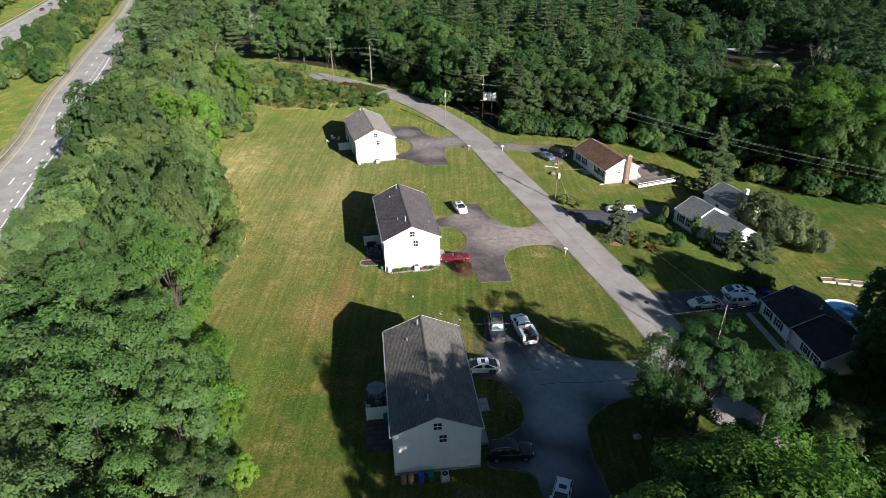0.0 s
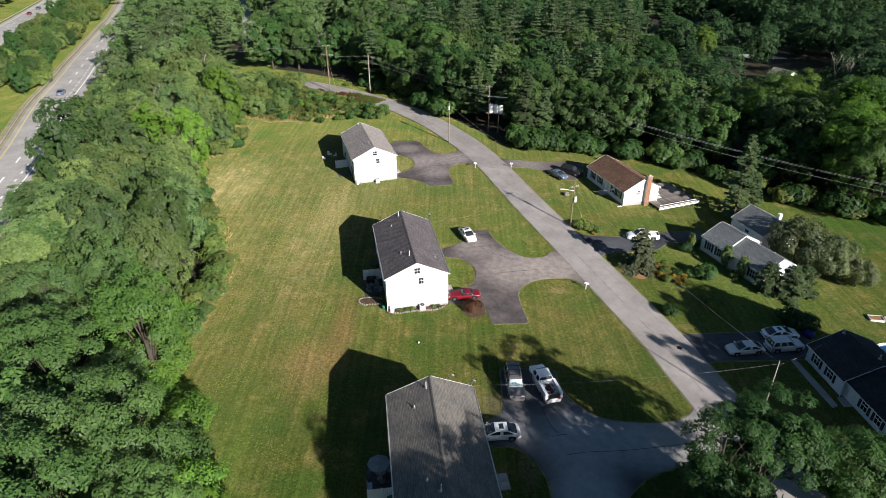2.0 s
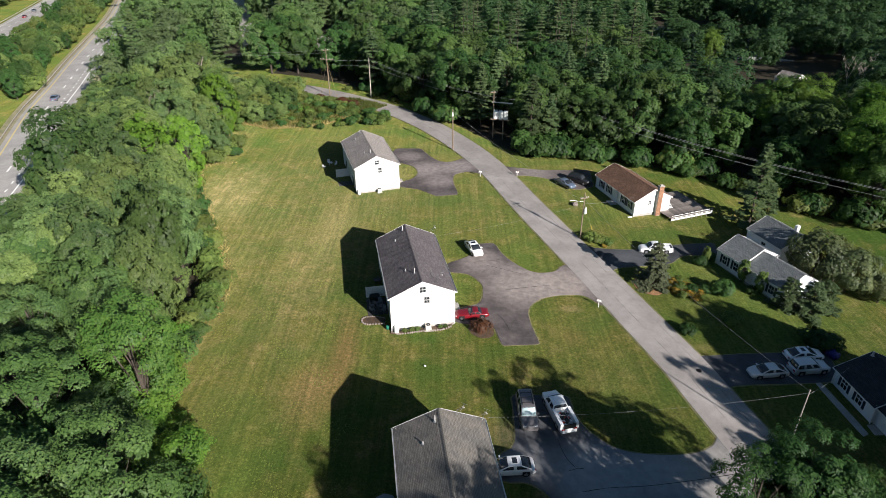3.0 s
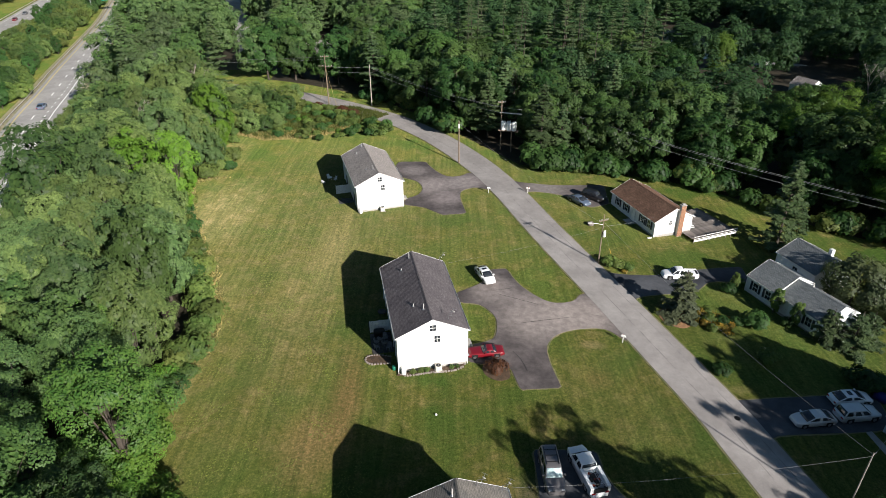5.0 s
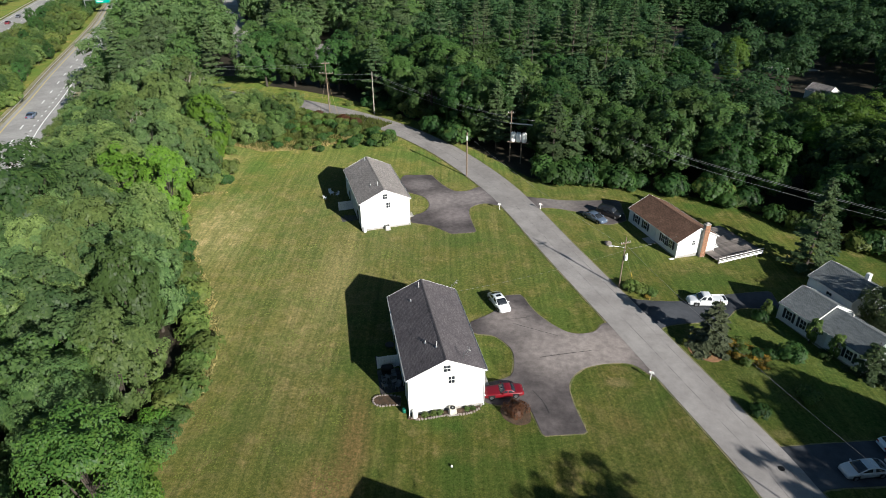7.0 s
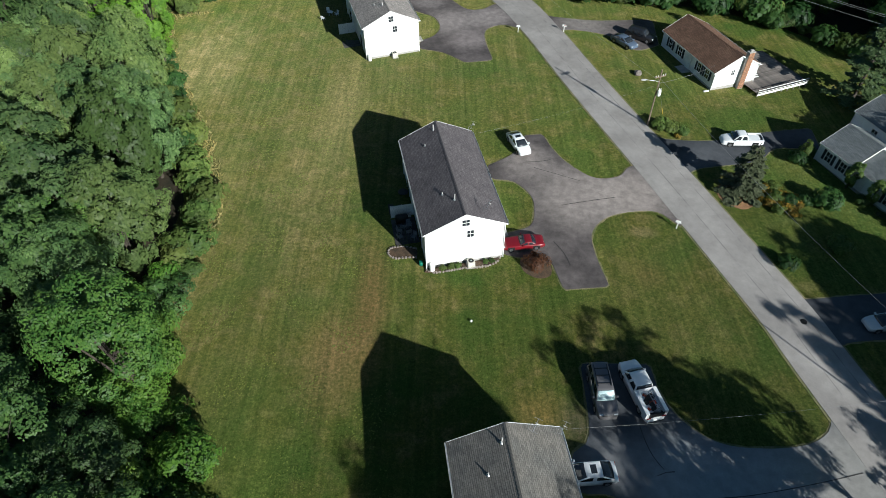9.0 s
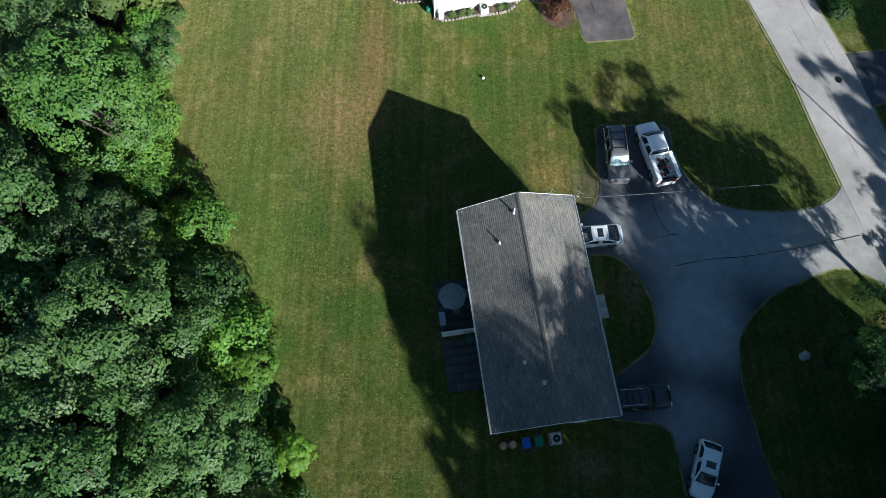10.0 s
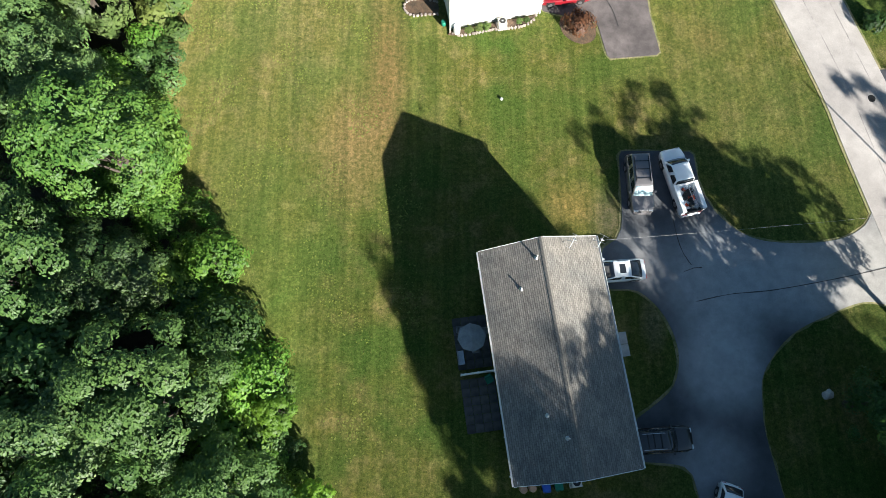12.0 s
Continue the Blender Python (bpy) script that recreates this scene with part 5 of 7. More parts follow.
f3 = spots(120, 300, 100, 260, 10.0, lambda x, y: woods(x, y) and y < north_y(x) + 38 and seen(x, y), 8)
hb_x = lambda y: float(np.interp(y, [80, 160, 230, 303, 385, 500], [-112, -140, -166, -192, -221, -262]))
f5 = spots(-480, -120, 150, 430, 10, lambda x, y: x < hb_x(y) - 28 and seen(x, y), 10)
FAR_BROAD = FAR[:3]
mixed = f1 + f2 + f3
rr.shuffle(mixed)
east = [p for p in mixed if p[0] > -15]
mixed = [p for p in mixed if p[0] <= -15]
third = len(mixed) // 3
far_woods("far_woods", mixed[:third], "distant broadleaf woods, olive green", M_BANK_LEAF, FAR_BROAD, 0.95, 1.35)
far_woods("far_woods", mixed[third:2 * third], "distant oak woods, grey-green", M_LEAF_OAK, FAR_BROAD, 0.9, 1.3)
far_woods("far_woods", mixed[2 * third:], "distant mixed pine woods, deep green", M_NEEDLE, FAR[2:], 0.85, 1.25)
far_woods("far_woods", east[::2], "distant shaded woods, deep green", M_FAR_LEAF, FAR_BROAD, 0.9, 1.3)
far_woods("far_woods", east[1::2], "distant mixed woods, dark green", M_FAR_LEAF, FAR, 0.85, 1.25)
MEDIAN = [LOW[0], LOW[1], LOW[3], MID[0], SHRUB[0]]
for x, y in spots(-235, -110, 150, 420, 5.2, lambda x, y: hb_x(y) + 3.5 < x < hw_x(y) - 15.5 and (y > 190 or (x < hw_x(y) - 27 and rr.random() < 0.4)), 9):
    pr = rr.choice(MEDIAN)
    k = rr.uniform(0.6, 1.25) * (0.55 if pr is MID[0] else 2.0 if pr is SHRUB[0] else 1.0)
    plant("bush", pr, x, y, k, "bushy green growth in the highway median", "bush", "median bushes")
far_woods("far_woods", f5, "woods beyond the highway", M_BANK_LEAF, FAR, 0.8, 1.15)

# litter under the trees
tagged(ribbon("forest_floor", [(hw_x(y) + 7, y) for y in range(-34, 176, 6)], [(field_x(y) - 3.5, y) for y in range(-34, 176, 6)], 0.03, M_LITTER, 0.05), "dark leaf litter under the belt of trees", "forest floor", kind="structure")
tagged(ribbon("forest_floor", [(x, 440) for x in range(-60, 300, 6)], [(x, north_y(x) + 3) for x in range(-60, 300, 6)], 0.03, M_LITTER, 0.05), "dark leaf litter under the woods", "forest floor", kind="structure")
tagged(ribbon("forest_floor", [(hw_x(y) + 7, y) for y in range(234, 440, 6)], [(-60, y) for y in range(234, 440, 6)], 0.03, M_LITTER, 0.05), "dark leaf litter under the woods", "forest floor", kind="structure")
# trees round the drive in the south-east
plant("maple_tree", FINE[0], 27.0, 48.6, 0.88, "spreading maple beside the shaded drive", "tree", tall=1.0, turn=40)
plant("maple_tree", FINE[1], 22.0, 47.0, 0.78, "slim maple leaning over the shaded drive", "tree", tall=1.12, turn=100)
plant("maple_tree", HIGH, 33.0, 46.8, 0.85, "high-crowned maple among the trees by the drive", "tree", tall=1.0, turn=210)
plant("locust_tree", OLIVE, 37.0, 53.6, 0.44, "small olive-green tree among the trees by the drive", "tree", tall=1.05, turn=10)
plant("locust_tree", OLIVE, 41.4, 46.4, 0.62, "broad olive-green tree among the trees by the drive", "tree", tall=0.8, turn=130)
plant("maple_tree", FINE[0], 49.0, 54.2, 0.62, "dark leafy tree against the low house", "tree", turn=20)
# stands out of view, added to throw shade towards the road
plant("maple_tree", MID[0], 54.5, 41, 0.95, "tall unseen broadleaf tree added for its shade", "tree", tall=1.65)
# many corner and east trees are unseen, added only to cast shade
CORNER_SHADE_TREES = ((14.8, 22.2, 1.25), (18.2, 23.4, 1.31), (21.0, 21.2, 1.4), (22.6, 26.0, 1.27), (19.5, 26.4, 1.24), (26.0, 23.0, 1.25), (25.5, 28.5, 0.95), (27.5, 23.4, 1.14), (31, 23.8, 1.1), (31.5, 20, 0.95), (37, 23.5, 1.06), (26.5, 34, 0.68), (28.8, 30.6, 0.93), (32.0, 26.6, 1.18), (43, 23, 1.0), (42, 11, 0.9), (37.5, 25.5, 1.2), (44, 21, 1.3), (18.5, 9.5, 1.2), (21.5, 3, 1.28), (24.5, -3, 1.28))
DRIVE_TREES = ((29.5, 43, 0.42), (36, 49, 0.36), (42, 52.5, 0.42), (27, 40, 0.6), (31, 35, 0.72), (45, 44, 0.5))
EAST_SHADE_TREES = ((56, 60, 0.74), (60, 57, 1.15), (63, 54, 1.2), (58.5, 52, 1.25), (64, 47, 1.1), (57, 42.5, 1.2), (53.5, 36, 1.0), (55.5, 37.5, 1.05), (63, 38, 1.0), (68, 46, 1.0), (55, 50, 0.85), (57, 64.5, 0.85), (60, 61, 0.85), (51.5, 56, 0.8), (58, 59.5, 1.15), (62, 57.5, 1.1), (69, 58.5, 0.6))
for x, y, k in CORNER_SHADE_TREES + DRIVE_TREES + EAST_SHADE_TREES:
    plain = k < 0.7 or y < 16 or x > 48
    plant("maple_tree", rr.choice((MID[0], MID[2]) if plain else FRESH if y > 17 else THIN), x, y, k * (1.2 if plain else 1), "large spreading broadleaf tree placed for its shade" if k > 0.7 else "small leafy tree beside the drive", "tree", "trees by the drive")

# the pale boulder half sunk in the lawn under the maples
bm = bmesh.new()
bmesh.ops.create_icosphere(bm, subdivisions=3, radius=0.5)
br = random.Random(17)
for v in bm.verts:
    d = v.co.normalized()
    k = 1 + 0.16 * math.sin(5 * d.x + 2) * math.cos(4 * d.y) + 0.1 * math.sin(7 * d.z + 3 * d.x) + br.uniform(-0.025, 0.025)
    v.co = Vector((d.x * 0.48 * k, d.y * 0.36 * k, d.z * 0.3 * k))
boulder = part("boulder", bm, M_CONCRETE)
boulder.matrix_world = pose(20.6, 47.7, -0.82, 0, 0, 20)
tagged(boulder, "pale grey boulder half sunk in the shaded lawn", "boulder")


# ---- the houses across the road ----
def house_windows(h, places, face, shutters=True):
    for x, y, z, w, hh in places:
        window(h, (x, y, z), face, w, hh, shutters)


RANCH = house("ranch_house", "white ranch house with brown shingle roof", (33.5, 124.8, 0.0), 18.0, 7.4, 13.6, 3.2, 5.1, M_SIDING, M_ROOF_BROWN, 0.35, 0.25)
house_windows(RANCH, [(-3.8, -5.2, 1.25, 0.85, 1.3), (-3.8, -3.2, 1.25, 0.85, 1.3), (-3.8, 1.9, 1.25, 1.0, 1.3), (-3.8, 4.6, 1.25, 0.85, 1.3)], -90)
window(RANCH, (-0.6, -6.8, 2.0), 0, 0.55, 0.8, False)
door(RANCH, (-3.8, -0.5, 0.36), -90)
part("stoop", box(-5.2, -3.8, -1.5, 0.5, -0.6, 0.34, None, 0.02), M_CONCRETE, RANCH, "concrete front stoop")
part("front_walk", box(-5.6, -4.5, 0.6, 6.4, -0.7, 0.09, None, 0.02), M_CONCRETE, RANCH, "pale concrete front walk")
part("spout_block", box(-4.9, -4.0, -7.0, -6.7, -0.2, 0.16, None, 0.02), M_TRIM, RANCH, "white downspout elbow")
# a chimney of single bricks on the south gable
chimney = part("chimney", box(0.64, 1.56, -7.43, -6.85, -0.8, 5.6), M_CONCRETE, RANCH, "tan brick chimney on the gable wall")
bm = box(0.0, 0.215, -0.05, 0.05, 0.0, 0.09, None, 0.006)
brick_me = bpy.data.meshes.new("brick")
bm.to_mesh(brick_me)
bm.free()
brick_me.materials.append(M_BRICK)
for k in range(54):
    z = -0.2 + k * 0.107
    for i in range(4):
        o = new("brick", brick_me)
        o.parent = chimney
        o.location = (0.62 + i * 0.235 + (0.02 if k % 2 else 0.0), -7.45, z)
bm = bmesh.new()
add_box(bm, 0.56, 1.64, -7.52, -6.8, 5.602, 5.72, None, 0.02)
add_box(bm, 0.85, 1.35, -7.3, -7.0, 5.722, 5.95, None, 0.02)
part("chimney_cap", bm, M_CONCRETE, chimney)

# the deck beside it, plank by plank
deck = empty("wooden_deck", pose(38.7, 116.0, land(43, 120) - 0.05, 0, 0, 21), "large weathered grey wooden deck with a railing", "deck")
for nm, x0 in (("a", 0.0), ("b", 2.0)):
    bm = box(x0, 9.4, 0, 0.138, 0.78, 0.81)
    me = bpy.data.meshes.new("plank")
    bm.to_mesh(me)
    bm.free()
    me.materials.append(M_WOOD_GREY)
    for i in range(25 if nm == "a" else 44):
        o = new("plank", me)
        o.parent = deck
        o.location = (0, i * 0.145 + (0.0 if nm == "a" else 25 * 0.145), random.uniform(-0.004, 0.004))
bm = bmesh.new()
for x in (2.1, 4.4, 6.8, 9.2):
    add_box(bm, x - 0.02, x + 0.02, 0.03, 9.9, 0.58, 0.775)
part("joists", bm, M_WOOD_GREY, deck)
post = None
for x, y in [(x, -0.06) for x in np.arange(0.0, 9.5, 1.16)]:
    if post is None:
        o = post = part("post", box(-0.05, 0.05, -0.05, 0.05, -0.9, 1.5), M_WOOD_GREY, deck)
    else:
        o = new("post", post.data)
        o.parent = deck
    o.location = (x, y, 0)
for z in (1.02, 1.42):
    part("rail", box(0.0, 9.4, -0.14, -0.115, z - 0.1, z - 0.02), M_TRIM, deck, "pale painted deck rail")
for i in range(8):
    part("skirt_board", box(0.02 + i * 1.17, 1.17 + i * 1.17, -0.14, -0.115, 0.42, 0.76), M_TRIM, deck)
part("side_bench", box(3.6, 6.6, 0.2, 0.5, 1.1, 1.15, None, 0.01), M_WOOD_GREY, deck, "grey bench board along the rail")
bm = bmesh.new()
for i in range(4):
    add_box(bm, 2.3, 3.4, 3.7 + i * 0.3, 3.98 + i * 0.3, 0.83 + 0.17 * i, 0.88 + 0.17 * i)
part("steps", bm, M_TRIM, deck)

WHITE_H = house("white_house", "white single-storey house with blue-grey roof", (45.68, 100.26, 0.0), 21.5, 6.9, 5.3, 3.15, 4.95, M_SIDING_B, M_ROOF_SLATE, 0.3, 0.1)
house_windows(WHITE_H, [(-3.45, 1.0, 1.1, 0.9, 1.3), (-3.45, -1.3, 1.1, 0.9, 1.3)], -90)
WING = house("house_wing", "low wing of a white house, blue-grey roof", (48.05, 94.27, 0.03), 21.5, 6.2, 7.5, 3.05, 4.78, M_SIDING_B, M_ROOF_SLATE, 0.3, 0.1)
door(WING, (-3.1, 2.4, 0.36), -90)
window(WING, (-3.1, -1.6, 1.0), -90, 0.9, 1.3, True)
bm = bmesh.new()
for i in range(3):
    add_box(bm, -3.15 - 0.32 * (i + 1), -3.152 - 0.32 * i, 1.6, 3.2, -0.7, 0.3 - 0.16 * i)
part("steps", bm, M_CONCRETE, WING)
vent(WING, 0.35, 1.6, 4.4, 0.6, 0.14)
GARAGE = house("garage", "white garage with blue-grey roof and white chimney", (53.9, 106.4, 0.0), 17.6, 6.8, 7.4, 3.3, 5.1, M_SIDING_B, M_ROOF_SLATE, 0.3, 0.2)
part("chimney", box(1.3, 1.9, -1.5, -0.9, 3.6, 5.35, None, 0.02), M_TRIM, GARAGE, "white boxed chimney")
window(GARAGE, (-3.4, 0, 1.4), -90, 0.9, 1.0, False)
DARK_H = house("low_house", "pale house with a black shingle roof", (49.35, 70.05, 0.0), 5.5, 7.9, 6.7, 2.9, 4.75, M_SIDING_B, M_ROOF_BLACK, 0.4, 0.2)
house_windows(DARK_H, [(-3.95, 1.6, 1.0, 0.95, 1.35), (-3.95, -1.0, 1.0, 0.95, 1.35)], -90)
part("front_walk", box(-6.6, -5.7, -4.5, 4.2, -0.75, 0.1, None, 0.02), M_CONCRETE, DARK_H, "pale concrete front walk")
vent(DARK_H, 0.5, -2.2, 4.6, 0.6, 0.1)
vent(DARK_H, -0.4, 3.0, 4.6, 0.6, 0.12)
DARK_S = house("house_wing", "pale wing of the low house, black roof", (50.25, 63.25, 0.0), 5.5, 7.5, 6.7, 2.85, 4.6, M_SIDING_B, M_ROOF_BLACK, 0.4, 0.2)
door(DARK_S, (-3.75, 2.5, 0.36), -90)
house_windows(DARK_S, [(-3.75, 0.3, 1.0, 0.9, 1.35), (-3.75, -1.9, 1.0, 0.9, 1.35)], -90)
part("stoop", box(-5.0, -3.76, 1.7, 3.3, -0.6, 0.3, None, 0.02), M_CONCRETE, DARK_S, "concrete stoop at the door")
vent(DARK_S, 0.5, -1.6, 4.4, 0.6, 0.1)
FAR_H = house("far_house", "distant white house with brown-grey roof", (107.5, 213.5, 0.0), 25, 5.6, 6.8, 2.8, 4.5, M_SIDING, M_ROOF_GREY, 0.3, 0.2)
window(FAR_H, (-1.2, -3.4, 1.2), 0, 0.9, 1.2, False)
window(FAR_H, (1.3, -3.4, 1.2), 0, 0.9, 1.2, False)
M_POND = mat("dark_pond_water", (0.012, 0.02, 0.03), (0.018, 0.026, 0.034), 0.1, 1.5, 0.08, bump=0.12, spec=0.5, vary=0.05, dist=0.03)
tagged(lay_sheet("water", smooth_line(POND, 4, True), 0.06, M_POND), "dark still pond among the woods", "pond", kind="structure")
tagged(lay_sheet("shore", smooth_line([(107, 253.5), (113, 257.5), (121, 255.5), (127, 250), (120, 249.5), (112, 251)], 2, True), 0.1, M_CONCRETE), "pale sandy shore of the pond", "shore", kind="structure")
tagged(lay_sheet("clearing_road", smooth_line([(-60, 286), (-50, 282), (-46, 266), (-38, 258), (-30, 256), (-36, 246), (-46, 246), (-56, 262)], 3, True), 0.08, M_ROAD), "distant paved clearing among trees", "pavement", kind="structure")
tagged(lay_sheet("clearing", smooth_line([(-52, 248), (-40, 246), (-28, 240), (-32, 228), (-44, 232)], 3, True), 0.06, M_VERGE), "dry grass clearing among trees", "clearing", kind="structure")
tagged(ribbon("far_road", offset_line(far_road, -4), offset_line(far_road, 4), 0.1, M_HIGHWAY, 0.2), "distant grey side road between the trees", "road", kind="structure")


# ---- vehicles ----
def loft(sections):
    """A closed body through half profiles of (half width, height) at stations along y."""
    bm = bmesh.new()
    rings = []
    for y, prof in sections:
        pts = [(-w, z) for w, z in prof] + [(w, z) for w, z in reversed(prof)]
        rings.append([bm.verts.new((x, y, z)) for x, z in pts])
    k = len(rings[0])
    for a, b in zip(rings, rings[1:]):
        for i in range(k):
            bm.faces.new((a[i], a[(i + 1) % k], b[(i + 1) % k], b[i]))
    bm.faces.new(rings[0][::-1])
    bm.faces.new(rings[-1])
    bmesh.ops.recalc_face_normals(bm, faces=bm.faces[:])
    return bm


def car(name, label, at, yaw, L, W, belt, hood, roof, cab, colour, bed=None, rack=False, shade=False, sunroof=False, wheel=0.33, group="", lower=None):
    """A road vehicle facing +y. cab: rear glass foot and top, windscreen top and foot along y."""
    x, y = at
    c = empty(name, pose(x, y, land(x, y) + 0.085, 0, 0, yaw), label, "car", group)
    h, w = L / 2, W / 2
    g = 0.22
    tail = belt - 0.04 if bed is None else belt - 0.06
    zr = [(-h, 0.42, tail - 0.2, 0.86), (-h + 0.05, 0.34, tail - 0.1, 0.91), (-h + 0.2, 0.28, tail - 0.03, 0.955), (-h + 0.55, g, tail, 0.985), (cab[0], g, belt - 0.01, 1.0), (0, g, belt, 1.0), (cab[3], g, belt - 0.01, 1.0), (cab[3] + 0.25, g, hood + 0.03, 0.99), (h - 0.55, g, hood - 0.04, 0.96), (h - 0.25, 0.24, hood - 0.1, 0.91), (h - 0.1, 0.28, hood - 0.18, 0.85), (h, 0.38, hood - 0.3, 0.74)]
    secs = []
    for yy, z0, z1, k in zr:
        m = z0 + (z1 - z0) * 0.55
        secs.append((yy, [(w * k * 0.9, z0), (w * k * 0.98, z0 + 0.1), (w * k, m), (w * k * 0.985, z1 - 0.13), (w * k * 0.94, z1 - 0.03), (w * k * 0.82, z1), (w * k * 0.4, z1 + 0.025)]))
    body = part("body", loft(secs), colour, c, smooth=True)
    body.data.shade_smooth()
    for yy in (-h * 0.6, h * 0.62):
        for s in (-1, 1):
            hub = empty("wheel", pose(s * (w - 0.11), yy, wheel, 0, 90, 0), "", "")
            hub.parent = c
            for kk in ("label", "category"):
                if kk in hub:
                    del hub[kk]
            part("tyre", lathe([(wheel * 0.62, -0.1), (wheel * 0.94, -0.115), (wheel, -0.07), (wheel, 0.07), (wheel * 0.94, 0.115), (wheel * 0.62, 0.1)], 18), M_TYRE, hub, smooth=False)
            part("rim", lathe([(0.05, -0.118), (wheel * 0.6, -0.118), (wheel * 0.63, -0.1), (wheel * 0.63, 0.1), (wheel * 0.6, 0.118), (0.05, 0.118)], 14), M_RIM, hub)
    # cabin with panes standing just proud of it
    y0b, y0t, y1t, y1b = cab
    wb, wt = w * 0.9, w * 0.75
    zb, zt = belt - 0.03, roof - 0.05
    mid_y, half_y = (y0t + y1t) / 2, (y1t - y0t) / 2
    rows = [(y0b, 0.02), (y0b + (y0t - y0b) * 0.5, 0.55), (y0t - 0.02 * (y0t - y0b), 0.97), (y0t + 0.16, 1.0)]
    rows += [(mid_y + half_y * k, 1.0) for k in (-0.4, 0.0, 0.4)]
    rows += [(y1t - 0.16, 1.0), (y1t - 0.02 * (y1t - y1b), 0.97), (y1t + (y1b - y1t) * 0.5, 0.55), (y1b, 0.02)]
    shell = []
    for yy, up in rows:
        arch = roof - 0.035 * min(1.5, abs(yy - mid_y) / half_y) ** 2.5
        zt_here = zb + (arch - zb) * up
        wt_here = wb + (wt - wb) * up
        edge = zb + (zt - zb) * min(up, 0.97)
        shell.append((yy, [(wb, zb), ((wb + wt_here) / 2, (zb + edge) / 2), (wt_here, edge), (wt_here * 0.93, edge + (zt_here - edge) * 0.7), (wt_here * 0.75, zt_here - 0.008 * up), (wt_here * 0.35, zt_here + 0.012 * up)]))
    bm = loft(shell)
    part("cabin", bm, colour, c, smooth=True)

    def pane(nm, quad, inset, m=M_GLASS, label=""):
        q = [Vector(p) for p in quad]
        mid_p = sum(q, Vector()) / 4
        n = (q[1] - q[0]).cross(q[3] - q[0]).normalized()
        q = [mid_p + (p - mid_p) * inset for p in q]
        q = [q[i].lerp(q[(i + j) % 4], 0.06) for i in range(4) for j in (3, 1)]
        b = bmesh.new()
        A = [b.verts.new(p + n * 0.012) for p in q]
        B = [b.verts.new(p - n * 0.004) for p in q]
        b.faces.new(A)
        for i in range(8):
            b.faces.new((A[i], B[i], B[(i + 1) % 8], A[(i + 1) % 8]))
        part(nm, b, m, c, label)

    def screen(nm, yb, yt, m, label=""):
        """A bowed front or rear pane lying just above the cabin."""
        g = bmesh.new()
        way = 1 if yb > yt else -1
        grid = []
        for i in range(7):
            u = -1 + i / 3
            col = []
            for j in range(4):
                v = 0.06 + 0.86 * j / 3
                col.append(g.verts.new((u * (wb + (wt - wb) * v) * 0.9, yb + (yt - yb) * v + way * (0.05 * (1 - u * u) + 0.015), zb + (roof - 0.03 - zb) * v + 0.03 * (1 - u * u) + 0.012)))
            grid.append(col)
        for p, q in zip(grid, grid[1:]):
            for j in range(3):
                f = (p[j], q[j], q[j + 1], p[j + 1])
                g.faces.new(f if way < 0 else f[::-1])
        g.normal_update()
        rim = bmesh.ops.extrude_edge_only(g, edges=[e for e in g.edges if e.is_boundary])
        for v in rim["geom"]:
            if isinstance(v, bmesh.types.BMVert):
                v.co += Vector((0, -way * 0.05, -0.04))
        part(nm, g, m, c, label, smooth=True)

    screen("windscreen", y1b, y1t, M_SUNSHADE if shade else M_GLASS, "windscreen with a pale sunshade behind it" if shade else "")
    screen("rear_window", y0b, y0t, M_GLASS)
    n = 2 if (y1t - y0t) < 1.9 else 3
    for s in (-1, 1):
        for i in range(n):
            t0, t1 = i / n + 0.015, (i + 1) / n - 0.015
            lo0, lo1 = y0b + (y1b - y0b) * t0, y0b + (y1b - y0b) * t1
            hi0, hi1 = y0t + (y1t - y0t) * t0, y0t + (y1t - y0t) * t1
            q = [(s * wb, lo0, zb), (s * wb, lo1, zb), (s * wt, hi1, zt), (s * wt, hi0, zt)]
            pane("side_window", q if s > 0 else [q[1], q[0], q[3], q[2]], 0.76)
    if sunroof:
        part("sunroof", box(-wt * 0.55, wt * 0.55, y1t - 0.85, y1t - 0.35, roof, roof + 0.012, None), M_GLASS, c)
    if rack:
        for s in (-1, 1):
            part("roof_rail", box(s * wt * 0.8 - 0.025, s * wt * 0.8 + 0.025, y0t + 0.3, y1t - 0.3, roof + 0.001, roof + 0.07, None, 0.01), M_METAL if rack != "dark" else M_BLACK, c)
        for yy in (y0t + 0.7, (y0t + y1t) / 2, y1t - 0.6):
            part("cross_bar", box(-wt * 0.8 + 0.03, wt * 0.8 - 0.03, yy - 0.025, yy + 0.025, roof + 0.03, roof + 0.06), M_BLACK, c)
    for s in (-1, 1):
        a, b = sorted((s * w * 0.45, s * w * 0.8))
        part("headlight", box(a, b, h - 0.3, h - 0.06, hood - 0.3, hood - 0.14, None, 0.03), M_HEAD, c, "clear headlight lens")
        a, b = sorted((s * w * 0.5, s * w * 0.86))
        part("taillight", box(a, b, -h - 0.01, -h + 0.16, tail - 0.32, tail - 0.14, None, 0.02), M_TAIL, c, "red tail light lens")
        a, b = sorted((s * w * 0.94, s * (w + 0.16)))
        part("mirror", box(a, b, y1b - 0.42, y1b - 0.26, belt - 0.02, belt + 0.13, None, 0.03), colour, c)
        part("wheel_arch", box(min(s * w * 0.985, s * w * 1.004), max(s * w * 0.985, s * w * 1.004), -h * 0.6 - wheel - 0.05, -h * 0.6 + wheel + 0.05, 0.2, wheel * 2 + 0.06), M_BLACK, c)
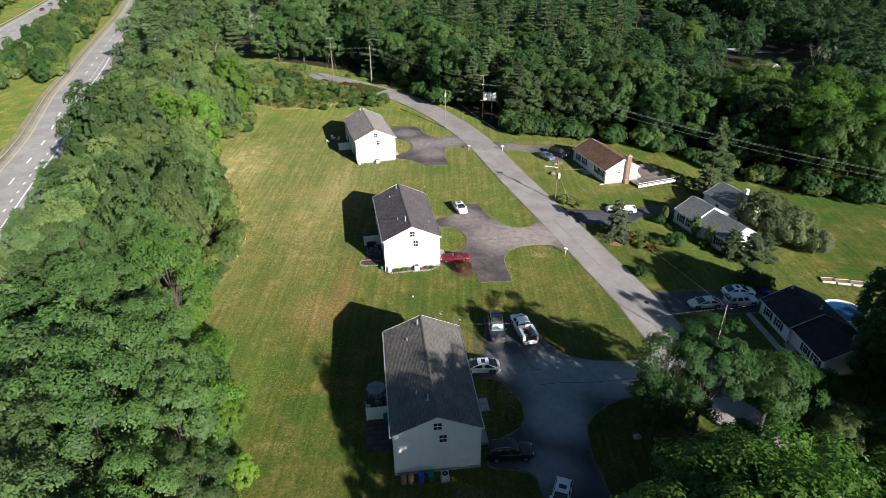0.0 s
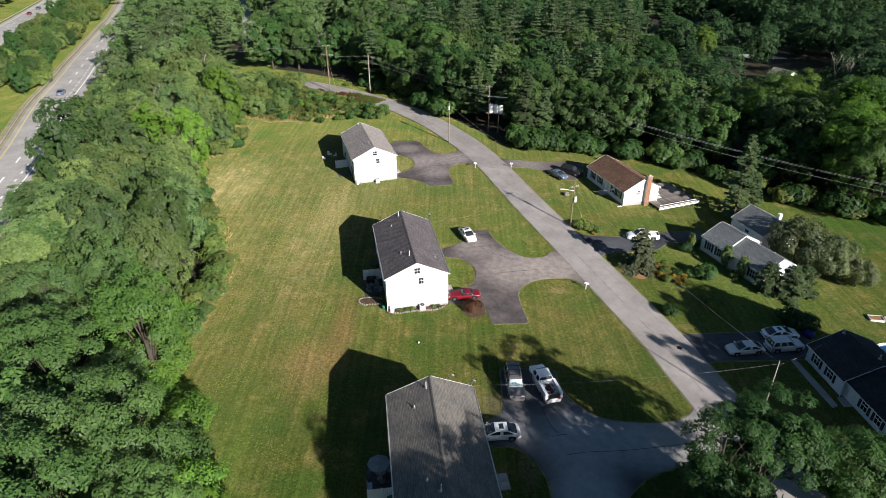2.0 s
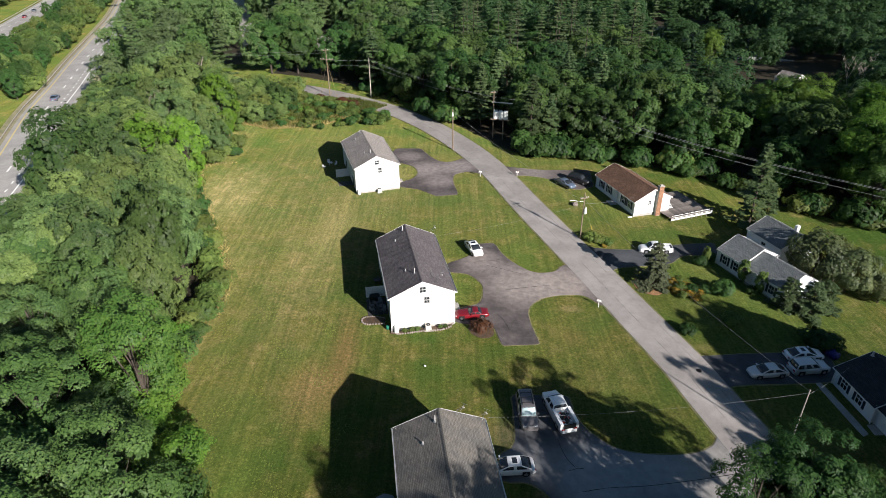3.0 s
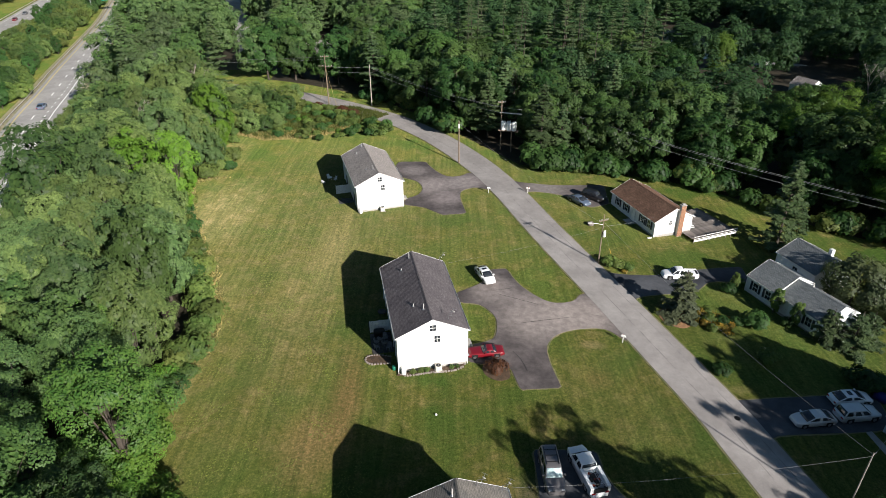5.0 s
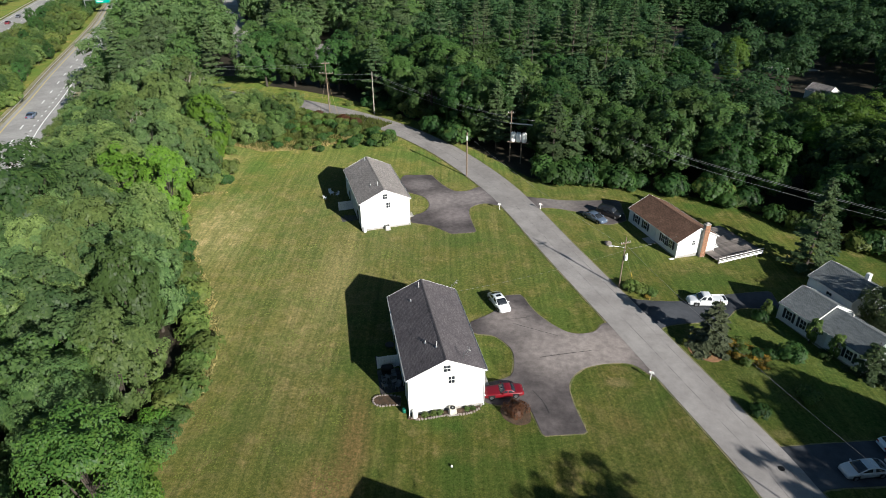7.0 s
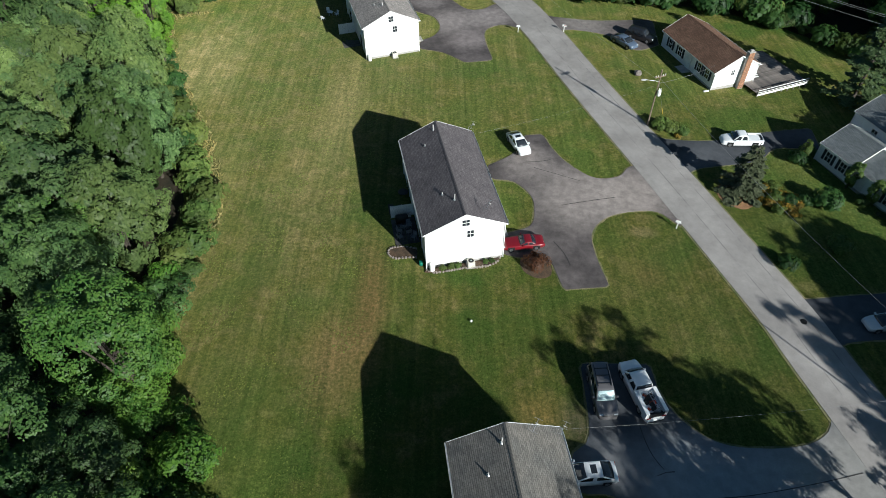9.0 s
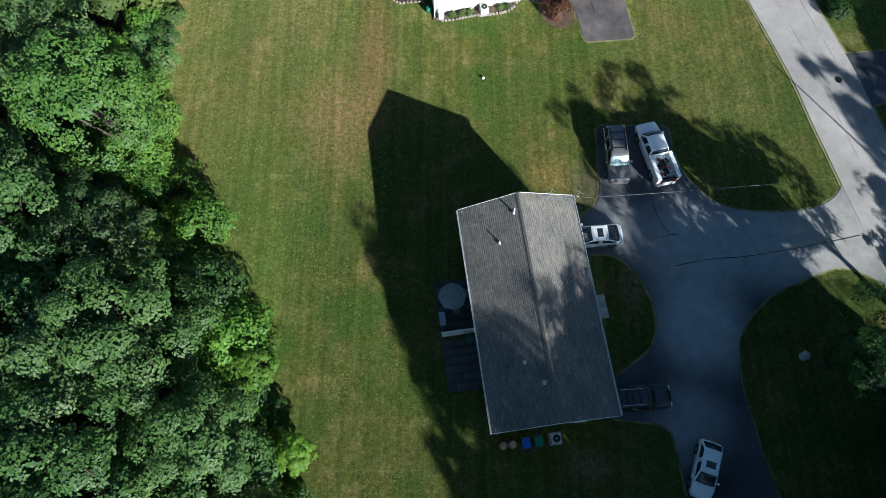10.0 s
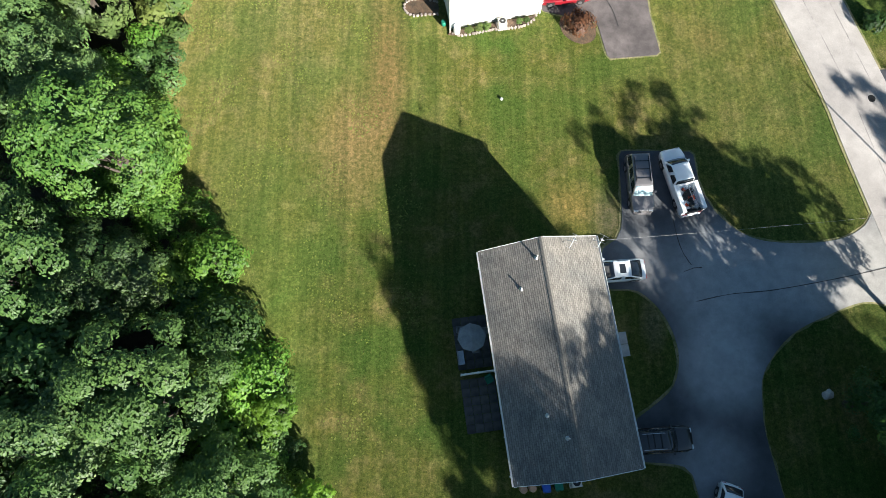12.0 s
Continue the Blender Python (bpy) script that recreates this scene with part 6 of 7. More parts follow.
        part("wheel_arch", box(min(s * w * 0.975, s * w * 1.002), max(s * w * 0.975, s * w * 1.002), h * 0.62 - wheel - 0.05, h * 0.62 + wheel + 0.05, 0.2, wheel * 2 + 0.06), M_BLACK, c)
    part("front_bumper", box(-w * 0.74, w * 0.74, h - 0.08, h + 0.05, 0.36, 0.56, None, 0.03), lower or colour, c)
    part("rear_bumper", box(-w * 0.8, w * 0.8, -h - 0.06, -h + 0.1, 0.36, 0.58, None, 0.03), lower or colour, c)
    part("number_plate", box(-0.15, 0.15, -h - 0.075, -h - 0.062, 0.42, 0.54), M_TRIM, c, "blank pale number plate")
    if bed:
        part("bed_floor", box(-w * 0.72, w * 0.72, -h + 0.12, y0b - 0.12, tail, tail + 0.012), M_BLACK, c, "black open truck bed")
        for s in (-1, 1):
            a, b = sorted((s * w * (0.74 if bed < 0.4 else 0.7), s * w * (0.96 if bed < 0.4 else 1.04)))
            part("bed_side", box(a, b, -h + 0.06, y0b - 0.06, tail - 0.3, tail + bed, None, 0.03), colour, c)
        part("tailgate", box(-w * 0.72, w * 0.72, -h + 0.01, -h + 0.09, tail - 0.3, tail + bed * 0.8, None, 0.02), colour if bed < 0.4 else M_BLACK, c)
        part("bulkhead", box(-w * 0.72, w * 0.72, y0b - 0.14, y0b - 0.06, tail - 0.1, tail + bed, None, 0.02), colour, c)
    return c


SEDAN = dict(L=4.75, W=1.82, belt=0.96, hood=0.9, roof=1.42, cab=(-2.0, -0.95, 0.25, 1.35))
SUV = dict(L=4.85, W=1.92, belt=1.1, hood=1.05, roof=1.76, cab=(-2.25, -1.95, 0.35, 1.1), wheel=0.37)
car("sedan", "white four-door sedan with sunroof parked nose-in", (3.95, 57.5), 94, colour=M_CAR_WHITE, sunroof=True, **SEDAN)
car("sport_utility_car", "black sport utility car with silver roof rails", (6.45, 44.2), -86, colour=M_CAR_BLACK, rack=True, **SUV)
car("compact_utility_car", "white compact utility car with dark roof glass", (10.95, 39.0), 161, 4.2, 1.74, 1.0, 0.96, 1.56, (-1.95, -1.45, 0.25, 1.1), M_CAR_WHITE, sunroof=True)
car("sport_utility_car", "taupe long sport utility car with windscreen sunshade", (6.45, 65.1), 182, 5.2, 2.0, 1.15, 1.1, 1.9, (-2.5, -2.3, 0.55, 1.25), M_CAR_TAUPE, rack="dark", shade=True, wheel=0.38)
truck = car("pickup_truck", "white work pickup with open service bed of gear", (10.0, 65.4), 13.5, 6.0, 2.02, 1.15, 1.12, 1.9, (-0.4, -0.25, 1.2, 1.9), M_CAR_WHITE, bed=0.5, wheel=0.4)
rt = random.Random(8)
GEAR = [mat("rust_red_gear", (0.4, 0.06, 0.03), rough=0.6), mat("grey_gear", (0.3, 0.31, 0.32), rough=0.5), M_BLACK, M_BLACK]
for i in range(16):
    x, y, s = rt.uniform(-0.45, 0.45), rt.uniform(-2.7, -0.8), rt.uniform(0.1, 0.24)
    b = lathe([(s * 0.8, 0), (s, 0.04), (s, s * 1.4), (s * 0.7, s * 1.7)], 10) if i % 3 == 0 else box(-s, s, -s * 1.4, s * 1.4, 0, s * 1.2, pose(0, 0, 0, 0, 0, rt.uniform(0, 90)), 0.02)
    o = part("tool_box" if i % 3 else "canister", b, GEAR[i % 4], truck, "piece of work gear in the truck bed")
    o.location = (x, y, 1.09)
bm = tube((0.45, -2.75, 1.5), (0.35, -0.75, 1.55), 0.03)
add_tube(bm, (0.2, -2.75, 1.5), (0.12, -0.75, 1.55), 0.03)
for i in range(7):
    add_tube(bm, (0.2, -2.65 + 0.28 * i, 1.51), (0.43, -2.65 + 0.28 * i, 1.51), 0.02)
part("ladder", bm, M_METAL, truck, "metal ladder lying on the bed")
car("sports_car", "dark red low sports coupe with a long hood", (0.95, 83.95), 96, 4.6, 1.78, 0.86, 0.8, 1.2, (-1.35, -0.85, -0.15, 0.45), M_CAR_RED)
car("sedan", "white sedan with dark glass roof on the drive", (1.95, 101.9), 199, colour=M_CAR_WHITE, sunroof=True, **SEDAN)
car("sedan", "silver-blue sedan parked beside the lawn", (21.5, 129.8), 215, colour=M_CAR_BLUE, **SEDAN)
car("sport_utility_car", "black sport utility car beside the ranch house", (24.7, 131.9), 232, colour=M_CAR_BLACK, **SUV)
car("pickup_truck", "white pickup truck with an empty black bed", (32.3, 104.2), 88, 5.4, 1.88, 1.05, 1.0, 1.72, (-0.6, -0.35, 0.75, 1.45), M_CAR_WHITE, bed=0.12, wheel=0.37)
car("sedan", "silver sedan on the dark drive", (37.4, 74.0), 96, colour=M_CAR_SILVER, **SEDAN)
car("sedan", "white sedan parked by the black-roofed house", (43.8, 77.7), -86, colour=M_CAR_WHITE, sunroof=True, **SEDAN)
car("sport_utility_car", "silver sport utility car by the black-roofed house", (43.1, 75.1), -84, colour=M_CAR_SILVER, **SUV)
for x, y, yaw, m, lab in ((-115.5, 190, 17, M_CAR_BLUE, "dark blue sedan on the highway"), (-174.5, 361, 20, M_CAR_BLACK, "dark sedan on the highway"), (-223, 362, 200, M_CAR_GREY, "grey sedan on the far carriageway"), (-221, 375, 200, M_CAR_WHITE, "white sedan on the far carriageway"), (-216, 342, 200, M_CAR_RED, "red sedan on the far carriageway")):
    car("sedan", lab, (x, y), yaw, colour=m, group="highway cars", **SEDAN)


# ---- poles and wires ----
def pole(name, label, x, y, tall, arms=(), r=0.16, wood=None):
    p = empty(name, pose(x, y, land(x, y)), label, "utility pole")
    part("shaft", tube((0, 0, -0.5), (0, 0, tall), r, r * 0.7, 10), wood or M_POLE, p)
    for z, half, ang in arms:
        a = part("crossarm", box(-half, half, -0.06, 0.06, z - 0.07, z + 0.07, pose(0, 0, 0, 0, 0, ang), 0.01), M_POLE, p)
        for k in (-0.9, -0.45, 0.45, 0.9):
            i = lathe([(0.05, 0), (0.08, 0.05), (0.04, 0.1), (0.07, 0.15), (0.03, 0.22)], 10)
            bmesh.ops.transform(i, matrix=pose(0, 0, 0, 0, 0, ang) @ pose(half * k, 0, z + 0.07), verts=i.verts[:])
            part("insulator", i, M_PIPE, a)
    return p


def can(parent, x, y, z, s=1.0, label="grey transformer can"):
    t = lathe([(0.24 * s, 0), (0.28 * s, 0.05 * s), (0.28 * s, 0.85 * s), (0.25 * s, 0.95 * s), (0.1 * s, 1.0 * s)], 16)
    bmesh.ops.transform(t, matrix=pose(x, y, z), verts=t.verts[:])
    o = part("transformer", t, M_TRIM, parent, label)
    for k in (-0.12, 0.12):
        part("bushing", lathe([(0.05, 0), (0.07, 0.1), (0.04, 0.16), (0.06, 0.22), (0.02, 0.34)], 8), M_TRIM, o).location = (x + k * s, y, z + 0.97 * s)
    return o


PA = pole("utility_pole", "weathered wooden pole with transformer and street lamp", 20.4, 107.6, 8.6, [(7.6, 0.8, 20)], r=0.12)
can(PA, 0.3, -0.25, 4.9, 0.85)
part("guy_wire", tube((0, 0, 6.8), (2.6, 1.6, 0), 0.012, 0.012, 5), M_METAL, PA)
part("guy_guard", tube((2.6, 1.6, 0), (1.83, 1.13, 2.0), 0.035, 0.035, 6), mat("yellow_plastic", (0.6, 0.42, 0.05), rough=0.5), PA, "yellow plastic guy wire guard")
bm = tube((0, 0, 6.9), (-1.9, -0.3, 7.35), 0.035)
lamp = part("lamp_arm", bm, M_METAL, PA, "curved street lamp arm")
part("lamp_head", box(-2.5, -1.85, -0.42, -0.2, 7.28, 7.42, None, 0.04), M_PIPE, lamp)
PB = pole("utility_pole", "plain weathered wooden pole beside the road", -1.1, 148.2, 9.4)
can(PB, 0.0, -0.3, 7.9, 0.6, "small grey pole canister")
PC = pole("utility_pole", "plain thin wooden pole beside the road", -24.3, 190.6, 11.2, wood=M_BARK_PALE)
PD = pole("utility_pole", "tall wooden pole with two crossarms and guy guards", -36.5, 192.6, 13.4, [(12.9, 1.1, 12), (10.4, 1.9, -8)])
for dx, dy in ((-2.4, -2.4), (2.6, -2.6), (1.2, -3.0)):
    part("guy_wire", tube((0, 0, 9.8), (dx, dy, 0), 0.02, 0.035, 6), mat("yellow_guy_guard", (0.35, 0.27, 0.12), rough=0.6) if dx > 1.5 else M_POLE, PD)
HF = pole("transformer_frame", "two-pole wooden frame carrying three transformers", 8.5, 156.4, 11.4, [(10.9, 0.8, 0)])
part("second_pole", tube((2.3, -0.8, -0.5), (2.3, -0.8, 6.2), 0.15, 0.12, 10), M_POLE, HF)
part("upper_beam", box(-0.3, 4.6, -0.1, 0.1, 8.6, 8.8, pose(0, 0, 0, 0, 0, -18), 0.01), M_PIPE, HF, "pale metal beam")
part("platform", box(-0.5, 4.0, -0.7, 0.5, 4.7, 4.86, pose(0, 0, 0, 0, 0, -18), 0.01), M_POLE, HF)
for i in range(3):
    q = pose(0, 0, 0, 0, 0, -18) @ Vector((0.6 + 1.2 * i, -0.2, 4.87))
    can(HF, q.x, q.y, q.z, 2.0, "large grey transformer on the platform")
PE = pole("utility_pole", "pale wooden pole at the wood's edge", 22.9, 156.2, 10.5)
PF = pole("utility_pole", "thin pale wooden pole beside the shaded drive", 34.0, 61.6, 8.6, r=0.08, wood=M_BARK_PALE)
PG = pole("utility_pole", "wooden pole in the far lawn", 96.0, 97.0, 10.0)


M_CABLE = mat("dull_cable", (0.3, 0.305, 0.31), rough=0.5)


def wire(a, b, sag, r=0.012, label="dark overhead cable strung between poles"):
    cu = bpy.data.curves.new("cable", "CURVE")
    cu.dimensions, cu.bevel_depth, cu.bevel_resolution = "3D", r, 1
    s = cu.splines.new("POLY")
    s.points.add(20)
    for i in range(21):
        t = i / 20
        p = Vector(a).lerp(Vector(b), t)
        s.points[i].co = (p.x, p.y, p.z - 4 * sag * t * (1 - t), 1)
    cu.materials.append(M_CABLE)
    tagged(new("cable", cu), label, "cable", "overhead cables")


def top(x, y, z):
    return (x, y, land(x, y) + z)


for o, z in ((-0.5, 0.0), (0.5, 0.0), (0.0, -1.3)):
    wire(top(-36.5 + o, 192.6, 10.4 + z), top(-24.3 + o, 190.6, 10.6 + z), 0.3)
    wire(top(-24.3 + o, 190.6, 10.6 + z), top(8.5 + o, 156.4, 9.9 + z), 0.9, 0.022)
    wire(top(8.5 + o, 156.4, 9.9 + z), top(22.9 + o, 156.2, 9.6 + z), 0.3)
    wire(top(22.9 + o, 156.2, 9.6 + z), top(96 + o, 97, 9.2 + z), 2.0, 0.024)
for z in (12.9, 12.2):
    wire(top(-36.5, 192.6, z), top(-110, 205, z - 1.5), 1.2)
wire(top(20.4, 107.6, 7.0), top(-1.1, 148.2, 8.9), 0.8)
wire(top(20.4, 107.6, 7.4), top(34.0, 61.6, 8.4), 0.9)
wire(top(20.4, 107.6, 6.6), top(32.4, 118.6, 3.4), 0.3)
wire(top(20.4, 107.6, 6.4), (-5.6, 97.6, 5.2), 0.5, 0.006)
wire(top(34.0, 61.6, 8.2), (1.6, 58.6, 6.2), 0.7, 0.007)
wire(top(34.0, 61.6, 8.0), top(46.2, 72.6, 3.0), 0.3)


# ---- beside the houses ----
def on(h, x, y, z=0.0, rz=0.0):
    return h.matrix_world @ pose(x, y, z, 0, 0, rz)


def patio(h, y0, y1, x0=-7.0):
    """Paving slabs laid against the back wall."""
    p = empty("patio", on(h, -4.25, (y0 + y1) / 2), "grey paved patio behind the duplex", "patio", "patios", "structure")
    me = None
    nx, ny = 4, max(2, int((y1 - y0) / 0.7))
    for i in range(nx):
        for j in range(ny):
            if me is None:
                b = box(-0.33, 0.33, -0.34, 0.34, -0.3, 0.06, None, 0.012)
                first = part("slab", b, M_PAVER, p)
                me, o = first.data, first
            else:
                o = new("slab", me)
                o.parent = p
            o.location = (-0.38 - i * 0.69, (j - (ny - 1) / 2) * 0.7, random.uniform(0, 0.012))
    return p


def privacy_fence(h, y, x0=-6.9, x1=-4.3):
    f = empty("privacy_fence", on(h, x1, y), "white vinyl privacy fence panel between patios", "fence", "patio fences")
    n = 14
    w = (x1 - x0) / n
    me = None
    for i in range(n):
        if me is None:
            first = part("slat", box(-w * 0.48, w * 0.48, -0.02, 0.02, 0.12, 1.72, None, 0.006), M_TRIM, f)
            me, o = first.data, first
        else:
            o = new("slat", me)
            o.parent = f
        o.location = (-w * (i + 0.5), 0, 0)
    for x in (0.0, -(x1 - x0) / 2, -(x1 - x0)):
        part("post", box(x - 0.06, x + 0.06, -0.06, 0.06, 0, 1.86, None, 0.01), M_TRIM, f)
    for z in (0.06, 1.724):
        part("rail", box(-(x1 - x0), 0, -0.035, 0.035, z, z + 0.06), M_TRIM, f)


def chair(m, colour, label, group="patio chairs"):
    c = empty("garden_chair", m, label, "chair", group)
    part("seat", box(-0.26, 0.26, -0.25, 0.25, 0.4, 0.45, None, 0.015), colour, c)
    part("backrest", box(-0.26, 0.26, -0.03, 0.03, 0, 0.55, pose(0, 0.26, 0.45, -12), 0.015), colour, c)
    for s in (-1, 1):
        part("armrest", box(s * 0.28 - 0.03, s * 0.28 + 0.03, -0.22, 0.26, 0.62, 0.66, None, 0.01), colour, c)
        for yy in (-0.22, 0.22):
            part("leg", tube((s * 0.24, yy, 0), (s * 0.24, yy, 0.41), 0.025), colour, c)
    return c


def table(m, r, colour, label):
    t = empty("garden_table", m, label, "table")
    part("tabletop", lathe([(r, 0.7), (r + 0.015, 0.715), (r, 0.735), (0.001, 0.735)], 20), colour, t)
    for k in range(4):
        a = math.pi / 4 + k * math.pi / 2
        part("leg", tube((math.cos(a) * r * 0.8, math.sin(a) * r * 0.8, 0), (math.cos(a) * r * 0.6, math.sin(a) * r * 0.6, 0.7), 0.022), colour, t)


def umbrella(m):
    u = empty("patio_umbrella", m, "open grey-blue patio umbrella", "umbrella")
    part("pole", tube((0, 0, 0), (0, 0, 2.62), 0.025), M_METAL, u)
    part("base", lathe([(0.28, 0), (0.28, 0.05), (0.06, 0.12)], 16), M_CONCRETE, u)
    cloth = mat("umbrella_cloth", (0.23, 0.25, 0.28), (0.17, 0.19, 0.22), 2, 20, 0.85)
    for k in range(8):
        a, b = k * math.pi / 4, (k + 1) * math.pi / 4
        bm = bmesh.new()
        P = [(0, 0, 2.6), (1.12 * math.cos(a), 1.12 * math.sin(a), 2.12), (1.05 * math.cos((a + b) / 2), 1.05 * math.sin((a + b) / 2), 2.12), (1.12 * math.cos(b), 1.12 * math.sin(b), 2.12)]
        up = [bm.verts.new(p) for p in P]
        dn = [bm.verts.new((p[0], p[1], p[2] - 0.012)) for p in P]
        bm.faces.new(up)
        bm.faces.new(dn[::-1])
        for i in range(4):
            bm.faces.new((up[i], dn[i], dn[(i + 1) % 4], up[(i + 1) % 4]))
        part("panel", bm, cloth, u)
        part("rib", tube((0, 0, 2.57), (1.1 * math.cos(a), 1.1 * math.sin(a), 2.1), 0.01, 0.008, 5), M_METAL, u)


def conditioner(m):
    a = empty("air_conditioner", m, "beige outdoor air conditioner unit on a pad", "air conditioner", "air conditioners")
    part("pad", box(-0.48, 0.48, -0.48, 0.48, 0, 0.08, None, 0.01), M_CONCRETE, a)
    part("casing", box(-0.38, 0.38, -0.38, 0.38, 0.082, 0.8, None, 0.03), mat("beige_enamel", (0.6, 0.57, 0.5), rough=0.5), a)
    bm = lathe([(0.3, 0.801), (0.3, 0.83), (0.24, 0.835), (0.24, 0.81), (0.001, 0.81)], 18)
    part("fan_grille", bm, M_BLACK, a)
    part("hub", lathe([(0.08, 0.812), (0.08, 0.84), (0.001, 0.845)], 12), M_METAL, a)


def barrel(m, colour, label, r=0.3, tall=0.95):
    b = empty("barrel", m, label, "barrel", "barrels by the wall")
    part("drum", lathe([(r * 0.85, 0), (r * 0.96, 0.1), (r, tall * 0.5), (r * 0.96, tall - 0.1), (r * 0.86, tall)], 16), colour, b, smooth=True)
    part("lid", lathe([(r * 0.84, tall + 0.001), (r * 0.8, tall + 0.04), (0.001, tall + 0.05)], 16), colour, b)


def bin_(m, colour, label):
    b = empty("wheeled_bin", m, label, "bin", "bins by the wall")
    bm = bmesh.new()
    lo = [bm.verts.new(p) for p in ((-0.22, -0.26, 0.06), (0.22, -0.26, 0.06), (0.22, 0.26, 0.06), (-0.22, 0.26, 0.06))]
    hi = [bm.verts.new(p) for p in ((-0.29, -0.34, 1.0), (0.29, -0.34, 1.0), (0.29, 0.34, 1.0), (-0.29, 0.34, 1.0))]
    for i in range(4):
        bm.faces.new((lo[i], lo[(i + 1) % 4], hi[(i + 1) % 4], hi[i]))
    bm.faces.new(lo[::-1])
    bm.faces.new(hi)
    part("body", bm, colour, b)
    part("lid", box(-0.31, 0.31, -0.38, 0.37, 1.002, 1.06, None, 0.02), colour, b)
    part("handle", tube((-0.24, 0.42, 1.0), (0.24, 0.42, 1.0), 0.02), colour, b)
    for s in (-1, 1):
        part("wheel", tube((s * 0.24, 0.27, 0.1), (s * 0.29, 0.27, 0.1), 0.1, 0.1, 12), M_TYRE, b)


def grill(m):
    g = empty("covered_grill", m, "barbecue grill under a black cover", "grill")
    part("cover", loft([(-0.32, [(0.7, 0.05), (0.72, 0.6), (0.66, 0.95), (0.5, 1.02)]), (0.0, [(0.76, 0.02), (0.78, 0.6), (0.72, 1.05), (0.55, 1.16)]), (0.32, [(0.7, 0.05), (0.72, 0.6), (0.66, 0.95), (0.5, 1.02)])]), M_BLACK, g, smooth=True)
    part("shelf", box(0.78, 1.1, -0.22, 0.22, 0.82, 0.86, None, 0.01), M_METAL, g)


def stone_border(h, pts, label):
    """A planted bed with single edging stones round it."""
    bed = empty("flower_bed", on(h, 0, 0), label, "flower bed", "flower beds")
    line = smooth_line(pts, 0.3)
    part("soil", prism([(p.x, p.y) for p in smooth_line(pts, 0.3, True)], -0.2, 0.05), M_SOIL, bed)
    me = None
    for i, p in enumerate(line):
        if me is None:
            first = part("stone", box(-0.13, 0.13, -0.09, 0.09, -0.1, 0.13, None, 0.03), M_STONE, bed)
            me, o = first.data, first
        else:
            o = new("stone", me)
            o.parent = bed
        o.matrix_local = pose(p.x, p.y, random.uniform(-0.02, 0.02), random.uniform(-5, 5), random.uniform(-5, 5), random.uniform(0, 180))


M_CAN = mat("tan_plastic", (0.4, 0.25, 0.17), (0.33, 0.2, 0.14), 3, 20, 0.6)
M_BLUE = mat("blue_plastic", (0.03, 0.09, 0.42), rough=0.5)
M_GREEN = mat("green_plastic", (0.02, 0.16, 0.1), rough=0.5)
M_CHAIR_W = mat("white_garden_furniture", (0.75, 0.75, 0.74), rough=0.5)
M_WICKER = mat("grey_wicker", (0.2, 0.21, 0.23), (0.13, 0.14, 0.16), 4, 40, 0.8)
# first duplex
patio(H1, 0.0, 4.6)
patio(H1, -4.9, -0.4)
privacy_fence(H1, -0.22)
umbrella(on(H1, -5.73, 2.46, 0.07))
table(on(H1, -5.6, 2.7, 0.07), 0.55, M_WICKER, "round grey table under the umbrella")
for dx, dy, r in ((0.9, 0.3, -90), (-0.8, 0.6, 80), (0.1, -1.0, 0)):
    chair(on(H1, -5.6 + dx, 2.7 + dy, 0.07, r + 180 if dy < 0 else r), M_WICKER, "grey wicker patio chair by the table")
bench = empty("garden_bench", on(H1, -6.7, 1.15, 0.06, 90), "pale blue cushioned garden bench", "bench")
part("seat", box(-0.55, 0.55, -0.22, 0.22, 0.38, 0.5, None, 0.03), mat("pale_blue_cushion", (0.42, 0.48, 0.6), rough=0.9), bench)
part("backrest", box(-0.55, 0.55, 0.22, 0.3, 0.4, 0.85, None, 0.03), M_METAL, bench)
for s in (-0.5, 0.5):
    part("leg", box(s - 0.03, s + 0.03, -0.2, 0.28, 0, 0.378), M_METAL, bench)
chair(on(H1, -4.75, -0.85, 0.07, 20), M_GREEN, "green folding chair beside the fence")
barrel(on(H1, -3.45, -9.2), M_CAN, "tan plastic rain barrel against the wall")
barrel(on(H1, -2.75, -9.2), M_CAN, "tan plastic rain barrel against the wall")
bin_(on(H1, -1.75, -9.2, 0, 180), M_BLUE, "blue plastic recycling bin by the wall")
bin_(on(H1, -0.8, -9.2, 0, 180), M_GREEN, "green plastic wheeled bin by the wall")
conditioner(on(H1, 0.6, -9.2))
conditioner(on(H1, 1.3, 8.75))
part("meter_box", box(2.2, 3.1, -8.28, -8.16, 0.4, 1.7, None, 0.02), M_TRIM, H1, "white utility panel on the gable wall")
# second duplex
patio(H2, 0.8, 5.2)
patio(H2, -4.2, 0.3)
privacy_fence(H2, 0.55)
grill(on(H2, -5.8, -0.45, 0.07))
table(on(H2, -4.95, 4.0, 0.07), 0.6, M_BLACK, "round black patio table behind the house")
barrel(on(H2, -6.3, 1.3, 0.07), M_CAR_BLUE, "small blue tub on the patio", 0.22, 0.5)
rp = random.Random(12)
for i, (x, y, r) in enumerate(((-5.1, -1.5, 10), (-6.3, -2.2, 70), (-5.3, -2.6, 200), (-6.4, -3.2, 120), (-4.9, -3.5, -40), (-5.8, -1.7, 150))):
    chair(on(H2, x, y, 0.07, r), M_WICKER, "grey wicker patio chair behind the house")
stone_border(H2, [(-4.9, -5.0), (-6.2, -4.4), (-7.7, -4.4), (-8.0, -5.3), (-7.3, -6.0), (-6.2, -6.1), (-5.1, -6.3)], "brown mulch bed with a stone edge")
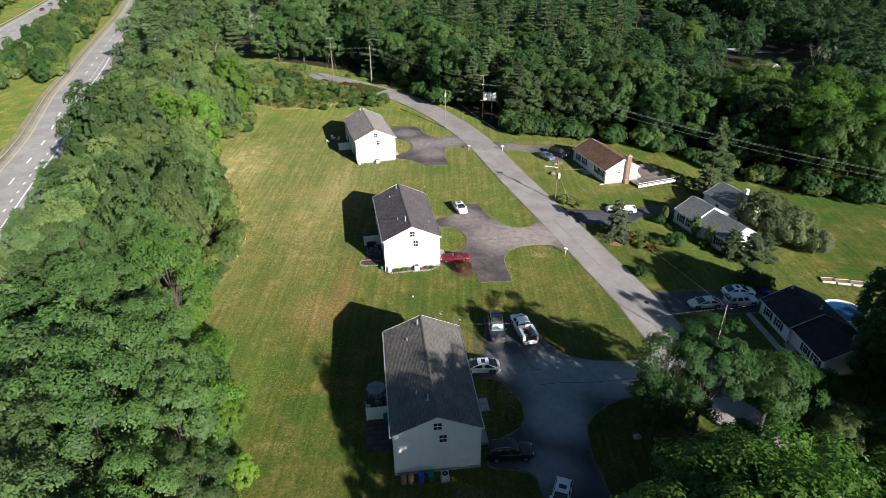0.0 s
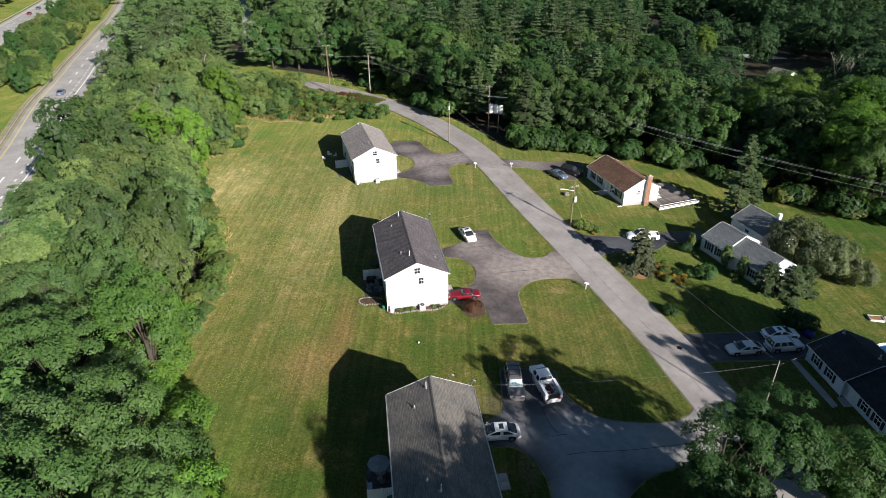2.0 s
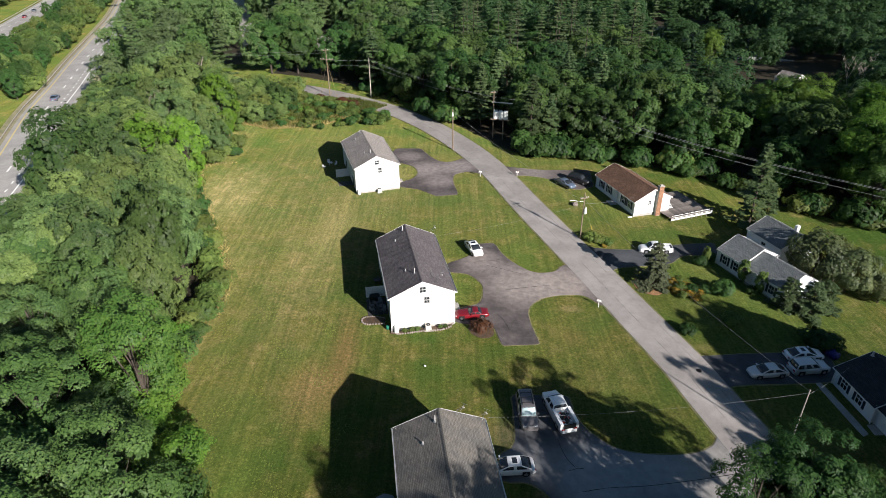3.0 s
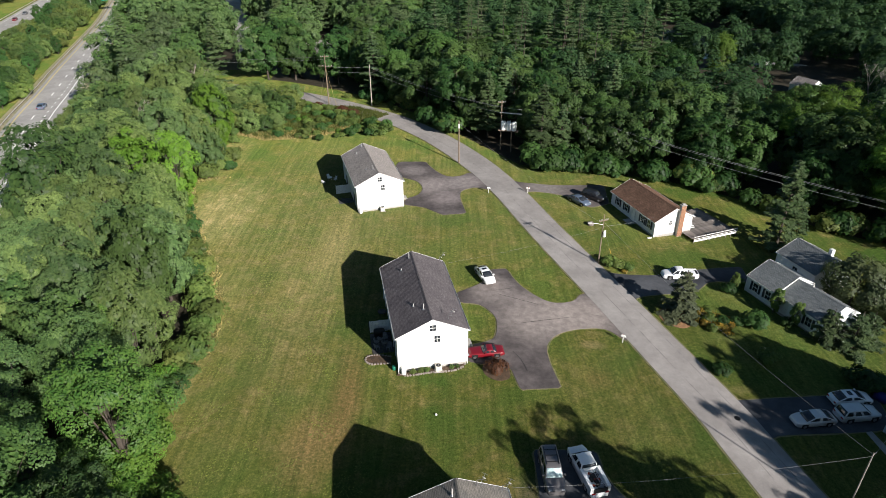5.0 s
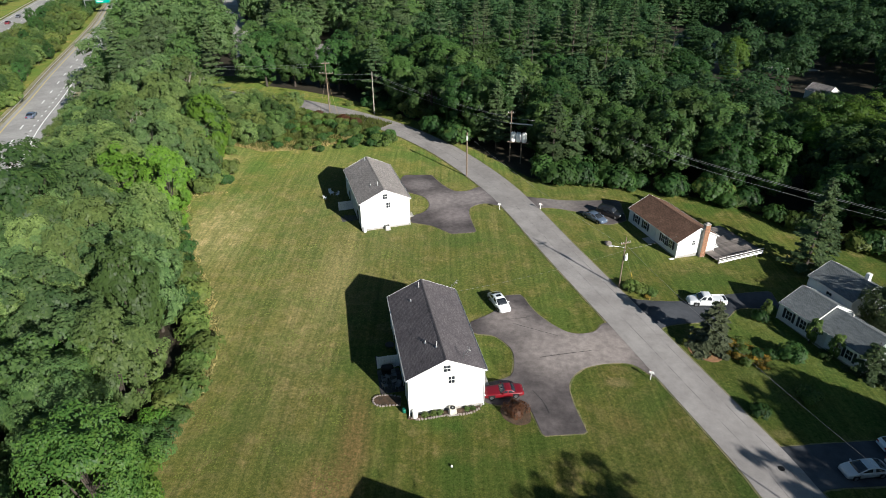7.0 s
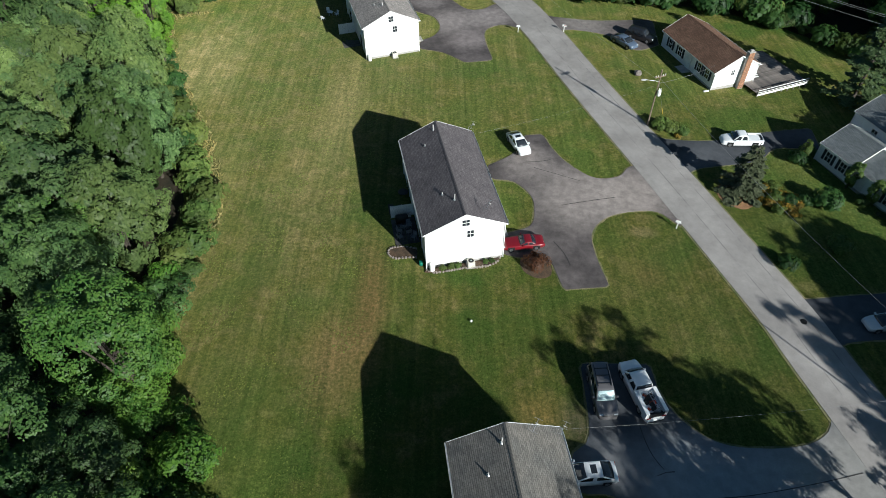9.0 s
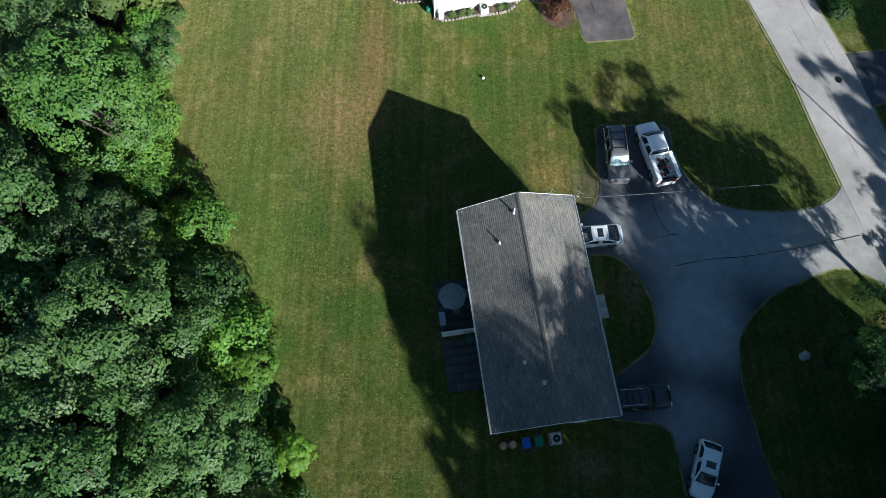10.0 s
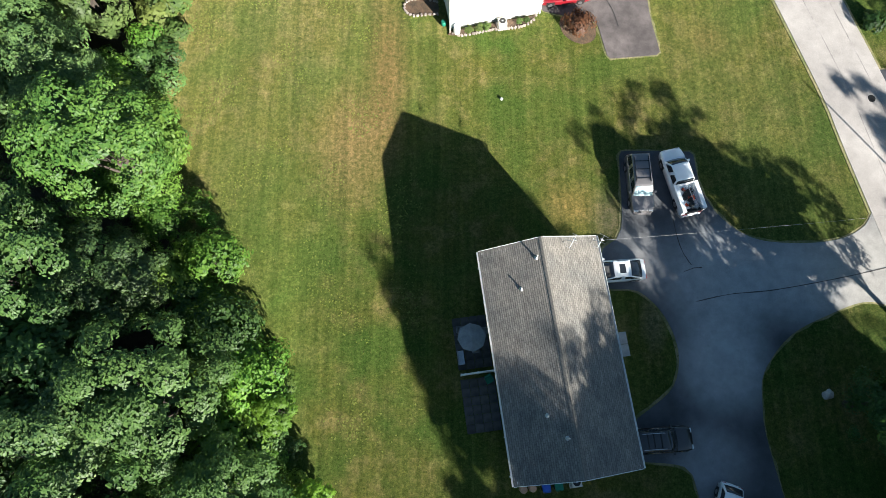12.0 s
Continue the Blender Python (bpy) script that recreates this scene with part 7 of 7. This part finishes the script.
stone_border(H2, [(-4.3, -8.35), (-3.6, -8.9), (-2.2, -9.0), (-0.4, -8.95), (1.4, -9.15), (2.6, -9.1), (3.6, -8.7), (3.9, -8.25)], "narrow planted bed along the gable wall")
conditioner(on(H2, 0.55, -8.72))
bin_(on(H2, 4.75, 6.6, 0, 90), M_BLUE, "blue plastic wheeled bin against the front wall")
barrel(on(H2, -3.7, -8.55), M_TRIM, "white propane tank against the wall", 0.32, 1.0)
barrel(on(H2, -4.75, -7.5), M_GREEN, "green tub at the house corner", 0.25, 0.5)
for x in (-2.6, -1.6, -0.9, 2.2, 2.9):
    chair_like = plant("shrub", SHRUB[0], *on(H2, x, -8.65).translation.xy, rp.uniform(0.2, 0.32), "small leafy plant against the wall", "plant", "wall plants", lift=0.02)
plant("shrub", SHRUB_R, 2.1, 80.9, 1.05, "russet-leaved round shrub on a mulch bed", "shrub")
tagged(lay_sheet("mulch_bed", smooth_line([(0.6, 81.9), (2.4, 82.3), (3.7, 81.2), (3.6, 79.6), (2.2, 79.2), (0.8, 80.2)], 0.4, True), 0.05, M_SOIL), "dark mulch bed beside the drive", "flower bed", kind="structure")
# third duplex
patio(H3, 1.9, 6.0)
patio(H3, -3.7, 0.9)
privacy_fence(H3, 1.3)
table(on(H3, -7.2, 8.6), 0.5, M_CHAIR_W, "round white garden table on grass")
for x, y, r in ((-8.7, 7.2, 140), (-6.2, 8.1, -60), (-7.4, 9.6, 0)):
    chair(on(H3, x, y, 0, r), M_CHAIR_W, "white garden chair on the grass")
grill(on(H3, -5.6, 2.4, 0.07))
conditioner(on(H3, 0.15, -8.7))
barrel(on(H3, -3.85, -8.5), M_TRIM, "white propane tank against the wall", 0.32, 1.0)
# front walks
for h in (H1, H2, H3):
    w = empty("front_walk", on(h, 5.4, 0), "pale concrete walk along the house front", "path", "front walks", "structure")
    first = None
    for i in (6, 7):
        if first is None:
            first = o = part("slab", box(-0.5, 0.5, -0.48, 0.48, -0.3, 0.05, None, 0.01), M_CONCRETE, w)
        else:
            o = new("slab", first.data)
            o.parent = w
        o.location = (0.9 if abs(i - 6) < 5 else 0.9, -6.0 + i * 1.0, 0)


def mailbox(x, y, yaw):
    m = empty("mailbox", pose(x, y, land(x, y) + 0.02, 0, 0, yaw), "white mailbox on a white post", "mailbox", "mailboxes")
    part("post", box(-0.05, 0.05, -0.05, 0.05, -0.2, 1.05, None, 0.01), M_TRIM, m)
    part("arm", box(-0.04, 0.04, -0.35, 0.35, 0.92, 1.0), M_TRIM, m)
    prof = [(0.1, 1.0), (0.11, 1.12), (0.08, 1.2), (0.03, 1.23)]
    part("box", loft([(-0.28, prof), (0.28, prof)]), M_TRIM, m, "white rounded metal box")
    part("flag", box(0.112, 0.125, 0.05, 0.2, 1.1, 1.24), M_TAIL, m)


for x, y, a in ((19.2, 87.3, 60), (4.4, 132.6, 70), (12.1, 133.3, -110)):
    mailbox(x, y, a)

# grounds of the houses across the road
pool = empty("swimming_pool", pose(57.0, 73.0, land(57, 73)), "round above-ground pool with blue water", "pool")
bm = lathe([(2.75, 0), (2.75, 1.2), (2.95, 1.21), (2.95, 1.26), (2.68, 1.26), (2.68, 0.3)], 36)
bm.faces.ensure_lookup_table()
part("wall", bm, M_TRIM, pool, "white ribbed pool wall")
part("water", lathe([(2.66, 1.0), (2.66, 1.08), (0.001, 1.08)], 36), mat("pool_water", (0.008, 0.042, 0.125), (0.012, 0.06, 0.16), 1, 5, 0.05, bump=0.15, spec=0.6), pool)
for i in range(3):
    b = empty("raised_bed", pose(60.5 + i * 2.3, 83.2 - i * 0.3, land(60.5 + i * 2.3, 83), 0, 0, -8), "pale timber raised garden bed", "raised bed", "raised beds")
    for s in (-1, 1):
        part("side_board", box(-0.9, 0.9, s * 0.6 - 0.04, s * 0.6 + 0.04, -0.3, 0.35, None, 0.01), M_PIPE, b)
        part("end_board", box(s * 0.94 - 0.04, s * 0.94 + 0.04, -0.64, 0.64, -0.3, 0.35, None, 0.01), M_PIPE, b)
    part("soil", box(-0.9, 0.9, -0.56, 0.56, -0.3, 0.25), M_MULCH, b)
tagged(lay_sheet("front_walk", smooth_line([(43.0, 73.0), (43.7, 73.1), (44.6, 64.6), (43.8, 64.2)], 0.6, True), 0.06, M_CONCRETE), "pale concrete walk along the black-roofed house", "walkway", kind="structure")
plant("spruce_tree", SPRUCE, 29.0, 94.2, 1.15, "grey-green spruce on a mulch circle", "tree", tall=1.05)
tagged(lay_sheet("mulch_bed", smooth_line([(26.2, 92.6), (28.4, 91.0), (30.6, 92.6), (30.6, 95.2), (28.6, 96), (26.4, 95)], 0.5, True), 0.05, M_MULCH), "round orange-brown mulch bed under a spruce", "flower bed", kind="structure")
for x, y, k in ((43.2, 95.6, 1.2), (44.6, 92.6, 1.15), (39.6, 101.2, 0.9)):
    plant("arborvitae", ARBOR, x, y, k, "slim upright arborvitae by the house", "tree", "upright evergreens", lift=-0.05)
for x, y, k, pr in ((38.7, 100.7, 0.8, 1), (40.8, 102.5, 0.7, 1), (38.8, 92.2, 1.15, 1), (43.6, 92.9, 0.6, 1), (30.0, 81.9, 0.75, 1), (22.0, 107.0, 0.8, 0), (23.2, 106.4, 0.75, 0), (24.6, 105.8, 0.6, 2), (37.2, 84.7, 0.85, 0), (32.8, 93.0, 0.6, 0), (34.2, 92.4, 0.65, 1), (33.2, 94.9, 0.55, 0), (36.2, 92.4, 0.6, 1), (32.4, 90.8, 0.5, 0), (46.8, 80.5, 1.3, 1), (48.3, 79.8, 1.2, 1)):
    plant("shrub", SHRUB[pr], x, y, k, "rounded leafy garden shrub", "shrub", "garden shrubs", lift=-0.08)
for x, y, k in ((32.0, 94.4, 1.0), (33.8, 93.4, 1.1), (35.0, 91.8, 1.0), (31.8, 92.2, 0.9), (33.4, 91.2, 1.0), (35.6, 93.6, 0.6), (34.4, 90.2, 0.6), (24.0, 105.2, 0.6)):
    plant("flowering_shrub", SHRUB_F, x, y, k, "low flowering plants in yellow and green", "shrub", "garden flowers", lift=-0.05)
for x, y, k, pr, nm in ((55.4, 98.0, 1.2, SAGE, "olive_tree"), (58.6, 94.4, 1.1, SAGE, "olive_tree"), (47.2, 89.3, 0.95, BLUE, "blue_spruce"), (50.0, 88.0, 1.05, BLUE, "blue_spruce"), (52.8, 89.4, 0.9, BLUE, "blue_spruce"), (62.5, 92, 0.7, SAGE, "olive_tree")):
    plant("garden_tree", pr, x, y, k, "bushy grey-green tree beside the white house", "tree", "garden trees")
plant("pine_tree", CONIFER, 52.8, 115.4, 1.12, "dark pine beside the garage", "tree", lift=-0.2)
plant("pine_tree", CONIFER, 56.2, 116.5, 0.6, "dark pine beside the garage", "tree", lift=-0.2)
plant("pine_tree", CONIFER, 16.4, 148.6, 1.2, "dense pine at the bend of the road", "tree")
plant("pine_tree", CONIFER, 21.0, 150.5, 0.9, "dense pine at the bend of the road", "tree")
# russet brush at the road, pale dead trees
for x, y, k in ((-31.5, 184.5, 1.3), (-28.5, 182.5, 1.2), (-39, 190, 1.0)):
    plant("shrub", SHRUB_R, x, y, k, "russet dry brush beside the road", "shrub", "russet brush")


def bare_tree(x, y, tall, spread, seed, label):
    rng = random.Random(seed)
    t = empty("dead_tree", pose(x, y, land(x, y)), label, "tree", "dead trees")
    bm = bmesh.new()

    def limb(a, d, ln, r, depth):
        b = a + d * ln
        add_tube(bm, a, b, r, r * 0.6, 5)
        if depth:
            for _ in range(3):
                n = (d + Vector((rng.uniform(-1, 1), rng.uniform(-1, 1), rng.uniform(-0.1, 0.8))) * spread).normalized()
                limb(b, n, ln * rng.uniform(0.55, 0.8), r * 0.55, depth - 1)
    limb(Vector((0, 0, -0.3)), Vector((0, 0, 1)), tall * 0.42, 0.22, 4)
    part("trunk", bm, M_BARK_PALE, t)


bare_tree(106, 181, 15, 0.7, 3, "bleached bare tree standing over the woods")
bare_tree(111, 186, 14, 0.7, 4, "bleached bare tree standing over the woods")
bare_tree(-70, 152, 12, 0.8, 5, "pale bare branches among green trees")
bare_tree(-64, 178, 13.5, 1.0, 8, "pale bare branches among green trees")
bare_tree(-60.5, 65, 8, 0.6, 6, "thin pale dead tree on the highway bank")
bare_tree(-62.5, 69, 6, 0.9, 7, "thin pale dead tree on the highway bank")

# highway sign
sign = empty("highway_sign", pose(-190.5, 368, land(-190, 368), 0, 0, 20), "green overhead highway sign on a steel gantry", "sign")
part("post", tube((0, 0, -0.3), (0, 0, 7.6), 0.28, 0.22, 12), M_METAL, sign)
part("arm", tube((0, 0, 7.2), (20.2, 0, 7.2), 0.14, 0.12, 8), M_METAL, sign)
M_SIGN = mat("green_sign_face", (0.0, 0.26, 0.2), (0.0, 0.22, 0.17), 1, 8, 0.4)
for x0, x1 in ((5.3, 12.0), (13.3, 19.8)):
    pn = part("sign_panel", box(x0, x1, -0.2, -0.14, 5.6, 8.8, None, 0.02), M_SIGN, sign)
    for z, f in ((7.8, 0.7), (7.0, 0.85), (6.2, 0.5)):
        part("text_bar", box(x0 + 0.5, x0 + 0.5 + (x1 - x0 - 1) * f, -0.215, -0.202, z, z + 0.3), M_TRIM, pn)

ROCK_AT, TARP_AT = (21.9, 120.8, land(21.9, 120.8) + 0.3), (48.1, 78.4, land(48.1, 78.4))
# a boulder by the pole and a blue-covered heap beside the low house
bm = bmesh.new()
bmesh.ops.create_icosphere(bm, subdivisions=2, radius=0.6)
for v in bm.verts:
    d = v.co.normalized()
    v.co *= 1 + 0.14 * math.sin(4 * d.x + 1) * math.cos(5 * d.y) + 0.08 * math.sin(6 * d.z)
    v.co.z *= 0.75
rock = part("boulder", bm, M_STONE)
rock.location = ROCK_AT
tagged(rock, "grey boulder standing on the lawn", "boulder")
M_TARP = mat("blue_tarp", (0.03, 0.035, 0.2), (0.02, 0.025, 0.14), 2, 12, 0.6, bump=0.4)
tarp = part("tarpaulin_cover", loft([(-0.7, [(0.5, 0.0), (0.52, 0.4), (0.4, 0.75), (0.2, 0.85)]), (0.0, [(0.62, 0.0), (0.6, 0.6), (0.5, 1.05), (0.2, 1.2)]), (0.75, [(0.5, 0.0), (0.48, 0.4), (0.42, 0.7), (0.2, 0.8)])]), M_TARP, smooth=True)
tarp.matrix_world = pose(*TARP_AT, 0, 0, 30)
tagged(tarp, "dark blue tarpaulin draped over a pile by the drive", "tarpaulin")
# a white ball on the lawn
ball = part("ball", lathe([(0.03, -0.14), (0.09, -0.11), (0.14, 0), (0.09, 0.11), (0.03, 0.14)], 12), M_CHAIR_W, smooth=True)
ball.location = (-5.1, 73.5, 0.13)
tagged(ball, "small white ball lying on the lawn", "ball")


# ---- grass tufts standing in the lawns ----
def inside(px, py, outline):
    """Which of the points lie inside an outline."""
    hit = np.zeros(len(px), bool)
    pts = [(p[0], p[1]) for p in outline]
    for (x0, y0), (x1, y1) in zip(pts, pts[1:] + pts[:1]):
        cross = ((y0 > py) != (y1 > py)) & (px < (x1 - x0) * (py - y0) / ((y1 - y0) or 1e-9) + x0)
        hit ^= cross
    return hit


def tufts(seed, n, x0, x1, y0, y1, size, leaf, label, clump=0.0):
    rng = np.random.default_rng(seed)
    x, y = rng.uniform(x0, x1, n), rng.uniform(y0, y1, n)
    if clump:
        keep = (np.sin(x * 0.9 + 2 * np.sin(y * 0.23)) + np.sin(y * 0.7 + 1.7 * np.sin(x * 0.31)) + rng.normal(scale=0.6, size=n)) > clump
        x, y = x[keep], y[keep]
    bad = np.zeros(len(x), bool)
    for o in (DRIVE_A, DRIVE_B, DRIVE_C, DRIVE_D, DRIVE_E, DRIVE_F):
        bad |= inside(x, y, o)
    for h in (H1, H2, H3, RANCH, DARK_H, DARK_S, WHITE_H, WING, GARAGE):
        a = h.matrix_world.to_euler().z
        dx, dy = x - h.matrix_world.translation.x, y - h.matrix_world.translation.y
        u, v = dx * math.cos(a) + dy * math.sin(a), -dx * math.sin(a) + dy * math.cos(a)
        bad |= (u > -7.6) & (u < 7.2) & (np.abs(v) < 8.8)
    for p in ROAD:
        bad |= (x - p.x) ** 2 + (y - p.y) ** 2 < 3.7 ** 2
    bad |= x < np.interp(y, [20, 34, 44, 52, 60, 70, 92, 105, 121, 139, 150], [-17, -18, -21, -24.5, -28, -34.5, -35.5, -40.5, -49.5, -56.5, -48])
    x, y = x[~bad], y[~bad]
    z = -0.06 * np.clip(x - 6, 0, 60) + 0.012 * np.clip(y - 80, 0, 120)
    pos = np.stack([x, y, z + 0.02], 1)
    k = len(x)
    s = size * rng.uniform(0.5, 1.4, k)
    a = rng.uniform(0, 6.28, k)
    out = rng.uniform(0.7, 1.6, k) * s
    side = np.stack([np.cos(a), np.sin(a), np.zeros(k)], 1) * (s * 0.5)[:, None]
    tip = np.stack([-np.sin(a) * out, np.cos(a) * out, out * rng.uniform(0.05, 0.27, k)], 1)
    v = np.stack([pos - side, pos + side, pos + tip], 1).reshape(-1, 3)
    ob = new("grass", array_mesh("grass", v, np.arange(3 * k).reshape(-1, 3), leaf))
    tagged(ob, label, "grass", kind="stuff")


tufts(71, 360000, -36, 32, 30, 92, 0.085, M_LAWN, "short mown grass tufts across the lawns")
tufts(72, 120000, -58, 50, 88, 150, 0.17, M_LAWN, "short mown grass tufts across the lawns")
tufts(73, 26000, -36, -12, 30, 120, 0.13, M_WEED, "scattered pale weeds in the field", 0.9)


def tall_grass(seed, n, outline, tall, leaf, label):
    """Upright blades of rough grass inside an outline."""
    rng = np.random.default_rng(seed)
    xs, ys = [p[0] for p in outline], [p[1] for p in outline]
    x, y = rng.uniform(min(xs), max(xs), n), rng.uniform(min(ys), max(ys), n)
    ok = inside(x, y, outline)
    x, y = x[ok], y[ok]
    k = len(x)
    z = -0.06 * np.clip(x - 6, 0, 60) + 0.012 * np.clip(y - 80, 0, 120)
    h, a = tall * rng.uniform(0.5, 1.3, k), rng.uniform(0, 6.28, k)
    pos = np.stack([x, y, z], 1)
    side = np.stack([np.cos(a), np.sin(a), np.zeros(k)], 1) * 0.16
    tip = np.stack([rng.normal(scale=0.3, size=k), rng.normal(scale=0.3, size=k), h], 1)
    v = np.stack([pos - side, pos + side, pos + tip], 1).reshape(-1, 3)
    tagged(new("tall_grass", array_mesh("tall_grass", v, np.arange(3 * k).reshape(-1, 3), leaf)), label, "grass", kind="stuff")


M_STRAW = leaf_mat("straw_blades", (0.14, 0.14, 0.05), (0.34, 0.28, 0.12), 0.2, (0.3, 0.24, 0.1), 0.2)
tall_grass(81, 26000, [(-60, 172), (-47, 164), (-36, 165.5), (-27, 173), (-19, 182), (-28, 189), (-44, 191), (-60, 190)], 0.7, M_WEED, "rough green weeds beside the road")
tall_grass(82, 9000, [(-60, 170), (-47, 163), (-36, 164.5), (-26, 172), (-28, 176), (-38, 170), (-50, 169)], 0.6, M_STRAW, "tall straw-coloured grass along the field")
fringe = [field_x(y) + 0.2 for y in range(84, 142, 3)]
tall_grass(83, 16000, [(x + 1.5, y) for x, y in zip(fringe, range(84, 142, 3))] + [(x - 1.5, y) for x, y in reversed(list(zip(fringe, range(84, 142, 3))))], 0.4, M_STRAW, "dry straw grass along the wood's edge")
